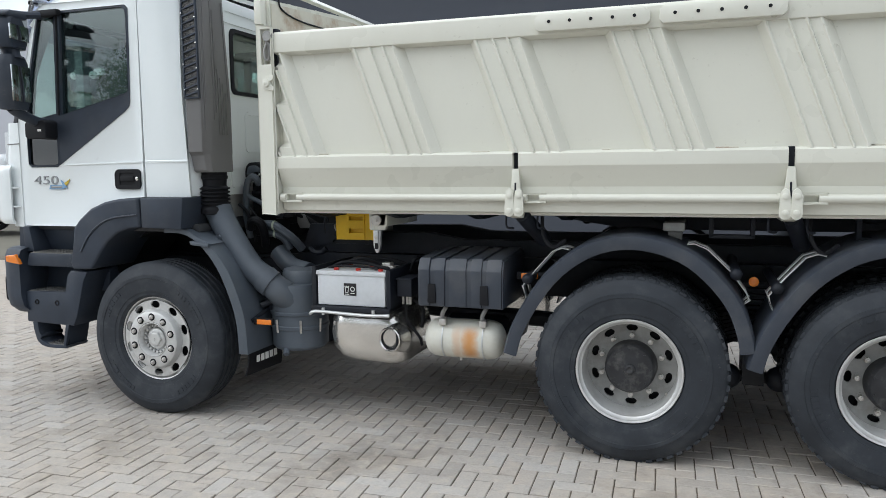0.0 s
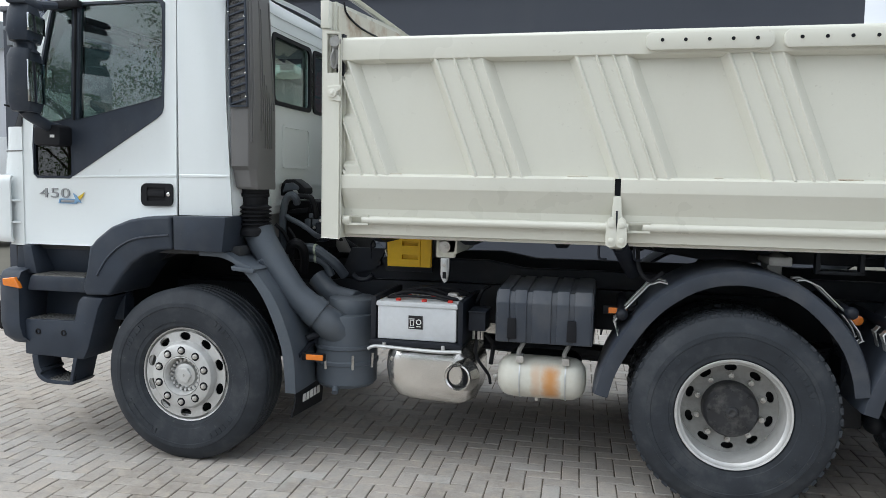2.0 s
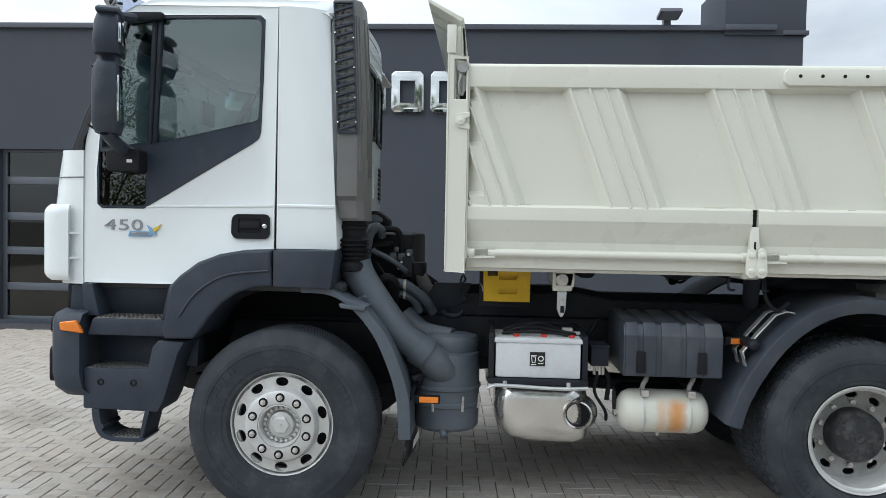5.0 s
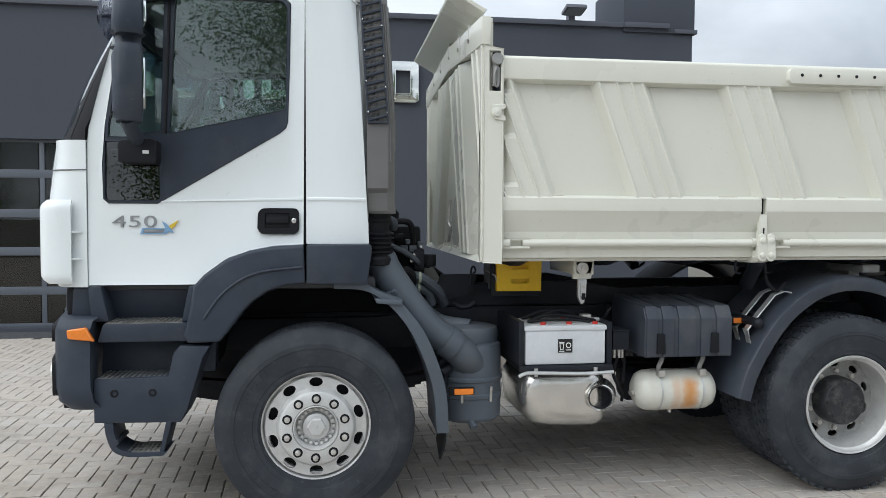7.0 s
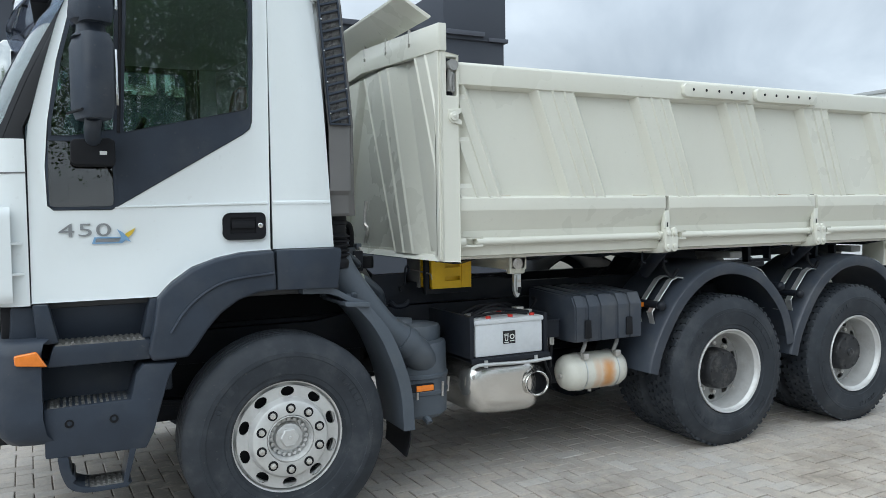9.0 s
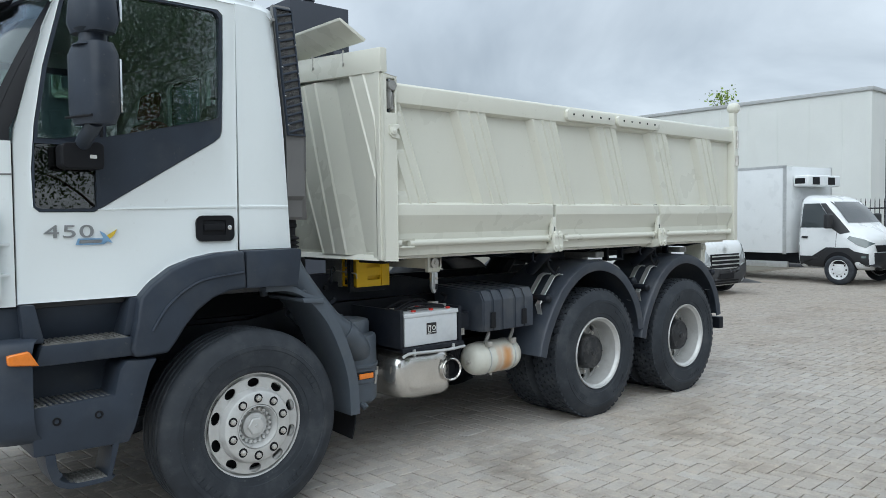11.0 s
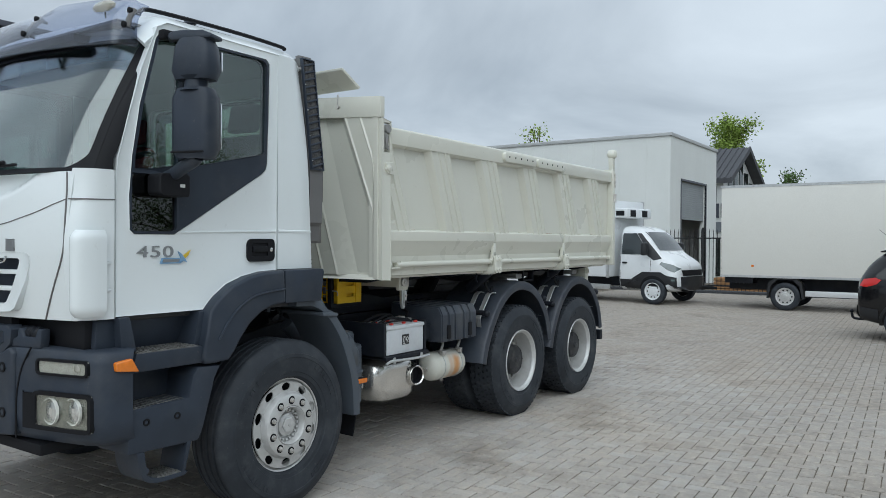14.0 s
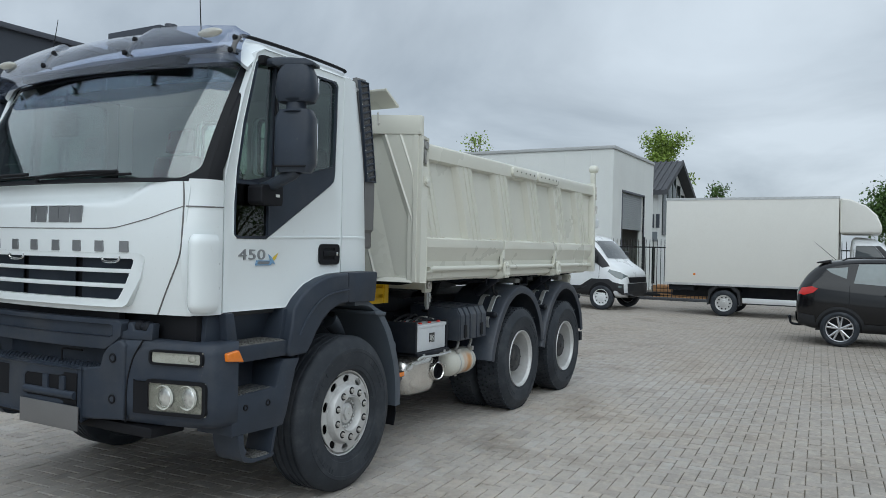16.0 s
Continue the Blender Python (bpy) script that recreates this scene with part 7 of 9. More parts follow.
hose(bm, [(1.115, 0.99, 1.32), (1.112, 0.80, 1.315), (1.110, 0.64, 1.31), (1.118, 0.612, 1.30), (1.125, 0.615, 1.27)], 0.005, 6)
part("retaining_wire", bm, NUT, wc)

bm = B()
prism(bm, [(1.530, 1.305), (1.645, 1.305), (1.665, 1.435), (1.530, 1.435)], "y", 0.30, 0.34)
box(bm, 1.54, 1.66, 0.30, 0.85, 1.33, 1.42)
lock = part("body_lock", bev(bm, 0.01, 2), CREAM, truck, "cream painted steel body lock hook")
bm = B()
lathe(bm, [(0.036, 0.30), (0.036, 0.286), (0.022, 0.284)], "y", (1.585, 0, 1.372), 20)
lathe(bm, [(0.012, 0.284), (0.012, 0.276)], "y", (1.585, 0, 1.372), 8)
part("lock_pin", bm, NUT, lock)
bm = B()
prism(bm, [(1.560, 1.305), (1.615, 1.305), (1.610, 1.20), (1.60, 1.165), (1.585, 1.15), (1.572, 1.168), (1.560, 1.20)], "y", 0.295, 0.325)
box(bm, 1.572, 1.604, 0.280, 0.30, 1.20, 1.30)
part("lock_latch", bev(bm, 0.006), ALU, lock)
part("latch_slot", box(B(), 1.578, 1.600, 0.2780, 0.2815, 1.182, 1.222), BLACK, lock)
part("latch_pin", rod(B(), (1.588, 0.272, 1.262), (1.588, 0.30, 1.262), 0.011, 10), NUT, lock)

bm = B()
box(bm, 1.205, 1.690, 0.172, 0.52, 0.815, 1.020)
batt = part("battery", bev(bm, 0.012, 2), BATTERY, truck, "milky white truck battery with red caps")
bm = B()
prism(bm, [(1.195, 1.015), (1.70, 1.015), (1.695, 1.045), (1.20, 1.045)], "y", 0.165, 0.53)
part("battery_lid", bev(bm, 0.008), BATTERY, batt)
for k in range(3):
    for y in (0.22, 0.40):
        bm = B()
        x = 1.30 + k * 0.16 + y * 0.1
        lathe(bm, [(0.017, 1.044), (0.017, 1.058), (0.010, 1.060)], "z", (x, y, 0), 12)
        part("battery_cap", bm, REDCAP, batt)
bm = B()
box(bm, 1.400, 1.487, 0.1675, 0.1725, 0.885, 0.965)
lab = part("battery_label", bm, LABEL, batt, "black warning label with white symbols")
bm = B()
plate(bm, [(1.412, 0.902), (1.432, 0.902), (1.436, 0.940), (1.408, 0.940)], [[(1.416, 0.906), (1.428, 0.906), (1.431, 0.936), (1.413, 0.936)]], "y", 0.166, 0.1672)
box(bm, 1.406, 1.438, 0.166, 0.1672, 0.943, 0.948)
box(bm, 1.406, 1.438, 0.166, 0.1672, 0.891, 0.896)
plate(bm, ring(1.463, 0.928, 0.017, 12), [ring(1.463, 0.928, 0.011, 12)], "y", 0.166, 0.1672)
box(bm, 1.448, 1.478, 0.166, 0.1672, 0.898, 0.903)
part("label_marks", bm, PRINT, lab)
bm = B()
hose(bm, [(1.25, 0.30, 1.05), (1.35, 0.28, 1.09), (1.50, 0.32, 1.08), (1.66, 0.30, 1.055), (1.72, 0.45, 1.05)], 0.012, 8)
hose(bm, [(1.25, 0.46, 1.05), (1.40, 0.44, 1.10), (1.60, 0.48, 1.09), (1.70, 0.52, 1.06)], 0.012, 8)
hose(bm, [(1.30, 0.40, 1.05), (1.45, 0.36, 1.11), (1.58, 0.40, 1.07)], 0.010, 8)
part("battery_cable", bm, BLACK, batt)
bm = B()
hose(bm, [(1.24, 0.27, 1.055), (1.36, 0.24, 1.07), (1.52, 0.26, 1.065), (1.62, 0.24, 1.055)], 0.008, 8)
part("battery_cable", bm, BLACK, batt, "black battery cable")
bm = B()
box(bm, 1.60, 1.66, 0.34, 0.40, 1.05, 1.085)
box(bm, 1.63, 1.70, 0.30, 0.34, 1.05, 1.07)
part("battery_clamp", bev(bm, 0.006), NUT, batt)
bm = B()
box(bm, 1.165, 1.195, 0.17, 0.75, 0.79, 1.07)
box(bm, 1.70, 1.73, 0.17, 0.75, 0.79, 1.06)
box(bm, 1.165, 1.73, 0.155, 0.75, 0.785, 0.812)
box(bm, 1.165, 1.73, 0.145, 0.16, 0.780, 0.808)
tray = part("battery_tray", bev(bm, 0.004), CHASSIS, truck, "black steel battery tray")
bm = B()
hose(bm, [(1.16, 0.14, 0.755), (1.19, 0.132, 0.772), (1.25, 0.135, 0.775), (1.55, 0.135, 0.765), (1.73, 0.14, 0.77)], 0.011, 8)
rod(bm, (1.26, 0.14, 0.80), (1.26, 0.14, 0.755), 0.012, 8)
rod(bm, (1.62, 0.14, 0.80), (1.62, 0.14, 0.755), 0.012, 8)
part("clamp_bar", bm, ALU, tray)

# silencer: rounded stainless shell with an outlet
bm = B()
prof = [(1.205, 0.600), (1.215, 0.690), (1.26, 0.760), (1.36, 0.778), (1.50, 0.772), (1.62, 0.775), (1.71, 0.760), (1.750, 0.70), (1.772, 0.62), (1.772, 0.50), (1.750, 0.425), (1.69, 0.395), (1.55, 0.396), (1.40, 0.402), (1.29, 0.425), (1.225, 0.49)]
rows = []
for y, k in ((0.268, 0.40), (0.272, 0.56), (0.28, 0.70), (0.296, 0.82), (0.325, 0.93), (0.37, 0.995), (0.44, 1.02), (0.78, 1.02), (0.82, 0.98)):
    rows.append([bm.verts.new((1.49 + (x - 1.49) * k, y, 0.60 + (z - 0.60) * k)) for x, z in prof])
for a, b in zip(rows, rows[1:]):
    for i in range(len(prof)):
        j = (i + 1) % len(prof)
        bm.faces.new((a[i], a[j], b[j], b[i]))
bm.faces.new(rows[0])
bm.faces.new(rows[-1])
bmesh.ops.subdivide_edges(bm, edges=[e for e in bm.edges if e.calc_length() > 0.02], cuts=1, smooth=0.6, use_grid_fill=True)
sil = part("silencer", bm, STEEL, truck, "rounded stainless steel exhaust silencer", 60)
bm = B()
lathe(bm, [(0.108, 0.33), (0.096, 0.295), (0.084, 0.265), (0.080, 0.245), (0.083, 0.234), (0.077, 0.229), (0.069, 0.238), (0.067, 0.33)], "y", (0, 0, 0), 32, close=True)
tail = part("tailpipe", bm, STEEL, sil, "stainless exhaust outlet")
tail.matrix_basis = Matrix.Translation((1.690, 0.24, 0.592)) @ Matrix.Rotation(radians(-10), 4, "Z") @ Matrix.Translation((0, -0.24, 0))
bm = B()
lathe(bm, [(0.0685, 0.242), (0.0680, 0.300), (0.0660, 0.300), (0.0660, 0.243)], "y", (0, 0, 0), 24, close=True)
lathe(bm, [(0.067, 0.296), (0.067, 0.300), (0.002, 0.302)], "y", (0, 0, 0), 24)
inside = part("pipe_inside", bm, BLACK, sil)
inside.matrix_basis = tail.matrix_basis.copy()
bm = B()
lathe(bm, [(0.016, 0.36), (0.016, 0.30), (0.010, 0.295)], "y", (1.265, 0, 0.665), 12)
part("pressure_sensor", bm, NUT, sil)

# relay box between battery and tool box
bm = B()
box(bm, 1.755, 1.855, 0.22, 0.40, 0.885, 0.995)
box(bm, 1.75, 1.86, 0.21, 0.42, 0.995, 1.005)
relay = part("relay_box", bev(bm, 0.008), CHASSIS, truck, "small black relay box")
bm = B()
for x in (1.78, 1.81, 1.83):
    rod(bm, (x, 0.26, 0.89), (x, 0.26, 0.83), 0.009, 6)
part("relay_terminal", bm, NUT, relay)
for pts, r in (([(1.80, 0.26, 0.84), (1.79, 0.30, 0.72), (1.86, 0.34, 0.60), (1.87, 0.36, 0.54)], 0.010), ([(1.84, 0.30, 0.86), (1.88, 0.36, 0.78), (1.87, 0.36, 0.66)], 0.014), ([(1.76, 0.45, 1.02), (1.80, 0.42, 1.10), (1.83, 0.50, 1.12)], 0.012)):
    part("relay_cable", hose(B(), pts, r, 6), BLACK, relay)

# ribbed plastic tool box
bm = B()
prism(bm, [(0.150, 0.845), (0.150, 1.075), (0.185, 1.140), (0.70, 1.165), (0.70, 0.845)], "x", 1.925, 2.480)
tbx = part("tool_box", bev(bm, 0.012, 2), MUDGUARD, truck, "dark grey ribbed plastic battery cover box")
for x0, x1 in ((1.935, 2.005), (2.035, 2.105), (2.135, 2.245), (2.275, 2.345), (2.375, 2.470)):
    bm = B()
    prism(bm, [(0.140, 0.850), (0.140, 1.078), (0.178, 1.150), (0.69, 1.174), (0.69, 1.16), (0.19, 1.135), (0.155, 1.07), (0.155, 0.850)], "x", x0, x1)
    part("box_rib", bev(bm, 0.006), MUDGUARD, tbx)
for x in (2.02, 2.36):
    bm = B()
    prism(bm, [(x - 0.025, 0.87), (x + 0.030, 0.87), (x + 0.026, 0.99), (x - 0.022, 0.99)], "y", 0.130, 0.145)
    part("box_latch", bev(bm, 0.005), BLACK, tbx)
# air tank
bm = B()
lathe(bm, [(0.03, 1.925), (0.07, 1.932), (0.105, 1.955), (0.122, 1.99), (0.126, 2.03), (0.126, 2.34), (0.122, 2.38), (0.105, 2.415), (0.07, 2.438), (0.03, 2.445)], "x", (0, 0.325, 0.615), 36)
tank = part("air_tank", bm, TANKWHITE, truck, "white painted air tank with an orange rust patch", 50)
for x in (2.065, 2.33):
    bm = B()
    lathe(bm, [(0.1275, x - 0.004), (0.131, x - 0.004), (0.131, x + 0.004), (0.1275, x + 0.004)], "x", (0, 0.325, 0.615), 36, close=True)
    part("tank_strap", bm, ALU, tank)
    bm = B()
    hose(bm, [(x, 0.27, 0.735), (x - 0.01, 0.24, 0.775), (x + 0.015, 0.25, 0.83), (x + 0.02, 0.35, 0.87)], 0.014, 8)
    part("tank_bracket", bm, RIM_DARK, tank)
    bm = B()
    box(bm, x - 0.022, x + 0.022, 0.21, 0.25, 0.715, 0.755)
    part("strap_bolt", bev(bm, 0.006), NUT, tank)
bm = B()
rod(bm, (1.90, 0.30, 0.60), (1.94, 0.31, 0.605), 0.018, 10)
part("tank_valve", bm, NUT, tank)
bm = B()
rod(bm, (2.16, 0.31, 0.492), (2.16, 0.31, 0.472), 0.012, 8)
part("drain_valve", bm, NUT, tank)
bm = B()
lathe(bm, [(0.03, 1.95), (0.09, 1.96), (0.12, 2.0), (0.12, 2.36), (0.09, 2.40), (0.03, 2.41)], "x", (0, 0.62, 0.60), 28)
part("second_air_tank", bm, CHASSIS, truck)

# ---- rear mudguards
def mudguard(xc):
    a_pts = curve_points([(-0.745, 0, 0.60), (-0.705, 0, 0.74), (-0.625, 0, 0.90), (-0.50, 0, 1.08), (-0.355, 0, 1.21), (-0.19, 0, 1.295), (0.0, 0, 1.325), (0.19, 0, 1.295), (0.355, 0, 1.22), (0.50, 0, 1.09), (0.60, 0, 0.95), (0.655, 0, 0.80), (0.675, 0, 0.69)], 3)
    n = len(a_pts)
    bm = B()
    rows = []
    for i, p in enumerate(a_pts):
        d = (a_pts[min(i + 1, n - 1)] - a_pts[max(i - 1, 0)]).normalized()
        nrm = Vector((-d.z, 0, d.x))
        q = Vector((xc + p.x, 0, p.z))
        ring_pts = []
        for off, y in ((-0.085, 0.090), (-0.055, 0.082), (-0.012, 0.088), (0.0, 0.105), (0.004, 0.20), (0.004, 0.60), (0.0, 0.70), (-0.012, 0.70), (-0.012, 0.12), (-0.06, 0.10), (-0.085, 0.10)):
            ring_pts.append(bm.verts.new(q + nrm * off + Vector((0, y, 0))))
        rows.append(ring_pts)
    m = len(rows[0])
    for a, b in zip(rows, rows[1:]):
        for i in range(m):
            j = (i + 1) % m
            bm.faces.new((a[i], a[j], b[j], b[i]))
    bm.faces.new(rows[0])
    bm.faces.new(rows[-1])
    return bm, a_pts


for xc, sides in ((3.235, (-1, 1)), (4.605, (-1, 1))):
    for far in (False, True):
        bm, pts = mudguard(xc)
        if far:
            for v in bm.verts:
                v.co.y = 2 * YC - v.co.y
        mg = part("rear_mudguard", bm, MUDGUARD, truck, "black plastic rear mudguard", 35)
        if far:
            continue
        for s in sides:
            for y in (0.20, 0.33):
                # bent flat bar on the guard
                if s < 0:
                    path = [(-0.36, 1.215), (-0.40, 1.212), (-0.45, 1.195), (-0.545, 1.085), (-0.625, 0.985), (-0.64, 0.93), (-0.62, 0.905)]
                else:
                    path = [(0.30, 1.262), (0.335, 1.255), (0.40, 1.228), (0.52, 1.11), (0.60, 1.0), (0.615, 0.965), (0.60, 0.93)]
                bm = B()
                row = []
                for i, (px, pz) in enumerate(path):
                    k = 0.022 if 0 < i < len(path) - 1 else 0.010
                    a, b = path[max(i - 1, 0)], path[min(i + 1, len(path) - 1)]
                    d = Vector((b[0] - a[0], 0, b[1] - a[1])).normalized()
                    nrm = Vector((-d.z, 0, d.x)) * (1 if s > 0 else -1)
                    if nrm.z < 0:
                        nrm = -nrm
                    q = Vector((xc + px, 0, pz)) + nrm * k
                    row.append([bm.verts.new(q + Vector((0, y - 0.026, 0))), bm.verts.new(q + Vector((0, y + 0.026, 0))), bm.verts.new(q - nrm * 0.008 + Vector((0, y + 0.026, 0))), bm.verts.new(q - nrm * 0.008 + Vector((0, y - 0.026, 0)))])
                for a, b in zip(row, row[1:]):
                    for i in range(4):
                        j = (i + 1) % 4
                        bm.faces.new((a[i], a[j], b[j], b[i]))
                bm.faces.new(row[0])
                bm.faces.new(row[-1])
                part("guard_bracket", bev(bm, 0.003, 1), ALU, mg, "galvanised guard bracket")
            bm = B()
            bx, bz = (-0.60, 1.045) if s < 0 else (0.56, 1.115)
            rod(bm, (xc + bx, 0.13, bz), (xc + bx, 0.9, bz), 0.028, 12)
            bmesh.ops.create_uvsphere(bm, u_segments=14, v_segments=8, radius=0.034, matrix=Matrix.Translation((xc + bx, 0.13, bz)))
            part("guard_support", bm, CHASSIS, mg)
bm = B()
lathe(bm, [(0.028, 0.40), (0.028, 0.385), (0.018, 0.382)], "y", (3.90, 0, 1.04), 16)
part("round_reflector", bm, ORANGE, truck, "round amber reflector")
bm = B()
for k in range(9):
    box(bm, 3.86, 3.99, 0.62, 0.66, 0.70 + k * 0.035, 0.72 + k * 0.035)
part("spring_stack", bm, CHASSIS, truck)

# ---- tipper body
tip = part("tipper_floor", bev(box(B(), 0.95, 5.38, 0.12, 2 * YC - 0.12, 1.425, 1.475), 0.006), CREAM, truck, "cream painted steel tipper floor")
for x in [1.15 + 0.55 * k for k in range(8)]:
    bm = B()
    prism(bm, [(0.14, 1.425), (2.40, 1.425), (2.20, 1.385), (0.34, 1.385)], "x", x, x + 0.06)
    part("floor_beam", bm, CHASSIS, tip)
for y in (0.80, 1.66):
    bm = B()
    prism(bm, [(2.35, 1.425), (3.15, 1.30), (5.3, 1.30), (5.3, 1.425)], "y", y, y + 0.08)
    part("floor_rail", bev(bm, 0.006), CHASSIS, tip)
RIB = [(-0.022, 0.070), (0.014, 0.019), (0.022, 0.015), (0.030, 0.019), (0.034, 0.027), (0.120, 0.023), (0.126, 0.012), (0.133, 0.012), (0.139, 0.027), (0.206, 0.023), (0.212, 0.012), (0.219, 0.012), (0.225, 0.027), (0.272, 0.022), (0.280, 0.016), (0.288, 0.020), (0.334, 0.070)]
Z_TOP, Z_LEDGE, SLOPE = 2.442, 1.792, 0.372


def side_board(far):
    def place(bm):
        if far:
            for v in bm.verts:
                v.co.y = 2 * YC - v.co.y
        return bm
    bm = B()
    box(bm, 1.03, 5.355, 0.070, 0.085, 1.50, 2.50)
    side = part("side_board", place(bm), CREAM, truck, "cream steel tipper side board with slanted pressed ribs")
    bm = B()
    prism(bm, [(0.012, 2.442), (0.012, 2.555), (0.024, 2.570), (0.105, 2.570), (0.105, 2.442), (0.066, 2.425), (0.030, 2.436)], "x", 1.028, 5.358)
    part("top_rail", place(bev(bm, 0.006)), CREAM, side)
    for k in range(6):
        xt = 0.780 + 0.772 * k
        bm = B()
        rows = []
        for t in range(25):
            z = Z_TOP - (Z_TOP - Z_LEDGE) * t / 24
            xx = xt + (Z_TOP - z) * SLOPE
            rows.append([bm.verts.new((min(5.35, max(1.032, xx + a)), b if 1.032 < xx + a < 5.35 else 0.071, z)) for a, b in RIB])
        for a, b in zip(rows, rows[1:]):
            for i in range(len(RIB) - 1):
                bm.faces.new((a[i], a[i + 1], b[i + 1], b[i]))
        part("pressed_rib", place(bm), CREAM, side, "", 18)
    # lower sill, in three lengths
    for x0, x1 in ((1.028, 2.572), (2.604, 4.025), (4.057, 5.355)):
        bm = B()
        prism(bm, [(0.085, 1.805), (0.026, 1.798), (0.012, 1.786), (0.012, 1.716), (0.072, 1.592), (0.072, 1.560), (0.085, 1.555)], "x", x0, x1)
        part("lower_sill", place(bev(bm, 0.003)), CREAM, side, "", 20)
        bm = B()
        rod(bm, (x0 + 0.12, 0.046, 1.532), (x1 - 0.03, 0.046, 1.532), 0.023, 14)
        rod(bm, (x0 + 0.005, 0.046, 1.532), (x0 + 0.045, 0.046, 1.532), 0.028, 14)
        rod(bm, (x1 - 0.045, 0.046, 1.532), (x1 - 0.005, 0.046, 1.532), 0.028, 14)
        part("hinge_tube", place(bm), CREAM, side)
        bm = B()
        plate(bm, [(x0 + 0.02, 1.505), (x0 + 0.16, 1.505), (x0 + 0.16, 1.560), (x0 + 0.02, 1.560)], [[(x0 + 0.05, 1.515), (x0 + 0.145, 1.515), (x0 + 0.145, 1.550), (x0 + 0.05, 1.550)]], "y", 0.030, 0.06)
        part("tube_bracket", place(bev(bm, 0.004)), CREAM, side)
        bm = B()
        prism(bm, [(0.060, 1.510), (0.066, 1.510), (0.075, 1.448), (0.12, 1.440), (0.12, 1.51)], "x", x0, x1)
        part("bottom_rail", place(bev(bm, 0.004)), CREAM, side)
    for x in (2.588, 4.041):
        bm = B()
        prism(bm, [(x - 0.020, 1.700), (x + 0.020, 1.700), (x + 0.026, 1.62), (x + 0.034, 1.53), (x + 0.030, 1.46), (x + 0.018, 1.445), (x - 0.018, 1.445), (x - 0.030, 1.46), (x - 0.034, 1.53), (x - 0.026, 1.62)], "y", 0.016, 0.05)
        lever = part("hinge_lever", place(bev(bm, 0.008, 2)), CREAM, side, "cream steel drop-side hinge lever")
        bm = B()
        box(bm, x - 0.005, x + 0.005, 0.0145, 0.03, 1.46, 1.62)
        part("lever_slot", place(bm), CHASSIS, lever)
        # dark strip for the shade in the cream gap between the sills
        bm = B()
        box(bm, x - 0.0155, x + 0.0155, 0.050, 0.068, 1.62, 1.803)
        part("side_gap_shade", place(bm), CHASSIS, lever)
        for dx in (-0.027, 0.027):
            bm = B()
            prism(bm, [(x + dx + a, b) for a, b in arc(0, 1.455, 0.030, 180, 360, 8) + [(0.026, 1.53), (0.020, 1.575), (0.0, 1.59), (-0.020, 1.575), (-0.026, 1.53)]], "y", -0.026, -0.002)
            part("hinge_cheek", place(bev(bm, 0.005, 2)), CREAM, lever)
            for z in (1.462, 1.548):
                part("hinge_pin", place(lathe(B(), [(0.017, -0.024), (0.017, -0.033), (0.010, -0.036)], "y", (x + dx, 0, z), 14)), CREAM, lever)
        bm = B()
        prism(bm, [(0.0, 1.425), (0.0, 1.488), (0.07, 1.490), (0.34, 1.455), (0.34, 1.405), (0.06, 1.412)], "x", x - 0.036, x + 0.036)
        part("hinge_foot", place(bev(bm, 0.012, 2)), CREAM, lever)
        bm = B()
        rod(bm, (x + 0.02, 0.10, 1.43), (x + 0.10, 0.36, 1.26), 0.045, 12)
        rod(bm, (x + 0.00, 0.07, 1.46), (x + 0.10, 0.36, 1.30), 0.025, 10)
        part("hinge_damper", place(bm), CHASSIS, lever, "dark oily spring damper under the hinge")
        for dx in (-0.07, 0.12):
            bm = B()
            hose(bm, [(x + dx - 0.02, 0.16, 1.43), (x + dx - 0.02, 0.16, 1.36), (x + dx, 0.16, 1.345), (x + dx + 0.02, 0.18, 1.345)], 0.007, 6)
            part("hinge_stop", place(bm), CHASSIS, lever)
        bm = B()
        hose(bm, [(x + 0.12, 0.20, 1.42), (x + 0.13, 0.19, 1.30), (x + 0.19, 0.18, 1.235), (x + 0.26, 0.20, 1.28)], 0.012, 6)
        part("damper_hose", place(bm), BLACK, lever)
    for x0 in (2.705, 3.372):
        bm = B()
        prism(bm, [(x0, 2.475), (x0 + 0.02, 2.455), (x0 + 0.60, 2.455), (x0 + 0.622, 2.475), (x0 + 0.622, 2.525), (x0 + 0.60, 2.545), (x0 + 0.02, 2.545), (x0, 2.525)], "y", -0.022, 0.014)
        pl = part("rub_plate", place(bev(bm, 0.008, 2)), CREAM, side, "cream bolted rubbing plate")
        for k in range(5):
            bm = B()
            lathe(bm, [(0.0095, -0.0225), (0.0095, -0.0245), (0.004, -0.0235)], "y", (x0 + 0.08 + k * 0.115, 0, 2.505), 10)
            part("plate_hole", place(bm), BLACK, pl)
    # rust streaks along the ledge
    rnd = random.Random(5 + far)
    for k in range(14):
        x = 1.2 + rnd.random() * 4.0
        w = 0.02 + rnd.random() * 0.10
        bm = B()
        box(bm, x, x + w, 0.028, 0.05, 1.797, 1.8065)
        part("rust_streak", place(bev(bm, 0.003, 1)), RUSTY, side)
    return side


side_board(False)
side_board(True)

# corner posts with locking gear
def front_post(bm):
    plate(bm, [(0.916, 1.425), (1.020, 1.420), (1.022, 2.60), (0.916, 2.618)], [[(0.946, 2.370), (1.012, 2.370), (1.012, 2.588), (0.946, 2.588)]], "y", -0.005, 0.025)
    box(bm, 0.916, 0.928, 0.025, 0.12, 1.425, 2.612)
    box(bm, 1.010, 1.021, 0.025, 0.12, 1.425, 2.36)
    return bev(bm, 0.004, 1, 50)


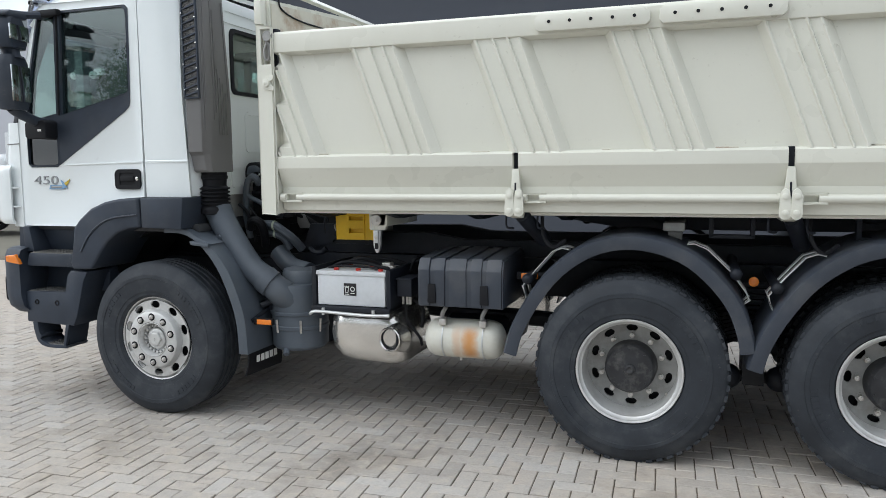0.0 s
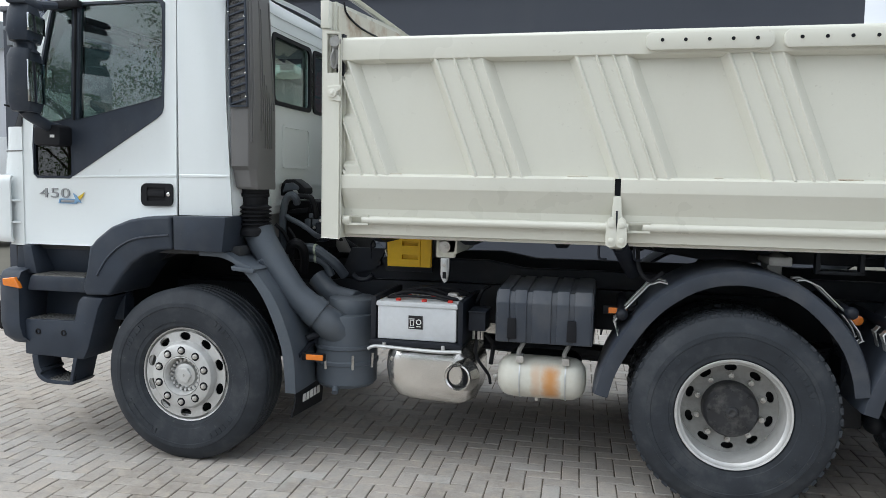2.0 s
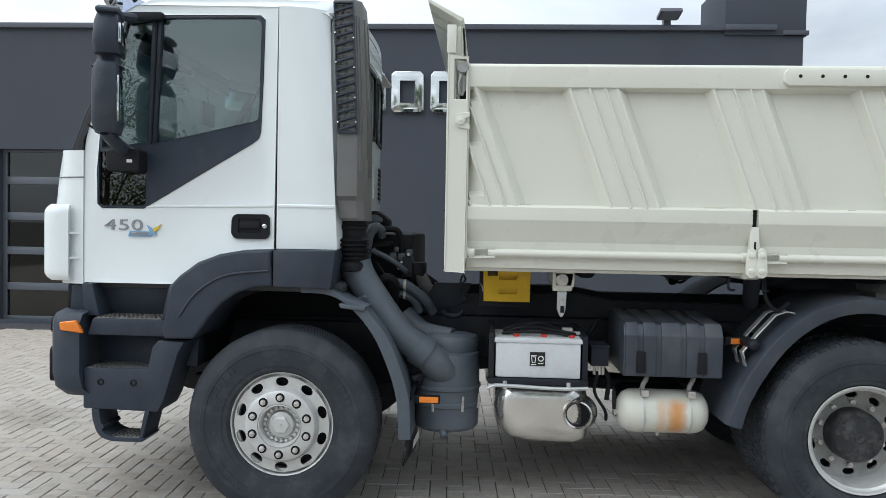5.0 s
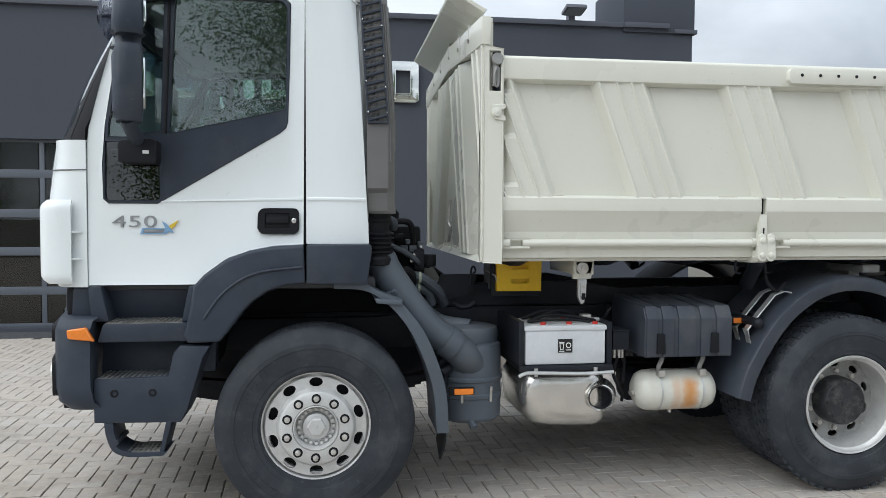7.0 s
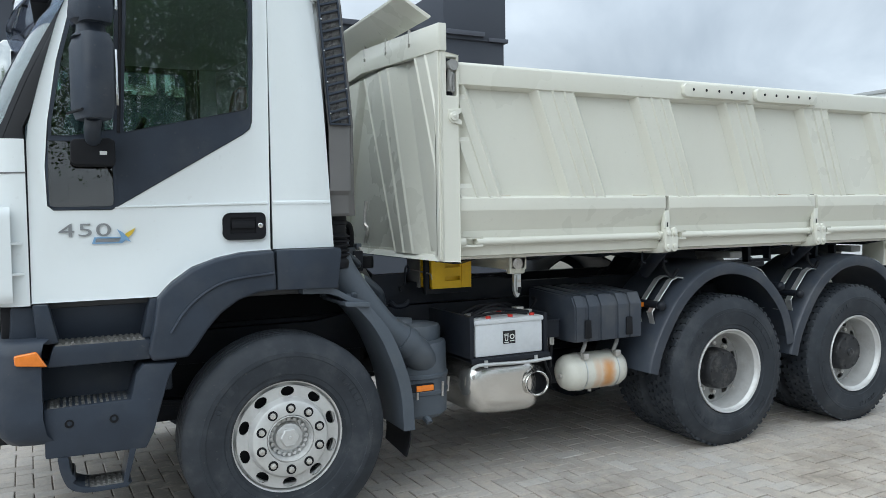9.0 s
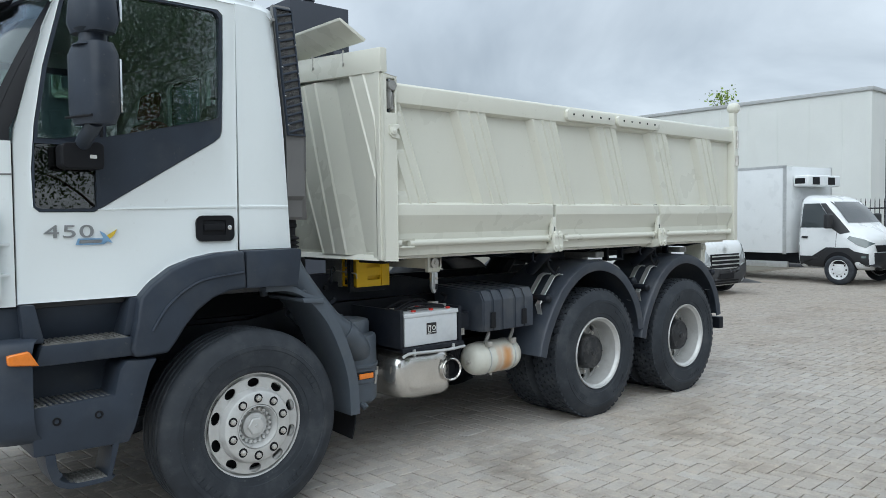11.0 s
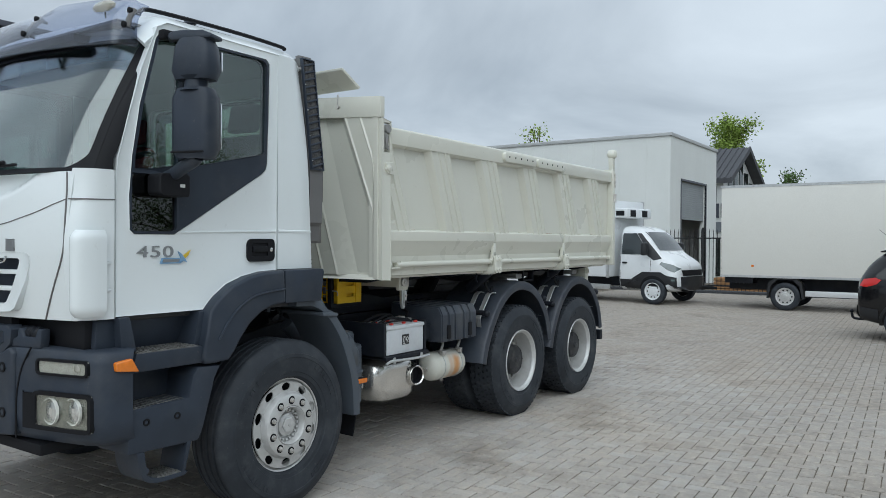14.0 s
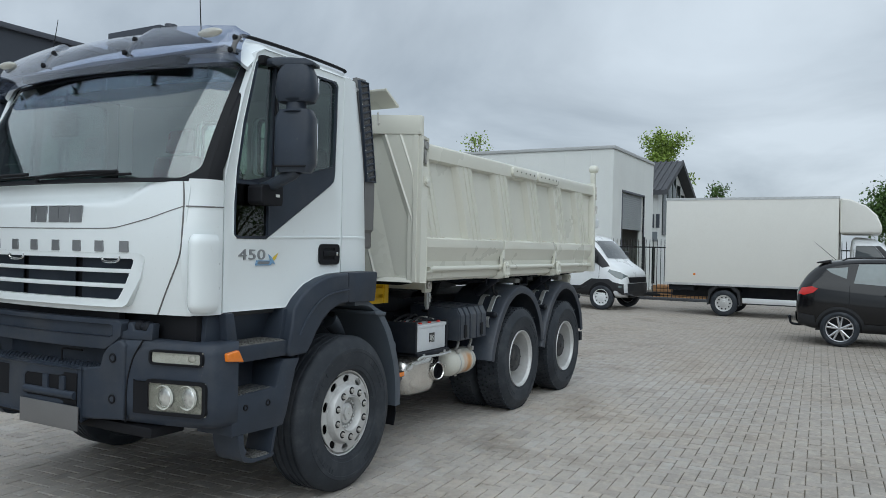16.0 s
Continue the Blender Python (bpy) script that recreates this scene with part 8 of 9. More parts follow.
both("post_web", lambda bm: bev(box(bm, 0.9065, 0.958, 0.026, 0.075, 1.43, 2.632), 0.004, 1), CREAM, truck)
posts = both("front_post", front_post, CREAM, truck, "cream steel tipper corner post")
bm = B()
box(bm, 0.940, 1.018, 0.07, 0.12, 2.36, 2.60)
part("latch_pocket", bm, CHASSIS, posts[0])
bm = B()
lathe(bm, [(0.030, -0.01), (0.034, 0.0), (0.034, 0.03), (0.02, 0.05)], "y", (0.992, 0, 2.545), 16)
rod(bm, (0.985, 0.02, 2.52), (0.980, 0.03, 2.40), 0.018, 10)
rod(bm, (1.0, 0.015, 2.50), (1.0, 0.02, 2.42), 0.012, 8)
hose(bm, [(0.985, 0.0, 2.50), (0.972, -0.006, 2.46), (0.975, -0.004, 2.41), (0.99, 0.0, 2.395), (0.998, 0.0, 2.42)], 0.007, 6)
part("side_latch", bm, RIM_DARK, posts[0], "grimy steel side latch")
bm = B()
prism(bm, [(0.955, 2.29), (1.035, 2.30), (1.035, 2.275), (1.01, 2.262), (1.01, 2.245), (1.035, 2.23), (1.035, 2.205), (0.975, 2.215), (0.955, 2.235)], "y", -0.018, -0.004)
lathe(bm, [(0.026, -0.016), (0.026, -0.028), (0.018, -0.030)], "y", (0.985, 0, 2.253), 18)
lathe(bm, [(0.011, -0.030), (0.009, -0.034)], "y", (0.985, 0, 2.253), 10)
part("latch_eye", bev(bm, 0.004, 1), CREAM, posts[0])
bm = B()
rod(bm, (1.024, 0.01, 2.57), (1.026, 0.01, 1.50), 0.006, 6)
part("latch_rod", bm, CREAM, posts[0])


def rear_post(bm):
    box(bm, 5.362, 5.435, -0.005, 0.12, 1.44, 2.60)
    prism(bm, [(5.375, 2.60), (5.43, 2.60), (5.432, 2.74), (5.415, 2.80), (5.385, 2.80), (5.36, 2.72)], "y", 0.0, 0.06)
    return bev(bm, 0.008, 2, 40)


rear_posts = both("rear_post", rear_post, CREAM, truck, "cream steel rear corner post with hook top")
both("post_knob", lambda bm: lathe(bm, [(0.03, -0.035), (0.05, -0.02), (0.055, 0.02), (0.05, 0.06), (0.03, 0.08)], "y", (5.392, 0, 2.785), 18), CREAM, truck)
both("rear_latch", lambda bm: rod(rod(bm, (5.41, -0.012, 2.55), (5.41, -0.012, 2.38), 0.012, 8), (5.40, -0.014, 2.30), (5.40, -0.014, 2.20), 0.02, 8), NUT, truck)
bm = B()
box(bm, 5.375, 5.41, 0.12, 2 * YC - 0.12, 1.46, 2.58)
tailgate = part("tailgate", bev(bm, 0.006), CREAM, truck, "cream steel tailgate")
for k in range(5):
    bm = B()
    prism(bm, [(0.30 + 0.45 * k, 1.55), (0.40 + 0.45 * k, 1.55), (0.40 + 0.45 * k, 2.50), (0.30 + 0.45 * k, 2.50)], "x", 5.41, 5.445)
    part("tailgate_rib", bev(bm, 0.012), CREAM, tailgate)

# headboard
def crown_z(y):
    return 2.785 + 0.085 * (1 - abs(y - YC) / 1.15)


bm = B()
pts = [(0.06, 1.425), (2 * YC - 0.06, 1.425), (2 * YC - 0.06, 2.70)] + [(2 * YC - 0.06, crown_z(0.06))] + [(YC, crown_z(YC)), (0.06, crown_z(0.06))]
prism(bm, pts, "x", 0.955, 0.975)
head = part("headboard", bm, CREAM, truck, "cream steel headboard with slanted ribs")
bm = B()
prism(bm, [(0.0, crown_z(0.06) - 0.158), (YC, crown_z(YC) - 0.165), (2 * YC, crown_z(0.06) - 0.158), (2 * YC, crown_z(0.06) - 0.004), (YC, crown_z(YC)), (0.0, crown_z(0.06) - 0.004)], "x", 0.902, 0.953)
part("head_flange", bev(bm, 0.006), CREAM, head)
bm = B()
prism(bm, [(0.90, 1.425), (0.956, 1.425), (0.956, 1.46), (0.93, 1.46)], "y", 0.05, 2 * YC - 0.05)
part("head_foot", bev(bm, 0.004), CREAM, head)
# two ribs spread from the middle like a tent, an outer one runs into each post: (y at the top, y at the foot, x)
TENT = [(1.262, 0.745, 0.957), (1.240, 0.722, 0.914), (1.228, 0.710, 0.904), (1.214, 0.697, 0.912), (0.952, 0.582, 0.910), (0.938, 0.568, 0.901), (0.922, 0.553, 0.910), (0.806, 0.435, 0.910), (0.791, 0.421, 0.901), (0.776, 0.406, 0.911), (0.582, 0.243, 0.957)]
OUTER = [(0.430, -0.05, 0.957), (0.372, -0.11, 0.914), (0.358, -0.12, 0.904), (0.344, -0.13, 0.912), (0.225, -0.25, 0.911), (0.212, -0.26, 0.903), (0.199, -0.27, 0.912), (0.06, -0.41, 0.912)]
for prof in (TENT, OUTER):
    for far in (0, 1):
        bm = B()
        rows = []
        for t in range(13):
            z = 2.66 - (2.66 - 1.455) * t / 12
            row = []
            for y0, y1, x in prof:
                y = max(0.065, y0 + (y1 - y0) * t / 12)
                row.append(bm.verts.new((x, 2 * YC - y if far else y, z)))
            rows.append(row)
        for a, b in zip(rows, rows[1:]):
            for k in range(len(prof) - 1):
                bm.faces.new((a[k], a[k + 1], b[k + 1], b[k]))
        bmesh.ops.dissolve_degenerate(bm, dist=0.0005, edges=bm.edges[:])
        part("head_rib", bm, CREAM, head, "", 18)
# sloping spill lip above the headboard
bm = B()
prism(bm, [(0.965, 2.862), (0.775, 2.972), (0.770, 2.988), (0.782, 2.990), (0.985, 2.880)], "y", 0.26, 2 * YC - 0.26)
lip = part("spill_lip", bev(bm, 0.004), CREAM, truck, "cream steel spill lip sloping over the headboard")
for y in (0.265, 2 * YC - 0.275):
    bm = B()
    prism(bm, [(0.965, 2.862), (0.78, 2.975), (0.98, 2.885)], "y", y, y + 0.012)
    part("lip_end", bm, CREAM, lip)
for y in (0.42, 0.80, 1.2, 1.6, 2.0):
    bm = B()
    zc = crown_z(y)
    hose(bm, [(0.925, y + 0.02, zc + 0.01), (0.905, y, zc + 0.012), (0.904, y, zc - 0.06), (0.900, y - 0.006, zc - 0.085), (0.895, y - 0.02, zc - 0.07)], 0.006, 6)
    part("tarp_hook", bm, NUT, lip)
bm = B()
prism(bm, [(0.08, 2.60), (YC, 2.64), (2 * YC - 0.08, 2.60), (2 * YC - 0.08, 2.76), (YC, 2.84), (0.08, 2.76)], "x", 0.976, 0.982)
part("rusty_inside", bm, RUSTY, head, "rust-stained inner face of the headboard")
bm = B()
hose(bm, [(0.985, 0.16, 2.80), (0.99, 0.20, 2.74), (0.988, 0.45, 2.71), (0.99, 0.9, 2.72)], 0.006, 6)
part("tarp_cord", bm, BLACK, head)
bm = B()
hose(bm, [(0.93, 1.30, 1.80), (0.92, 1.31, 1.65), (0.93, 1.28, 1.60), (0.92, 1.31, 1.50)], 0.012, 6)
part("hanging_chain", bm, NUT, head)

# rear gear
bm = B()
box(bm, 5.20, 5.32, 0.2, 2.34, 0.80, 0.95)
box(bm, 5.36, 5.44, 0.15, 2.39, 0.52, 0.64)
box(bm, 5.25, 5.42, 0.5, 0.6, 0.52, 0.9)
box(bm, 5.25, 5.42, 1.94, 2.04, 0.52, 0.9)
part("rear_underrun_bar", bev(bm, 0.01), CHASSIS, truck, "black steel rear underrun bar")
both("rear_lamp", lambda bm: bev(box(bm, 5.33, 5.38, 0.28, 0.52, 0.97, 1.06), 0.01), RED, truck, "red rear lamp")
bm = B()
box(bm, 5.25, 5.34, 0.30, 0.50, 1.20, 1.42)
lathe(bm, [(0.036, 0.30), (0.036, 0.285), (0.018, 0.28)], "y", (5.295, 0, 1.36), 16)
part("tip_pivot", bev(bm, 0.01), CREAM, truck)
for x in (3.40, 4.75):
    bm = B()
    box(bm, x, x + 0.12, 0.24, 0.60, 1.335, 1.385)
    box(bm, x + 0.02, x + 0.10, 0.40, 0.60, 1.25, 1.34)
    part("body_support_pad", bev(bm, 0.01), RIM_DARK, truck)
for x in (3.65, 4.4):
    bm = B()
    box(bm, x, x + 0.025, 0.30, 0.36, 1.30, 1.42)
    box(bm, x + 0.22, x + 0.245, 0.30, 0.36, 1.30, 1.42)
    box(bm, x, x + 0.245, 0.30, 0.36, 1.295, 1.315)
    part("pipe_hanger", bev(bm, 0.004), CHASSIS, truck)

# ---------------------------------------------------------------- parked vehicles
from mathutils.bvhtree import BVHTree


def road_wheel(parent, x, y, r, w, rim_r, style, rim_mat):
    """A wheel with its axle across; y is its outer face's place, outwards away from the middle."""
    s = 1 if y > 0 else -1
    wh = new("wheel")
    wh.parent = parent
    wh.matrix_basis = pose(x, y, r) @ (pose(0, 0, 0) if s < 0 else pose(0, 0, 0, 0, 0, 180))
    bm = B()
    lathe(bm, [(rim_r, 0.03), (rim_r + 0.02, 0.008), ((r + rim_r) / 2, 0.0), (r - 0.03, 0.012), (r, 0.04), (r, w - 0.04), (r - 0.03, w - 0.01), (rim_r, w - 0.02)], "y", n=32, close=True)
    part("tyre", bm, RUBBER, wh)
    bm = B()
    lathe(bm, [(rim_r + 0.004, 0.03), (rim_r + 0.004, 0.015), (rim_r - 0.012, 0.018), (rim_r - 0.02, 0.06), (rim_r - 0.02, 0.14), (rim_r + 0.004, 0.15)], "y", n=32, close=True)
    if style == "steel":
        holes = [ring(rim_r * 0.72 * math.cos(a), rim_r * 0.72 * math.sin(a), rim_r * 0.10, 8) for a in [math.tau * k / 10 for k in range(10)]]
        plate(bm, ring(0, 0, rim_r - 0.015, 32), holes, "y", 0.05, 0.06)
        lathe(bm, [(rim_r * 0.5, 0.05), (rim_r * 0.45, 0.03), (rim_r * 0.25, 0.025), (rim_r * 0.2, 0.015)], "y", n=20)
    else:
        for k in range(5):
            a = math.tau * k / 5 + 0.3
            c, q = math.cos(a), math.sin(a)
            for off in (-0.2, 0.2):
                c2, q2 = math.cos(a + off), math.sin(a + off)
                p0 = Vector((0.03 * c, 0.035, 0.03 * q))
                p1 = Vector(((rim_r - 0.01) * c2, 0.022, (rim_r - 0.01) * q2))
                rod(bm, p0, p1, 0.026, 6, 0.020)
        lathe(bm, [(0.06, 0.05), (0.055, 0.025), (0.03, 0.02)], "y", n=16)
    part("rim", bm, rim_mat, wh)
    bm = B()
    lathe(bm, [(rim_r - 0.02, 0.09), (rim_r - 0.02, 0.10), (0.01, 0.10)], "y", n=24)
    part("brake", bm, BLACK, wh)


def loft_body(veh, stations, mat, name="body", label=""):
    """Smooth body through cross sections (x, z_low, z_belt, z_top, half widths low, belt, top)."""
    bm = B()
    rows = []
    for x, zb, zm, zt, wb, wm, wt in stations:
        half = [(wb * 0.6, zb), (wb, zb + 0.03), (wm, zb + 0.35 * (zm - zb)), (wm * 0.995, zb + 0.75 * (zm - zb)), (wm * 0.97, zm), (wt + 0.35 * (wm - wt), zm + 0.5 * (zt - zm)), (wt, zm + 0.86 * (zt - zm)), (wt * 0.80, zt), (wt * 0.3, zt + 0.012)]
        sec = half + [(-w, z) for w, z in half[::-1]]
        rows.append([bm.verts.new((x, w, z)) for w, z in sec])
    n = len(rows[0])
    for a, b in zip(rows, rows[1:]):
        for i in range(n):
            j = (i + 1) % n
            bm.faces.new((a[i], a[j], b[j], b[i]))
    bm.faces.new(rows[0])
    bm.faces.new(rows[-1])
    bmesh.ops.recalc_face_normals(bm, faces=bm.faces[:])
    ob = part(name, bm, mat, veh, label, 180)
    sub = ob.modifiers.new("round", "SUBSURF")
    sub.levels = sub.render_levels = 2
    ev = ob.evaluated_get(bpy.context.evaluated_depsgraph_get())
    me = bpy.data.meshes.new_from_object(ev)
    ob.modifiers.clear()
    ob.data = me
    tree_of = BVHTree.FromPolygons([v.co.copy() for v in me.vertices], [tuple(q.vertices) for q in me.polygons])
    return ob, tree_of


def on_body(veh, tree_of, name, poly, axis, sign, mat, label="", out=0.005, thick=0.01, cuts=5):
    """A thin shaped panel or pane that lies on the body's skin; poly in (x, z), or in (y, z) for the ends."""
    bm = B()
    f = bm.faces.new([bm.verts.new((q[0], 0, q[1])) if axis == "y" else bm.verts.new((0, q[0], q[1])) for q in poly])
    bmesh.ops.triangulate(bm, faces=[f])
    bmesh.ops.subdivide_edges(bm, edges=bm.edges[:], cuts=cuts, use_grid_fill=True)
    for v in bm.verts:
        if axis == "y":
            hit = tree_of.ray_cast(Vector((v.co.x, sign * 3.0, v.co.z)), Vector((0, -sign, 0)))[0]
            v.co.y = (hit.y if hit else sign * 0.7) + sign * out
        else:
            hit = tree_of.ray_cast(Vector((sign * 9.0, v.co.y, v.co.z)), Vector((-sign, 0, 0)))[0]
            v.co.x = (hit.x if hit else 0.0) + sign * out
    bmesh.ops.recalc_face_normals(bm, faces=bm.faces[:])
    return part(name, bm, mat, veh, label, 180)


GLASS_DARK = material("dark_tinted_glass", (0.020, 0.028, 0.030), 0.04, var=0.05, bump=0.0, coat=0.8)
GLASS_SKY = material("pale_reflecting_glass", (0.10, 0.13, 0.13), 0.05, var=0.2, scale=3, bump=0.0, coat=1.0, spec=0.9)
GREY_PLASTIC = material("grey_bumper_plastic", (0.022, 0.023, 0.026), 0.5, var=0.1, bump=0.03)

VAN_ST = [(0.02, 0.42, 0.74, 0.98, 0.60, 0.66, 0.52), (0.10, 0.36, 0.80, 1.12, 0.84, 0.88, 0.72), (0.30, 0.34, 0.90, 1.24, 0.92, 0.97, 0.80), (0.62, 0.34, 1.08, 1.36, 0.95, 0.99, 0.82), (0.84, 0.34, 1.16, 1.46, 0.95, 1.0, 0.84),
          (1.10, 0.34, 1.22, 1.78, 0.95, 1.0, 0.84), (1.36, 0.34, 1.24, 2.07, 0.95, 1.0, 0.85), (1.62, 0.34, 1.25, 2.17, 0.95, 1.0, 0.86), (1.95, 0.34, 1.25, 2.20, 0.95, 1.0, 0.86), (2.12, 0.36, 1.25, 2.20, 0.95, 1.0, 0.86)]


def arc_patch(x, r, z0, z1, n=14):
    """Half disc over a wheel, cut at the sill."""
    return [(x + r * math.cos(math.pi * k / n), z0 + r * math.sin(math.pi * k / n)) for k in range(n + 1)] + [(x - r, z1), (x + r, z1)]


def nose_x(x):
    """The part before the front wheels is short."""
    return x if x > 0.98 else 0.98 - (0.98 - x) * 0.74


VAN_ST = [(nose_x(q[0]), *q[1:]) for q in VAN_ST]


def van_front(veh, wheel_x=0.98, stations=VAN_ST, face=True):
    """Rounded light-van cab with windows, lamps, black lower cladding and mirrors."""
    body, skin = loft_body(veh, stations, VANWHITE, "cab", "white rounded van cab")
    on_body(veh, skin, "windscreen", [(-0.74, 1.50), (0.74, 1.50), (0.70, 2.02), (-0.70, 2.02)], "x", -1, GLASS_DARK, "dark raked windscreen", 0.012)
    if face:
        on_body(veh, skin, "grille", [(-0.60, 0.80), (0.60, 0.80), (0.66, 0.96), (-0.66, 0.96)], "x", -1, BLACK, "black grille slot", 0.014)
        on_body(veh, skin, "bumper_skin", [(-0.95, 0.38), (0.95, 0.38), (0.96, 0.78), (-0.96, 0.78)], "x", -1, GREY_PLASTIC, "black front bumper", 0.03)
    for s in (-1, 1):
        on_body(veh, skin, "side_window", [(1.200, 1.38), (1.980, 1.38), (1.960, 1.98), (1.550, 1.98), (1.280, 1.62)], "y", s, GLASS_DARK, "dark door glass")
        on_body(veh, skin, "quarter_panel", [(0.773, 1.27), (0.980, 1.22), (1.190, 1.36), (1.270, 1.62), (1.540, 1.98), (1.420, 1.98), (1.050, 1.58)], "y", s, GREY_PLASTIC, "black quarter panel")
        if face:
            on_body(veh, skin, "lower_cladding", [(0.329, 0.40), (2.100, 0.40), (2.100, 0.68), (1.420, 0.68), (1.300, 0.90), (0.743, 0.90), (0.625, 0.82), (0.344, 0.76)], "y", s, GREY_PLASTIC, "black lower cladding", 0.012)
        on_body(veh, skin, "wheel_well", arc_patch(wheel_x, 0.40, 0.40, 0.36), "y", s, BLACK, "", 0.020)
        if face:
            on_body(veh, skin, "headlamp", [(0.300, 1.00), (0.400, 0.90), (0.560, 0.96), (0.800, 1.12), (0.760, 1.18), (0.450, 1.10)], "y", s, GLASS_SKY, "long clear headlamp", 0.012)
        if face:
            on_body(veh, skin, "fog_lamp", [(0.373, 0.66), (0.462, 0.66), (0.462, 0.71), (0.373, 0.71)], "y", s, GLASS_SKY, "", 0.018, cuts=2)
        on_body(veh, skin, "door_gap", [(1.995, 0.70), (2.006, 0.70), (2.006, 2.05), (1.995, 2.05)], "y", s, BLACK, "", 0.003, cuts=6)
        on_body(veh, skin, "door_gap", [(1.055, 0.92), (1.066, 0.92), (1.066, 1.30), (1.055, 1.30)], "y", s, BLACK, "", 0.003, cuts=6)
        bm = B()
        box(bm, 1.10, 1.24, s * 1.02, s * 1.24, 1.36, 1.72)
        part("door_mirror", bev(bm, 0.05, 3), GREY_PLASTIC, veh, "black door mirror", 60)
        bm = B()
        box(bm, 1.78, 1.93, s * 0.97, s * 1.015, 1.12, 1.17)
        part("door_handle", bev(bm, 0.01), GREY_PLASTIC, veh)
        bm = B()
        rod(bm, (0.95, s * 0.3 - 0.45, 1.53), (0.92, s * 0.3 + 0.25, 1.515), 0.012, 6)
        part("wiper", bm, BLACK, veh)
    return skin


# refrigerated light truck
reefer = thing("refrigerated_truck", "white refrigerated box truck with roof cooling unit parked by the fence", "truck", at=pose(18.15, 2.50, 0, 0, 0, 82))
van_front(reefer)
bm = B()
box(bm, 2.35, 6.8, -1.05, 1.05, 0.72, 2.95)
bx = part("box_body", bev(bm, 0.03, 2), VANWHITE, reefer, "white insulated box body")
for s in (-1, 1):
    bm = B()
    box(bm, 2.33, 2.42, s * 1.056, s * 1.03, 0.70, 2.96)
    box(bm, 2.33, 6.82, s * 1.056, s * 1.03, 2.90, 2.97)
    part("edge_profile", bm, ALU, bx)
bm = B()
box(bm, 1.92, 2.34, -0.75, 0.75, 2.42, 2.72)
part("cooling_unit", bev(bm, 0.07, 3), VANWHITE, reefer, "white cooling unit over the cab")
for y in (-0.45, 0.25):
    bm = B()
    box(bm, 1.905, 1.95, y, y + 0.3, 2.47, 2.66)
    part("cooling_grille", bm, BLACK, reefer)
for s in (-1, 1):
    bm = B()
    box(bm, 2.0, 2.28, s * 0.755, s * 0.72, 2.49, 2.64)
    part("unit_vent", bev(bm, 0.02), BLACK, reefer)
    bm = B()
    box(bm, 2.4, 6.7, s * 0.80, s * 0.86, 0.35, 0.50)
    part("side_guard", bev(bm, 0.01), ALU, reefer)
bm = B()
box(bm, 2.0, 6.7, -0.45, 0.45, 0.45, 0.72)
part("chassis", bev(bm, 0.01), CHASSIS, reefer)
for x in (0.98, 5.3):
    for y in (-1.03, 1.03):
        road_wheel(reefer, x, y, 0.365, 0.22, 0.235, "steel", VANWHITE if x < 2 else RIM)

GREY_BUMPER = material("dark_grey_bumper", (0.045, 0.046, 0.050), 0.5, var=0.1, bump=0.03)
HEADLAMP_CLEAR = material("clear_headlamp", (0.62, 0.66, 0.68), 0.08, metal=0.5, var=0.3, scale=9, bump=0.05, coat=1.0)
BRIGHT_ALU = material("bright_aluminium", (0.80, 0.81, 0.82), 0.35, metal=0.4, var=0.05, bump=0.0)

# luton box truck
lorry = thing("box_truck", "white box truck with rounded roof spoiler parked along the fence", "truck", at=pose(18.55, -4.85, 0, 0, 0, 90))
van_front(lorry)
bm = B()
box(bm, 2.35, 6.68, -1.05, 1.05, 0.86, 3.22)
bx = part("box_body", bev(bm, 0.02, 2), BOXWHITE, lorry, "cream-white smooth box body")
for s in (-1, 1):
    bm = B()
    box(bm, 2.33, 6.70, s * 1.058, s * 1.02, 3.17, 3.235)
    part("edge_profile", bm, ALU, bx)
    bm = B()
    box(bm, 2.33, 6.70, s * 1.056, s * 1.02, 0.82, 0.88)
    part("edge_profile", bm, ALU, bx)
    bm = B()
    box(bm, 2.3, 4.62, s * 1.0, s * 1.04, 0.38, 0.52)
    part("side_guard", bev(bm, 0.01), BRIGHT_ALU, lorry, "bright aluminium side guard")
    bm = B()
    box(bm, 5.85, 5.91, s * 1.0, s * 1.062, 1.10, 1.15)
    part("side_reflector", bm, ORANGE, lorry)
bm = B()
prism(bm, [(2.34, 2.28), (2.34, 3.20), (2.1, 3.16), (1.75, 3.0), (1.5, 2.75), (1.38, 2.45), (1.40, 2.28)], "y", -0.98, 0.98)
part("roof_spoiler", bev(bm, 0.08, 3), BOXWHITE, lorry, "rounded roof spoiler")
bm = B()
box(bm, 2.0, 6.6, -0.45, 0.45, 0.48, 0.86)
box(bm, 5.9, 6.6, -0.9, 0.9, 0.66, 0.84)
part("chassis", bev(bm, 0.01), CHASSIS, lorry)
for s in (-1, 1):
    bm = B()
    prism(bm, [(4.70, 0.30), (4.76, 0.62), (4.92, 0.78), (5.28, 0.78), (5.44, 0.62), (5.50, 0.30), (5.54, 0.30), (5.50, 0.70), (5.32, 0.84), (4.88, 0.84), (4.70, 0.70), (4.66, 0.30)], "y", s * 0.70, s * 1.02)
    part("mudguard", bm, GREY_PLASTIC, lorry)
for x in (0.98, 5.10):
    for y in (-1.03, 1.03):
        road_wheel(lorry, x, y, 0.355, 0.22, 0.22, "steel", RIM)

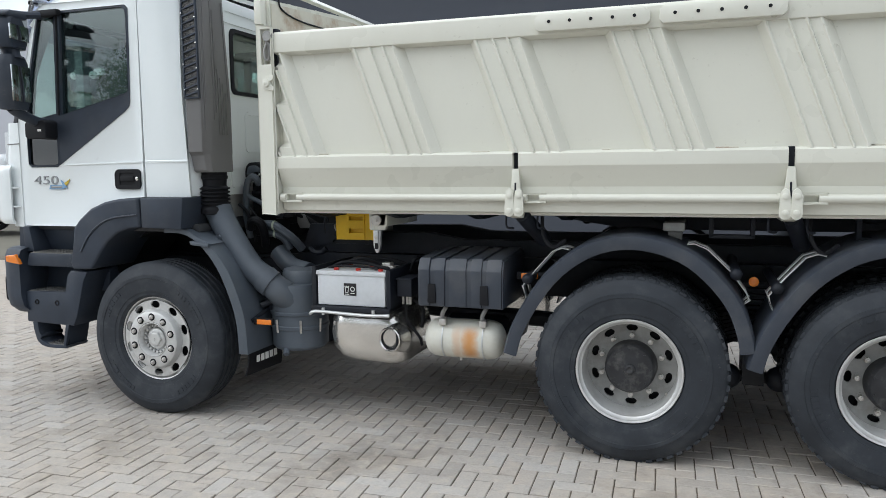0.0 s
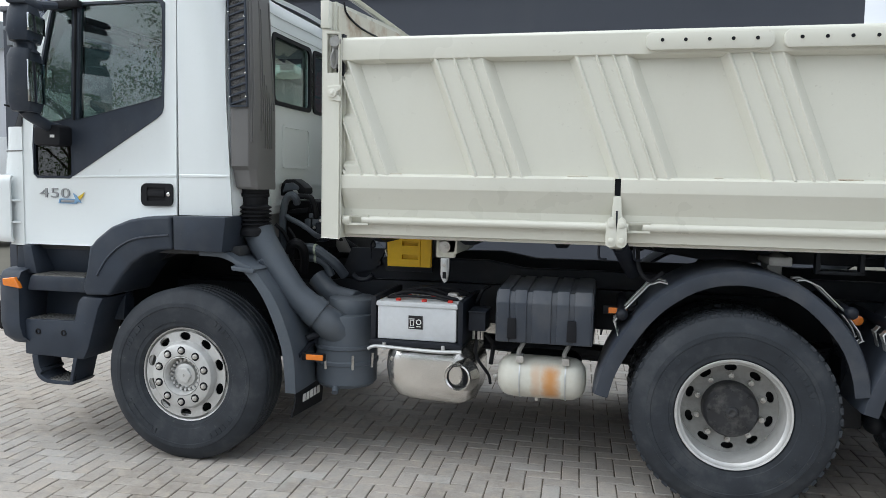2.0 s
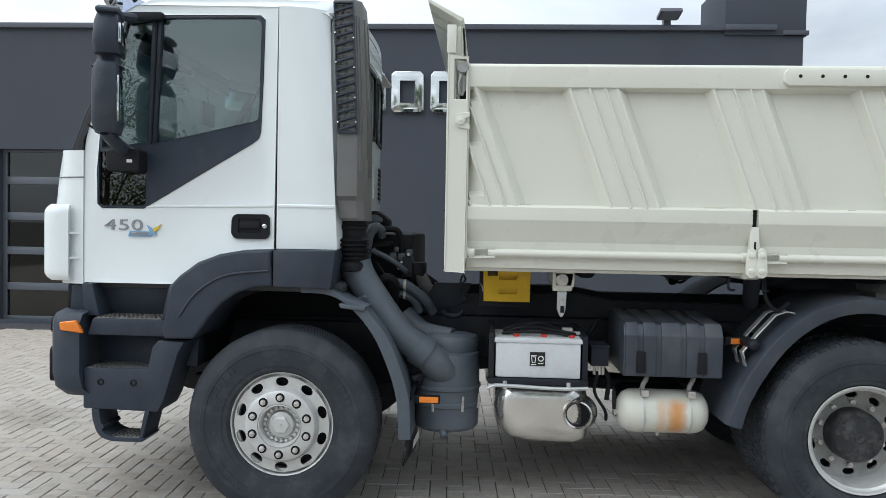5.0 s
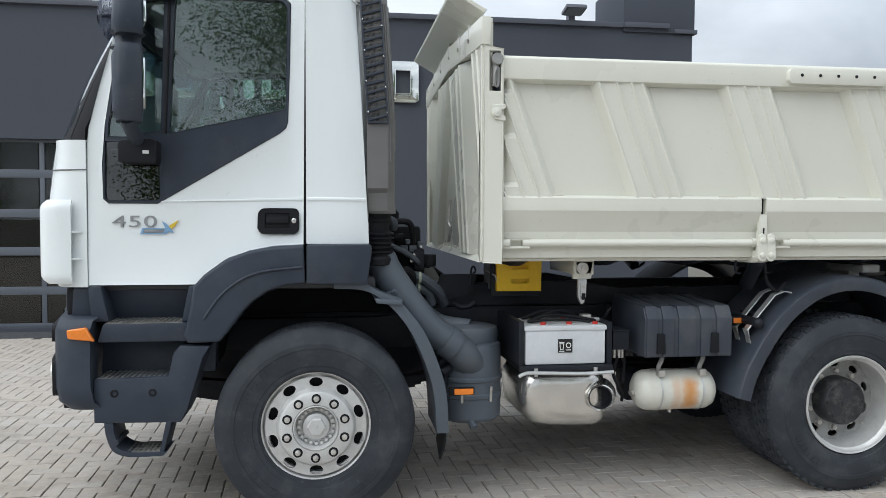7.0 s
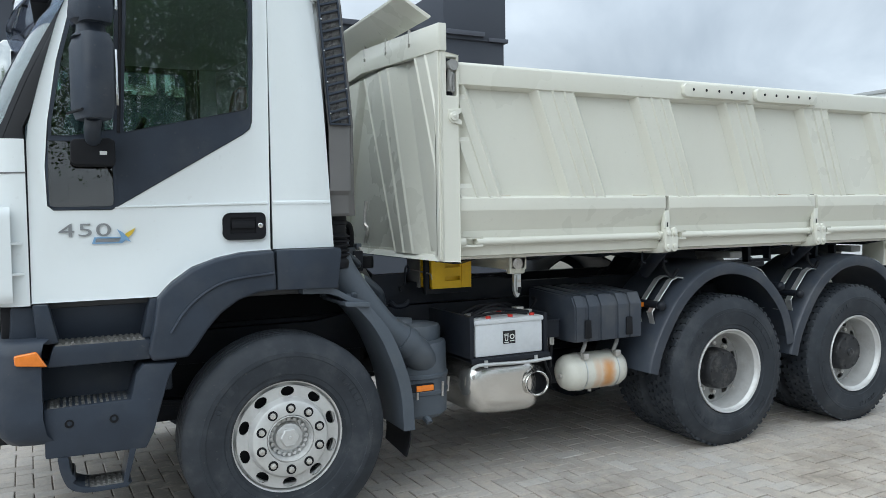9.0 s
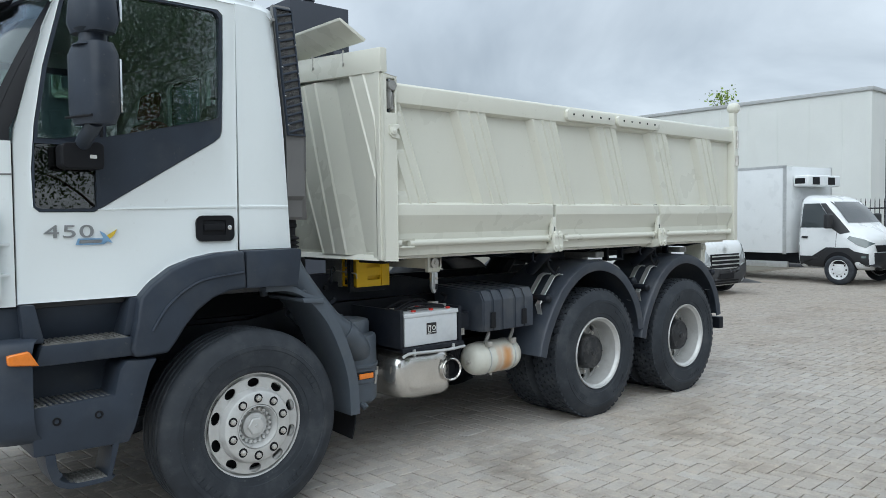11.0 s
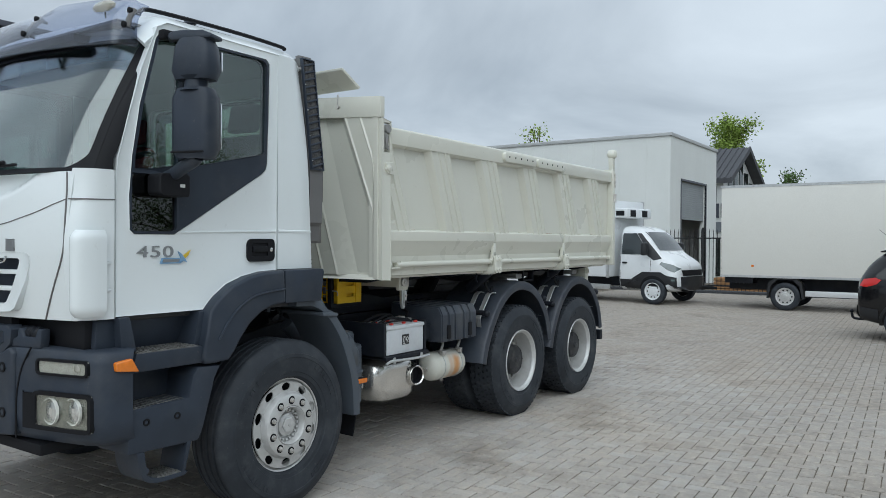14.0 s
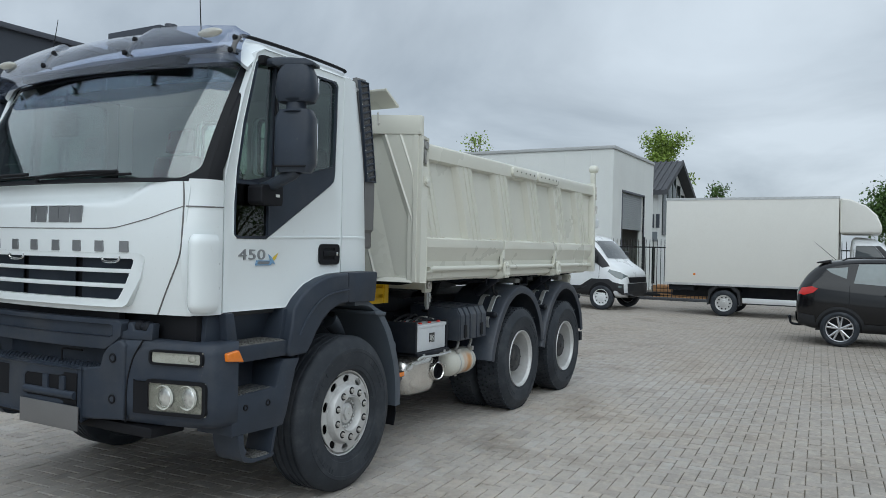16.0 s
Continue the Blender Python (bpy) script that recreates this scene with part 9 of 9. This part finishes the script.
# front of a white van beyond
van = thing("panel_van", "white panel van with dark grey bumper, slatted grille and large headlamps", "van", at=pose(13.12, 4.02, 0, 0, 0, 85))
skin = van_front(van, 0.98, [(q[0], q[1] - 0.15, *q[2:]) for q in VAN_ST], False)
on_body(van, skin, "grille", [(-0.54, 0.55), (0.54, 0.55), (0.52, 0.89), (-0.52, 0.89)], "x", -1, BLACK, "black front grille", 0.012)
for z in (0.575, 0.66, 0.745, 0.83):
    on_body(van, skin, "grille_slat", [(-0.50, z), (0.50, z), (0.49, z + 0.028), (-0.49, z + 0.028)], "x", -1, ALU, "grey grille slat", 0.03)
on_body(van, skin, "bumper", [(-0.94, 0.24), (0.94, 0.24), (0.96, 0.86), (0.74, 0.68), (0.52, 0.60), (0.50, 0.52), (-0.50, 0.52), (-0.52, 0.60), (-0.74, 0.68), (-0.96, 0.86)], "x", -1, GREY_BUMPER, "dark grey plastic front bumper", 0.035)
on_body(van, skin, "lower_intake", [(-0.46, 0.25), (0.46, 0.25), (0.46, 0.34), (-0.46, 0.34)], "x", -1, BLACK, "", 0.045)
on_body(van, skin, "intake_bar", [(-0.46, 0.285), (0.46, 0.285), (0.46, 0.305), (-0.46, 0.305)], "x", -1, GREY_BUMPER, "", 0.055)
on_body(van, skin, "number_plate", [(-0.26, 0.36), (0.26, 0.36), (0.26, 0.48), (-0.26, 0.48)], "x", -1, BLACK, "black blank plate holder", 0.055)
on_body(van, skin, "nose_badge", [(0.05 * math.cos(a), 0.98 + 0.075 * math.sin(a)) for a in [math.tau * k / 12 for k in range(12)]], "x", -1, ALU, "plain metal badge", 0.02, cuts=2)
for s in (-1, 1):
    on_body(van, skin, "headlamp", [(s * a, b) for a, b in ((0.50, 0.64), (0.55, 0.84), (0.70, 1.02), (0.90, 1.15), (0.955, 1.02), (0.91, 0.86), (0.72, 0.70))], "x", -1, HEADLAMP_CLEAR, "large clear triangular headlamp", 0.016)
    on_body(van, skin, "headlamp_reflector", [(s * (0.76 + 0.075 * math.cos(a)), 0.90 + 0.085 * math.sin(a)) for a in [math.tau * k / 12 for k in range(12)]], "x", -1, GLASS_SKY, "", 0.024, cuts=2)
    on_body(van, skin, "lower_cladding", [(0.34, 0.24), (0.60, 0.24), (0.60, 0.80), (0.52, 0.87), (0.40, 0.86), (0.34, 0.78)], "y", s, GREY_BUMPER, "dark grey bumper side", 0.022)
    on_body(van, skin, "bumper_slot", [(0.40, 0.46), (0.56, 0.46), (0.56, 0.56), (0.40, 0.56)], "y", s, BLACK, "", 0.030)
    on_body(van, skin, "lower_cladding", [(1.40, 0.24), (2.10, 0.24), (2.10, 0.55), (1.40, 0.55)], "y", s, GREY_BUMPER, "", 0.014)
bm = B()
prism(bm, [(2.05, 0.42), (5.4, 0.42), (5.45, 2.2), (5.3, 2.42), (2.6, 2.45), (2.05, 2.22)], "y", -0.98, 0.98)
part("load_body", bev(bm, 0.10, 3), VANWHITE, van)
for x in (0.98, 4.3):
    for y in (-1.03, 1.03):
        road_wheel(van, x, y, 0.34, 0.22, 0.21, "steel", RIM)

# black crossover car
car = thing("black_car", "glossy black crossover car with tow bar and alloy wheels", "car", at=pose(12.72, -6.24, 0, 0, 0, 90))
CAR_ST = [(0.02, 0.34, 0.66, 0.78, 0.50, 0.56, 0.46), (0.10, 0.28, 0.70, 0.88, 0.72, 0.78, 0.62), (0.40, 0.24, 0.78, 0.96, 0.82, 0.88, 0.72), (0.95, 0.24, 0.90, 1.06, 0.84, 0.89, 0.74), (1.18, 0.24, 0.96, 1.12, 0.84, 0.89, 0.72), (1.55, 0.24, 1.00, 1.42, 0.84, 0.89, 0.64),
          (1.95, 0.24, 1.02, 1.63, 0.84, 0.89, 0.61), (2.5, 0.24, 1.05, 1.69, 0.84, 0.89, 0.61), (3.1, 0.24, 1.09, 1.68, 0.84, 0.89, 0.60), (3.6, 0.24, 1.14, 1.63, 0.84, 0.89, 0.59), (3.88, 0.26, 1.16, 1.57, 0.83, 0.88, 0.58), (4.08, 0.30, 1.15, 1.38, 0.82, 0.87, 0.62), (4.22, 0.34, 1.04, 1.17, 0.80, 0.84, 0.66), (4.31, 0.40, 0.84, 0.98, 0.72, 0.76, 0.62)]
cbody, cskin = loft_body(car, CAR_ST, CARBLACK, "car_body", "glossy black car body")
on_body(car, cskin, "rear_window", [(-0.58, 1.22), (0.58, 1.22), (0.52, 1.50), (-0.52, 1.50)], "x", 1, GLASS_SKY, "rear window", 0.006)
on_body(car, cskin, "bumper_skin", [(-0.72, 0.36), (0.72, 0.36), (0.72, 0.60), (-0.72, 0.60)], "x", 1, GREY_PLASTIC, "black rear bumper", 0.02)
for s in (-1, 1):
    on_body(car, cskin, "side_window", [(1.62, 1.12), (2.42, 1.15), (2.42, 1.57), (2.02, 1.53)], "y", s, GLASS_SKY, "front door glass")
    on_body(car, cskin, "side_window", [(2.50, 1.15), (3.30, 1.20), (3.22, 1.56), (2.50, 1.58)], "y", s, GLASS_SKY, "rear door glass")
    on_body(car, cskin, "quarter_window", [(3.42, 1.28), (3.68, 1.38), (3.78, 1.46), (3.40, 1.50)], "y", s, GLASS_SKY, "small rear quarter glass")
    on_body(car, cskin, "tail_lamp", [(3.90, 1.08), (3.98, 1.00), (4.14, 0.95), (4.25, 0.97), (4.18, 1.09), (4.00, 1.12)], "y", s, RED, "red tail lamp", 0.014)
    on_body(car, cskin, "wheel_arch", arc_patch(3.52, 0.425, 0.33, 0.27), "y", s, GREY_PLASTIC, "black wheel arch trim", 0.010)
    on_body(car, cskin, "wheel_arch", arc_patch(0.86, 0.425, 0.33, 0.27), "y", s, GREY_PLASTIC, "black wheel arch trim", 0.010)
    on_body(car, cskin, "wheel_well", arc_patch(3.52, 0.375, 0.33, 0.27), "y", s, BLACK, "", 0.015)
    on_body(car, cskin, "wheel_well", arc_patch(0.86, 0.375, 0.33, 0.27), "y", s, BLACK, "", 0.015)
    on_body(car, cskin, "sill", [(1.28, 0.27), (3.10, 0.27), (3.10, 0.44), (1.28, 0.44)], "y", s, GREY_PLASTIC, "", 0.010)
    on_body(car, cskin, "rear_corner", [(3.94, 0.32), (4.24, 0.36), (4.24, 0.60), (3.95, 0.56)], "y", s, GREY_PLASTIC, "", 0.012)
    on_body(car, cskin, "fuel_flap", [(3.60 + 0.075 * math.cos(a), 0.98 + 0.075 * math.sin(a)) for a in [math.tau * k / 14 for k in range(14)]], "y", s, CARBLACK, "", 0.006, cuts=2)
    for x, z0, z1 in ((2.46, 0.46, 1.08), (3.36, 0.80, 1.16), (1.40, 0.46, 1.05)):
        on_body(car, cskin, "door_gap", [(x, z0), (x + 0.008, z0), (x + 0.008, z1), (x, z1)], "y", s, BLACK, "", 0.003, cuts=5)
    bm = B()
    box(bm, 2.62, 2.80, s * 0.885, s * 0.915, 0.98, 1.01)
    part("door_handle", bev(bm, 0.008), CARBLACK, car)
    bm = B()
    hose(bm, [(2.1, s * 0.60, 1.64), (2.3, s * 0.62, 1.685), (3.3, s * 0.60, 1.675), (3.5, s * 0.58, 1.62)], 0.014, 6)
    part("roof_rail", bm, BLACK, car)
bm = B()
hose(bm, [(4.1, 0, 0.32), (4.30, 0, 0.31), (4.42, 0, 0.33), (4.45, 0, 0.42)], 0.024, 8)
bmesh.ops.create_uvsphere(bm, u_segments=12, v_segments=8, radius=0.034, matrix=Matrix.Translation((4.45, 0, 0.45)))
part("tow_bar", bm, CHASSIS, car)
bm = B()
rod(bm, (3.62, 0.0, 1.62), (4.02, 0.0, 1.98), 0.006, 6, 0.003)
part("antenna", bm, BLACK, car)
bm = B()
prism(bm, [(3.70, 1.640), (3.95, 1.585), (3.95, 1.56), (3.74, 1.56)], "y", -0.52, 0.52)
part("roof_lip", bev(bm, 0.012), CARBLACK, car)
for x in (0.86, 3.52):
    for y in (-0.925, 0.925):
        road_wheel(car, x, y, 0.335, 0.21, 0.235, "alloy", ALLOY)

# white box van seen past the front of the cab
far_van = thing("white_box_van", "white box van parked at the edge of the yard", "van", at=pose(-16.5, 11.3, 0, 0, 0, 25))
van_front(far_van)
bm = B()
box(bm, 2.2, 6.6, -1.02, 1.02, 0.50, 2.75)
part("box_body", bev(bm, 0.03, 2), VANWHITE, far_van)
bm = B()
box(bm, 6.4, 6.64, -0.95, 0.95, 0.32, 0.52)
part("rear_bar", bev(bm, 0.01), BLACK, far_van)
for y in (-0.85, 0.65):
    bm = B()
    box(bm, 6.62, 6.66, y, y + 0.2, 0.38, 0.48)
    part("tail_lamp", bm, RED, far_van, "red tail lamp")
for x in (0.98, 5.2):
    for y in (-1.04, 1.04):
        road_wheel(far_van, x, y, 0.35, 0.22, 0.22, "steel", RIM)

# ---------------------------------------------------------------- trees
def tree(x, y, height, spread, leaves, seed, mat, label, leaf=0.16, trunk_r=0.16, low=0.32):
    rnd = random.Random(seed)
    t = thing("tree", label, "tree", group="trees round the yard", at=pose(x, y, -0.03))
    bm = B()
    base = height * low
    hose(bm, [(0, 0, 0), (0.05, 0.02, base * 0.6), (-0.03, 0.06, base), (0.04, 0, height * 0.62), (0.02, 0.02, height * 0.9)], trunk_r, 8, 4, [trunk_r, trunk_r * 0.8, trunk_r * 0.65, trunk_r * 0.35, trunk_r * 0.08])
    part("trunk", bm, BARK, t)
    ends = []
    bm = B()
    for k in range(16):
        a = math.tau * k / 16 * 2.4 + rnd.random()
        z0 = base * 0.85 + (height * 0.5) * rnd.random()
        r = spread * (0.45 + 0.55 * rnd.random()) * (1.15 - 0.55 * (z0 - base) / height)
        z1 = min(height * 0.97, z0 + height * (0.12 + 0.22 * rnd.random()))
        e = Vector((r * math.cos(a), r * math.sin(a), z1))
        m = Vector((r * 0.5 * math.cos(a + 0.2), r * 0.5 * math.sin(a + 0.2), z0 + (z1 - z0) * 0.7))
        hose(bm, [(0, 0, z0), m, e], 0.03, 5, 3, [trunk_r * 0.32, trunk_r * 0.2, 0.012])
        ends += [e, m, (m + e) / 2]
    for k in range(6):
        ends.append(Vector((rnd.gauss(0, spread * 0.25), rnd.gauss(0, spread * 0.25), height * (0.85 + 0.13 * rnd.random()))))
    part("limb", bm, BARK, t)
    verts, faces = [], []
    for k in range(leaves):
        c = rnd.choice(ends)
        s = spread * 0.20
        p = Vector((c.x + rnd.gauss(0, s), c.y + rnd.gauss(0, s), c.z + rnd.gauss(0, s * 0.8)))
        n = Vector((rnd.gauss(0, 1), rnd.gauss(0, 1), rnd.gauss(0.4, 1))).normalized()
        u = n.orthogonal().normalized()
        u.rotate(Matrix.Rotation(rnd.random() * 6.28, 3, n))
        w = n.cross(u)
        l = leaf * (0.6 + 0.8 * rnd.random())
        i = len(verts)
        verts += [p - u * l * 0.5, p + w * l * 0.32 + n * l * 0.08, p + u * l * 0.55, p - w * l * 0.32 + n * l * 0.08]
        faces.append((i, i + 1, i + 2, i + 3))
    me = bpy.data.meshes.new("crown")
    me.from_pydata([tuple(v) for v in verts], [], faces)
    me.materials.append(mat)
    cr = new("crown", me)
    cr.parent = t
    return t


tree(46.0, 8.55, 9.4, 1.45, 9000, 11, LEAF_LIGHT, "bright green spring tree behind the shed and house", 0.17)
tree(47.0, 22.6, 10.6, 1.4, 700, 12, LEAF_LIGHT, "sparse young tree top behind the shed", 0.20)
tree(52.0, 6.2, 6.6, 1.0, 1500, 13, LEAF, "small sparse tree behind the house", 0.17)
tree(62.0, -6.6, 7.0, 3.4, 20000, 14, LEAF, "dense dark green tree beyond the box truck", 0.24)
tree(66.0, -13.0, 7.2, 4.4, 13000, 15, LEAF, "dense dark green tree beyond the car", 0.24)
tree(64.0, -20.5, 6.8, 4.2, 11000, 16, LEAF, "dense dark green tree at the far edge of the yard", 0.24)
# row across the yard, mirrored in the cab glass
for k, (x, y, h, s, n) in enumerate(((0.7, -19.0, 10.6, 3.9, 52000), (5.9, -19.6, 10.8, 3.7, 48000), (-11.0, -19.5, 7.4, 2.8, 14000), (14.5, -20.5, 5.9, 2.6, 12000), (-4.5, -21.0, 4.6, 2.0, 8000), (-17.0, -20.0, 6.2, 2.4, 10000), (20.5, -21.0, 4.9, 2.4, 8000))):
    tree(x, y, h, s, n, 30 + k, LEAF, "leafy green street tree across the yard", 0.085, low=0.15)

# ---------------------------------------------------------------- herringbone pavers
PL, PW, GAP = 0.213, 0.1065, 0.0070
TURN_P = radians(2.75)
SHIFT_U, SHIFT_V = -0.012, -0.104


def herringbone(x0, x1, y0, y1):
    """Centres, lying (0) or standing (1), of all pavers in the area, in the turned grid."""
    out = []
    c, s = math.cos(TURN_P), math.sin(TURN_P)
    span = int((max(abs(x0), abs(x1)) + max(abs(y0), abs(y1))) / PW) + 4
    for j in range(-span, span):
        for i in range(-span // 4 - 2, span // 4 + 2):
            for kind in (0, 1):
                if kind == 0:
                    gx, gy = (4 * i + j + 1.0) * PW + SHIFT_U, -(j + 0.5) * PW + SHIFT_V
                else:
                    gx, gy = (4 * i + j + 3.5) * PW + SHIFT_U, -(j + 1.0) * PW + SHIFT_V
                x, y = gx * c - gy * s, gx * s + gy * c
                if x0 < x < x1 and y0 < y < y1:
                    out.append((x, y, kind))
    return out


def paver_shell(l, w):
    """Top with a worn chamfer and sides, eight corners on three levels."""
    a, b = l / 2 - GAP / 2, w / 2 - GAP / 2
    e = 0.0045
    v = [(-a, -b, -0.03), (a, -b, -0.03), (a, b, -0.03), (-a, b, -0.03), (-a, -b, -0.003), (a, -b, -0.003), (a, b, -0.003), (-a, b, -0.003),
         (-a + e, -b + e, 0.0), (a - e, -b + e, 0.0), (a - e, b - e, 0.0), (-a + e, b - e, 0.0)]
    f = [(0, 1, 5, 4), (1, 2, 6, 5), (2, 3, 7, 6), (3, 0, 4, 7), (4, 5, 9, 8), (5, 6, 10, 9), (6, 7, 11, 10), (7, 4, 8, 11), (8, 9, 10, 11)]
    return np.array(v), np.array(f)


def lay_pavers():
    rng = np.random.default_rng(3)
    spots = herringbone(-15.0, 23.2, -13.0, 6.94)
    near = [p for p in spots if -0.9 < p[0] < 2.6 and -1.25 < p[1] < -0.62]
    near = set(near[:300])
    rest = np.array([p for p in spots if p not in near])
    v0, f0 = paver_shell(PL, PW)
    n = len(rest)
    ang = TURN_P + rest[:, 2] * (math.pi / 2) + rng.normal(0, 0.006, n)
    tx, ty = rng.normal(0, 0.004, n), rng.normal(0, 0.004, n)
    dz = rng.normal(0, 0.0012, n) - 0.002
    ca, sa = np.cos(ang)[:, None], np.sin(ang)[:, None]
    lx, ly, lz = v0[:, 0][None], v0[:, 1][None], v0[:, 2][None]
    X = rest[:, 0][:, None] + lx * ca - ly * sa
    Y = rest[:, 1][:, None] + lx * sa + ly * ca
    Z = lz + dz[:, None] + lx * tx[:, None] + ly * ty[:, None]
    V = np.stack([X, Y, Z], -1).reshape(-1, 3)
    F = (f0[None] + 12 * np.arange(n)[:, None, None]).reshape(-1, 4)
    me = bpy.data.meshes.new("paver_field")
    me.vertices.add(len(V))
    me.vertices.foreach_set("co", V.ravel())
    me.loops.add(F.size)
    me.loops.foreach_set("vertex_index", F.ravel())
    me.polygons.add(len(F))
    me.polygons.foreach_set("loop_start", np.arange(len(F)) * 4)
    me.update(calc_edges=True)
    me.validate()
    me.polygons.foreach_set("use_smooth", [False] * len(me.polygons))
    me.materials.append(PAVER)
    field = new("paver_field", me)
    field.parent = pavement
    tagged(field, "grey concrete pavers in herringbone", kind="stuff")
    one = bpy.data.meshes.new("paver")
    one.from_pydata(v0.tolist(), [], f0.tolist())
    one.materials.append(PAVER_ONE)
    one.polygons.foreach_set("use_smooth", [False] * len(one.polygons))
    rnd = random.Random(9)
    for x, y, kind in sorted(near):
        ob = new("paver", one)
        ob.parent = pavement
        ob.location = (x, y, -0.002 + rnd.gauss(0, 0.0012))
        ob.rotation_euler = (rnd.gauss(0, 0.006), rnd.gauss(0, 0.006), TURN_P + kind * math.pi / 2 + rnd.gauss(0, 0.006))


lay_pavers()
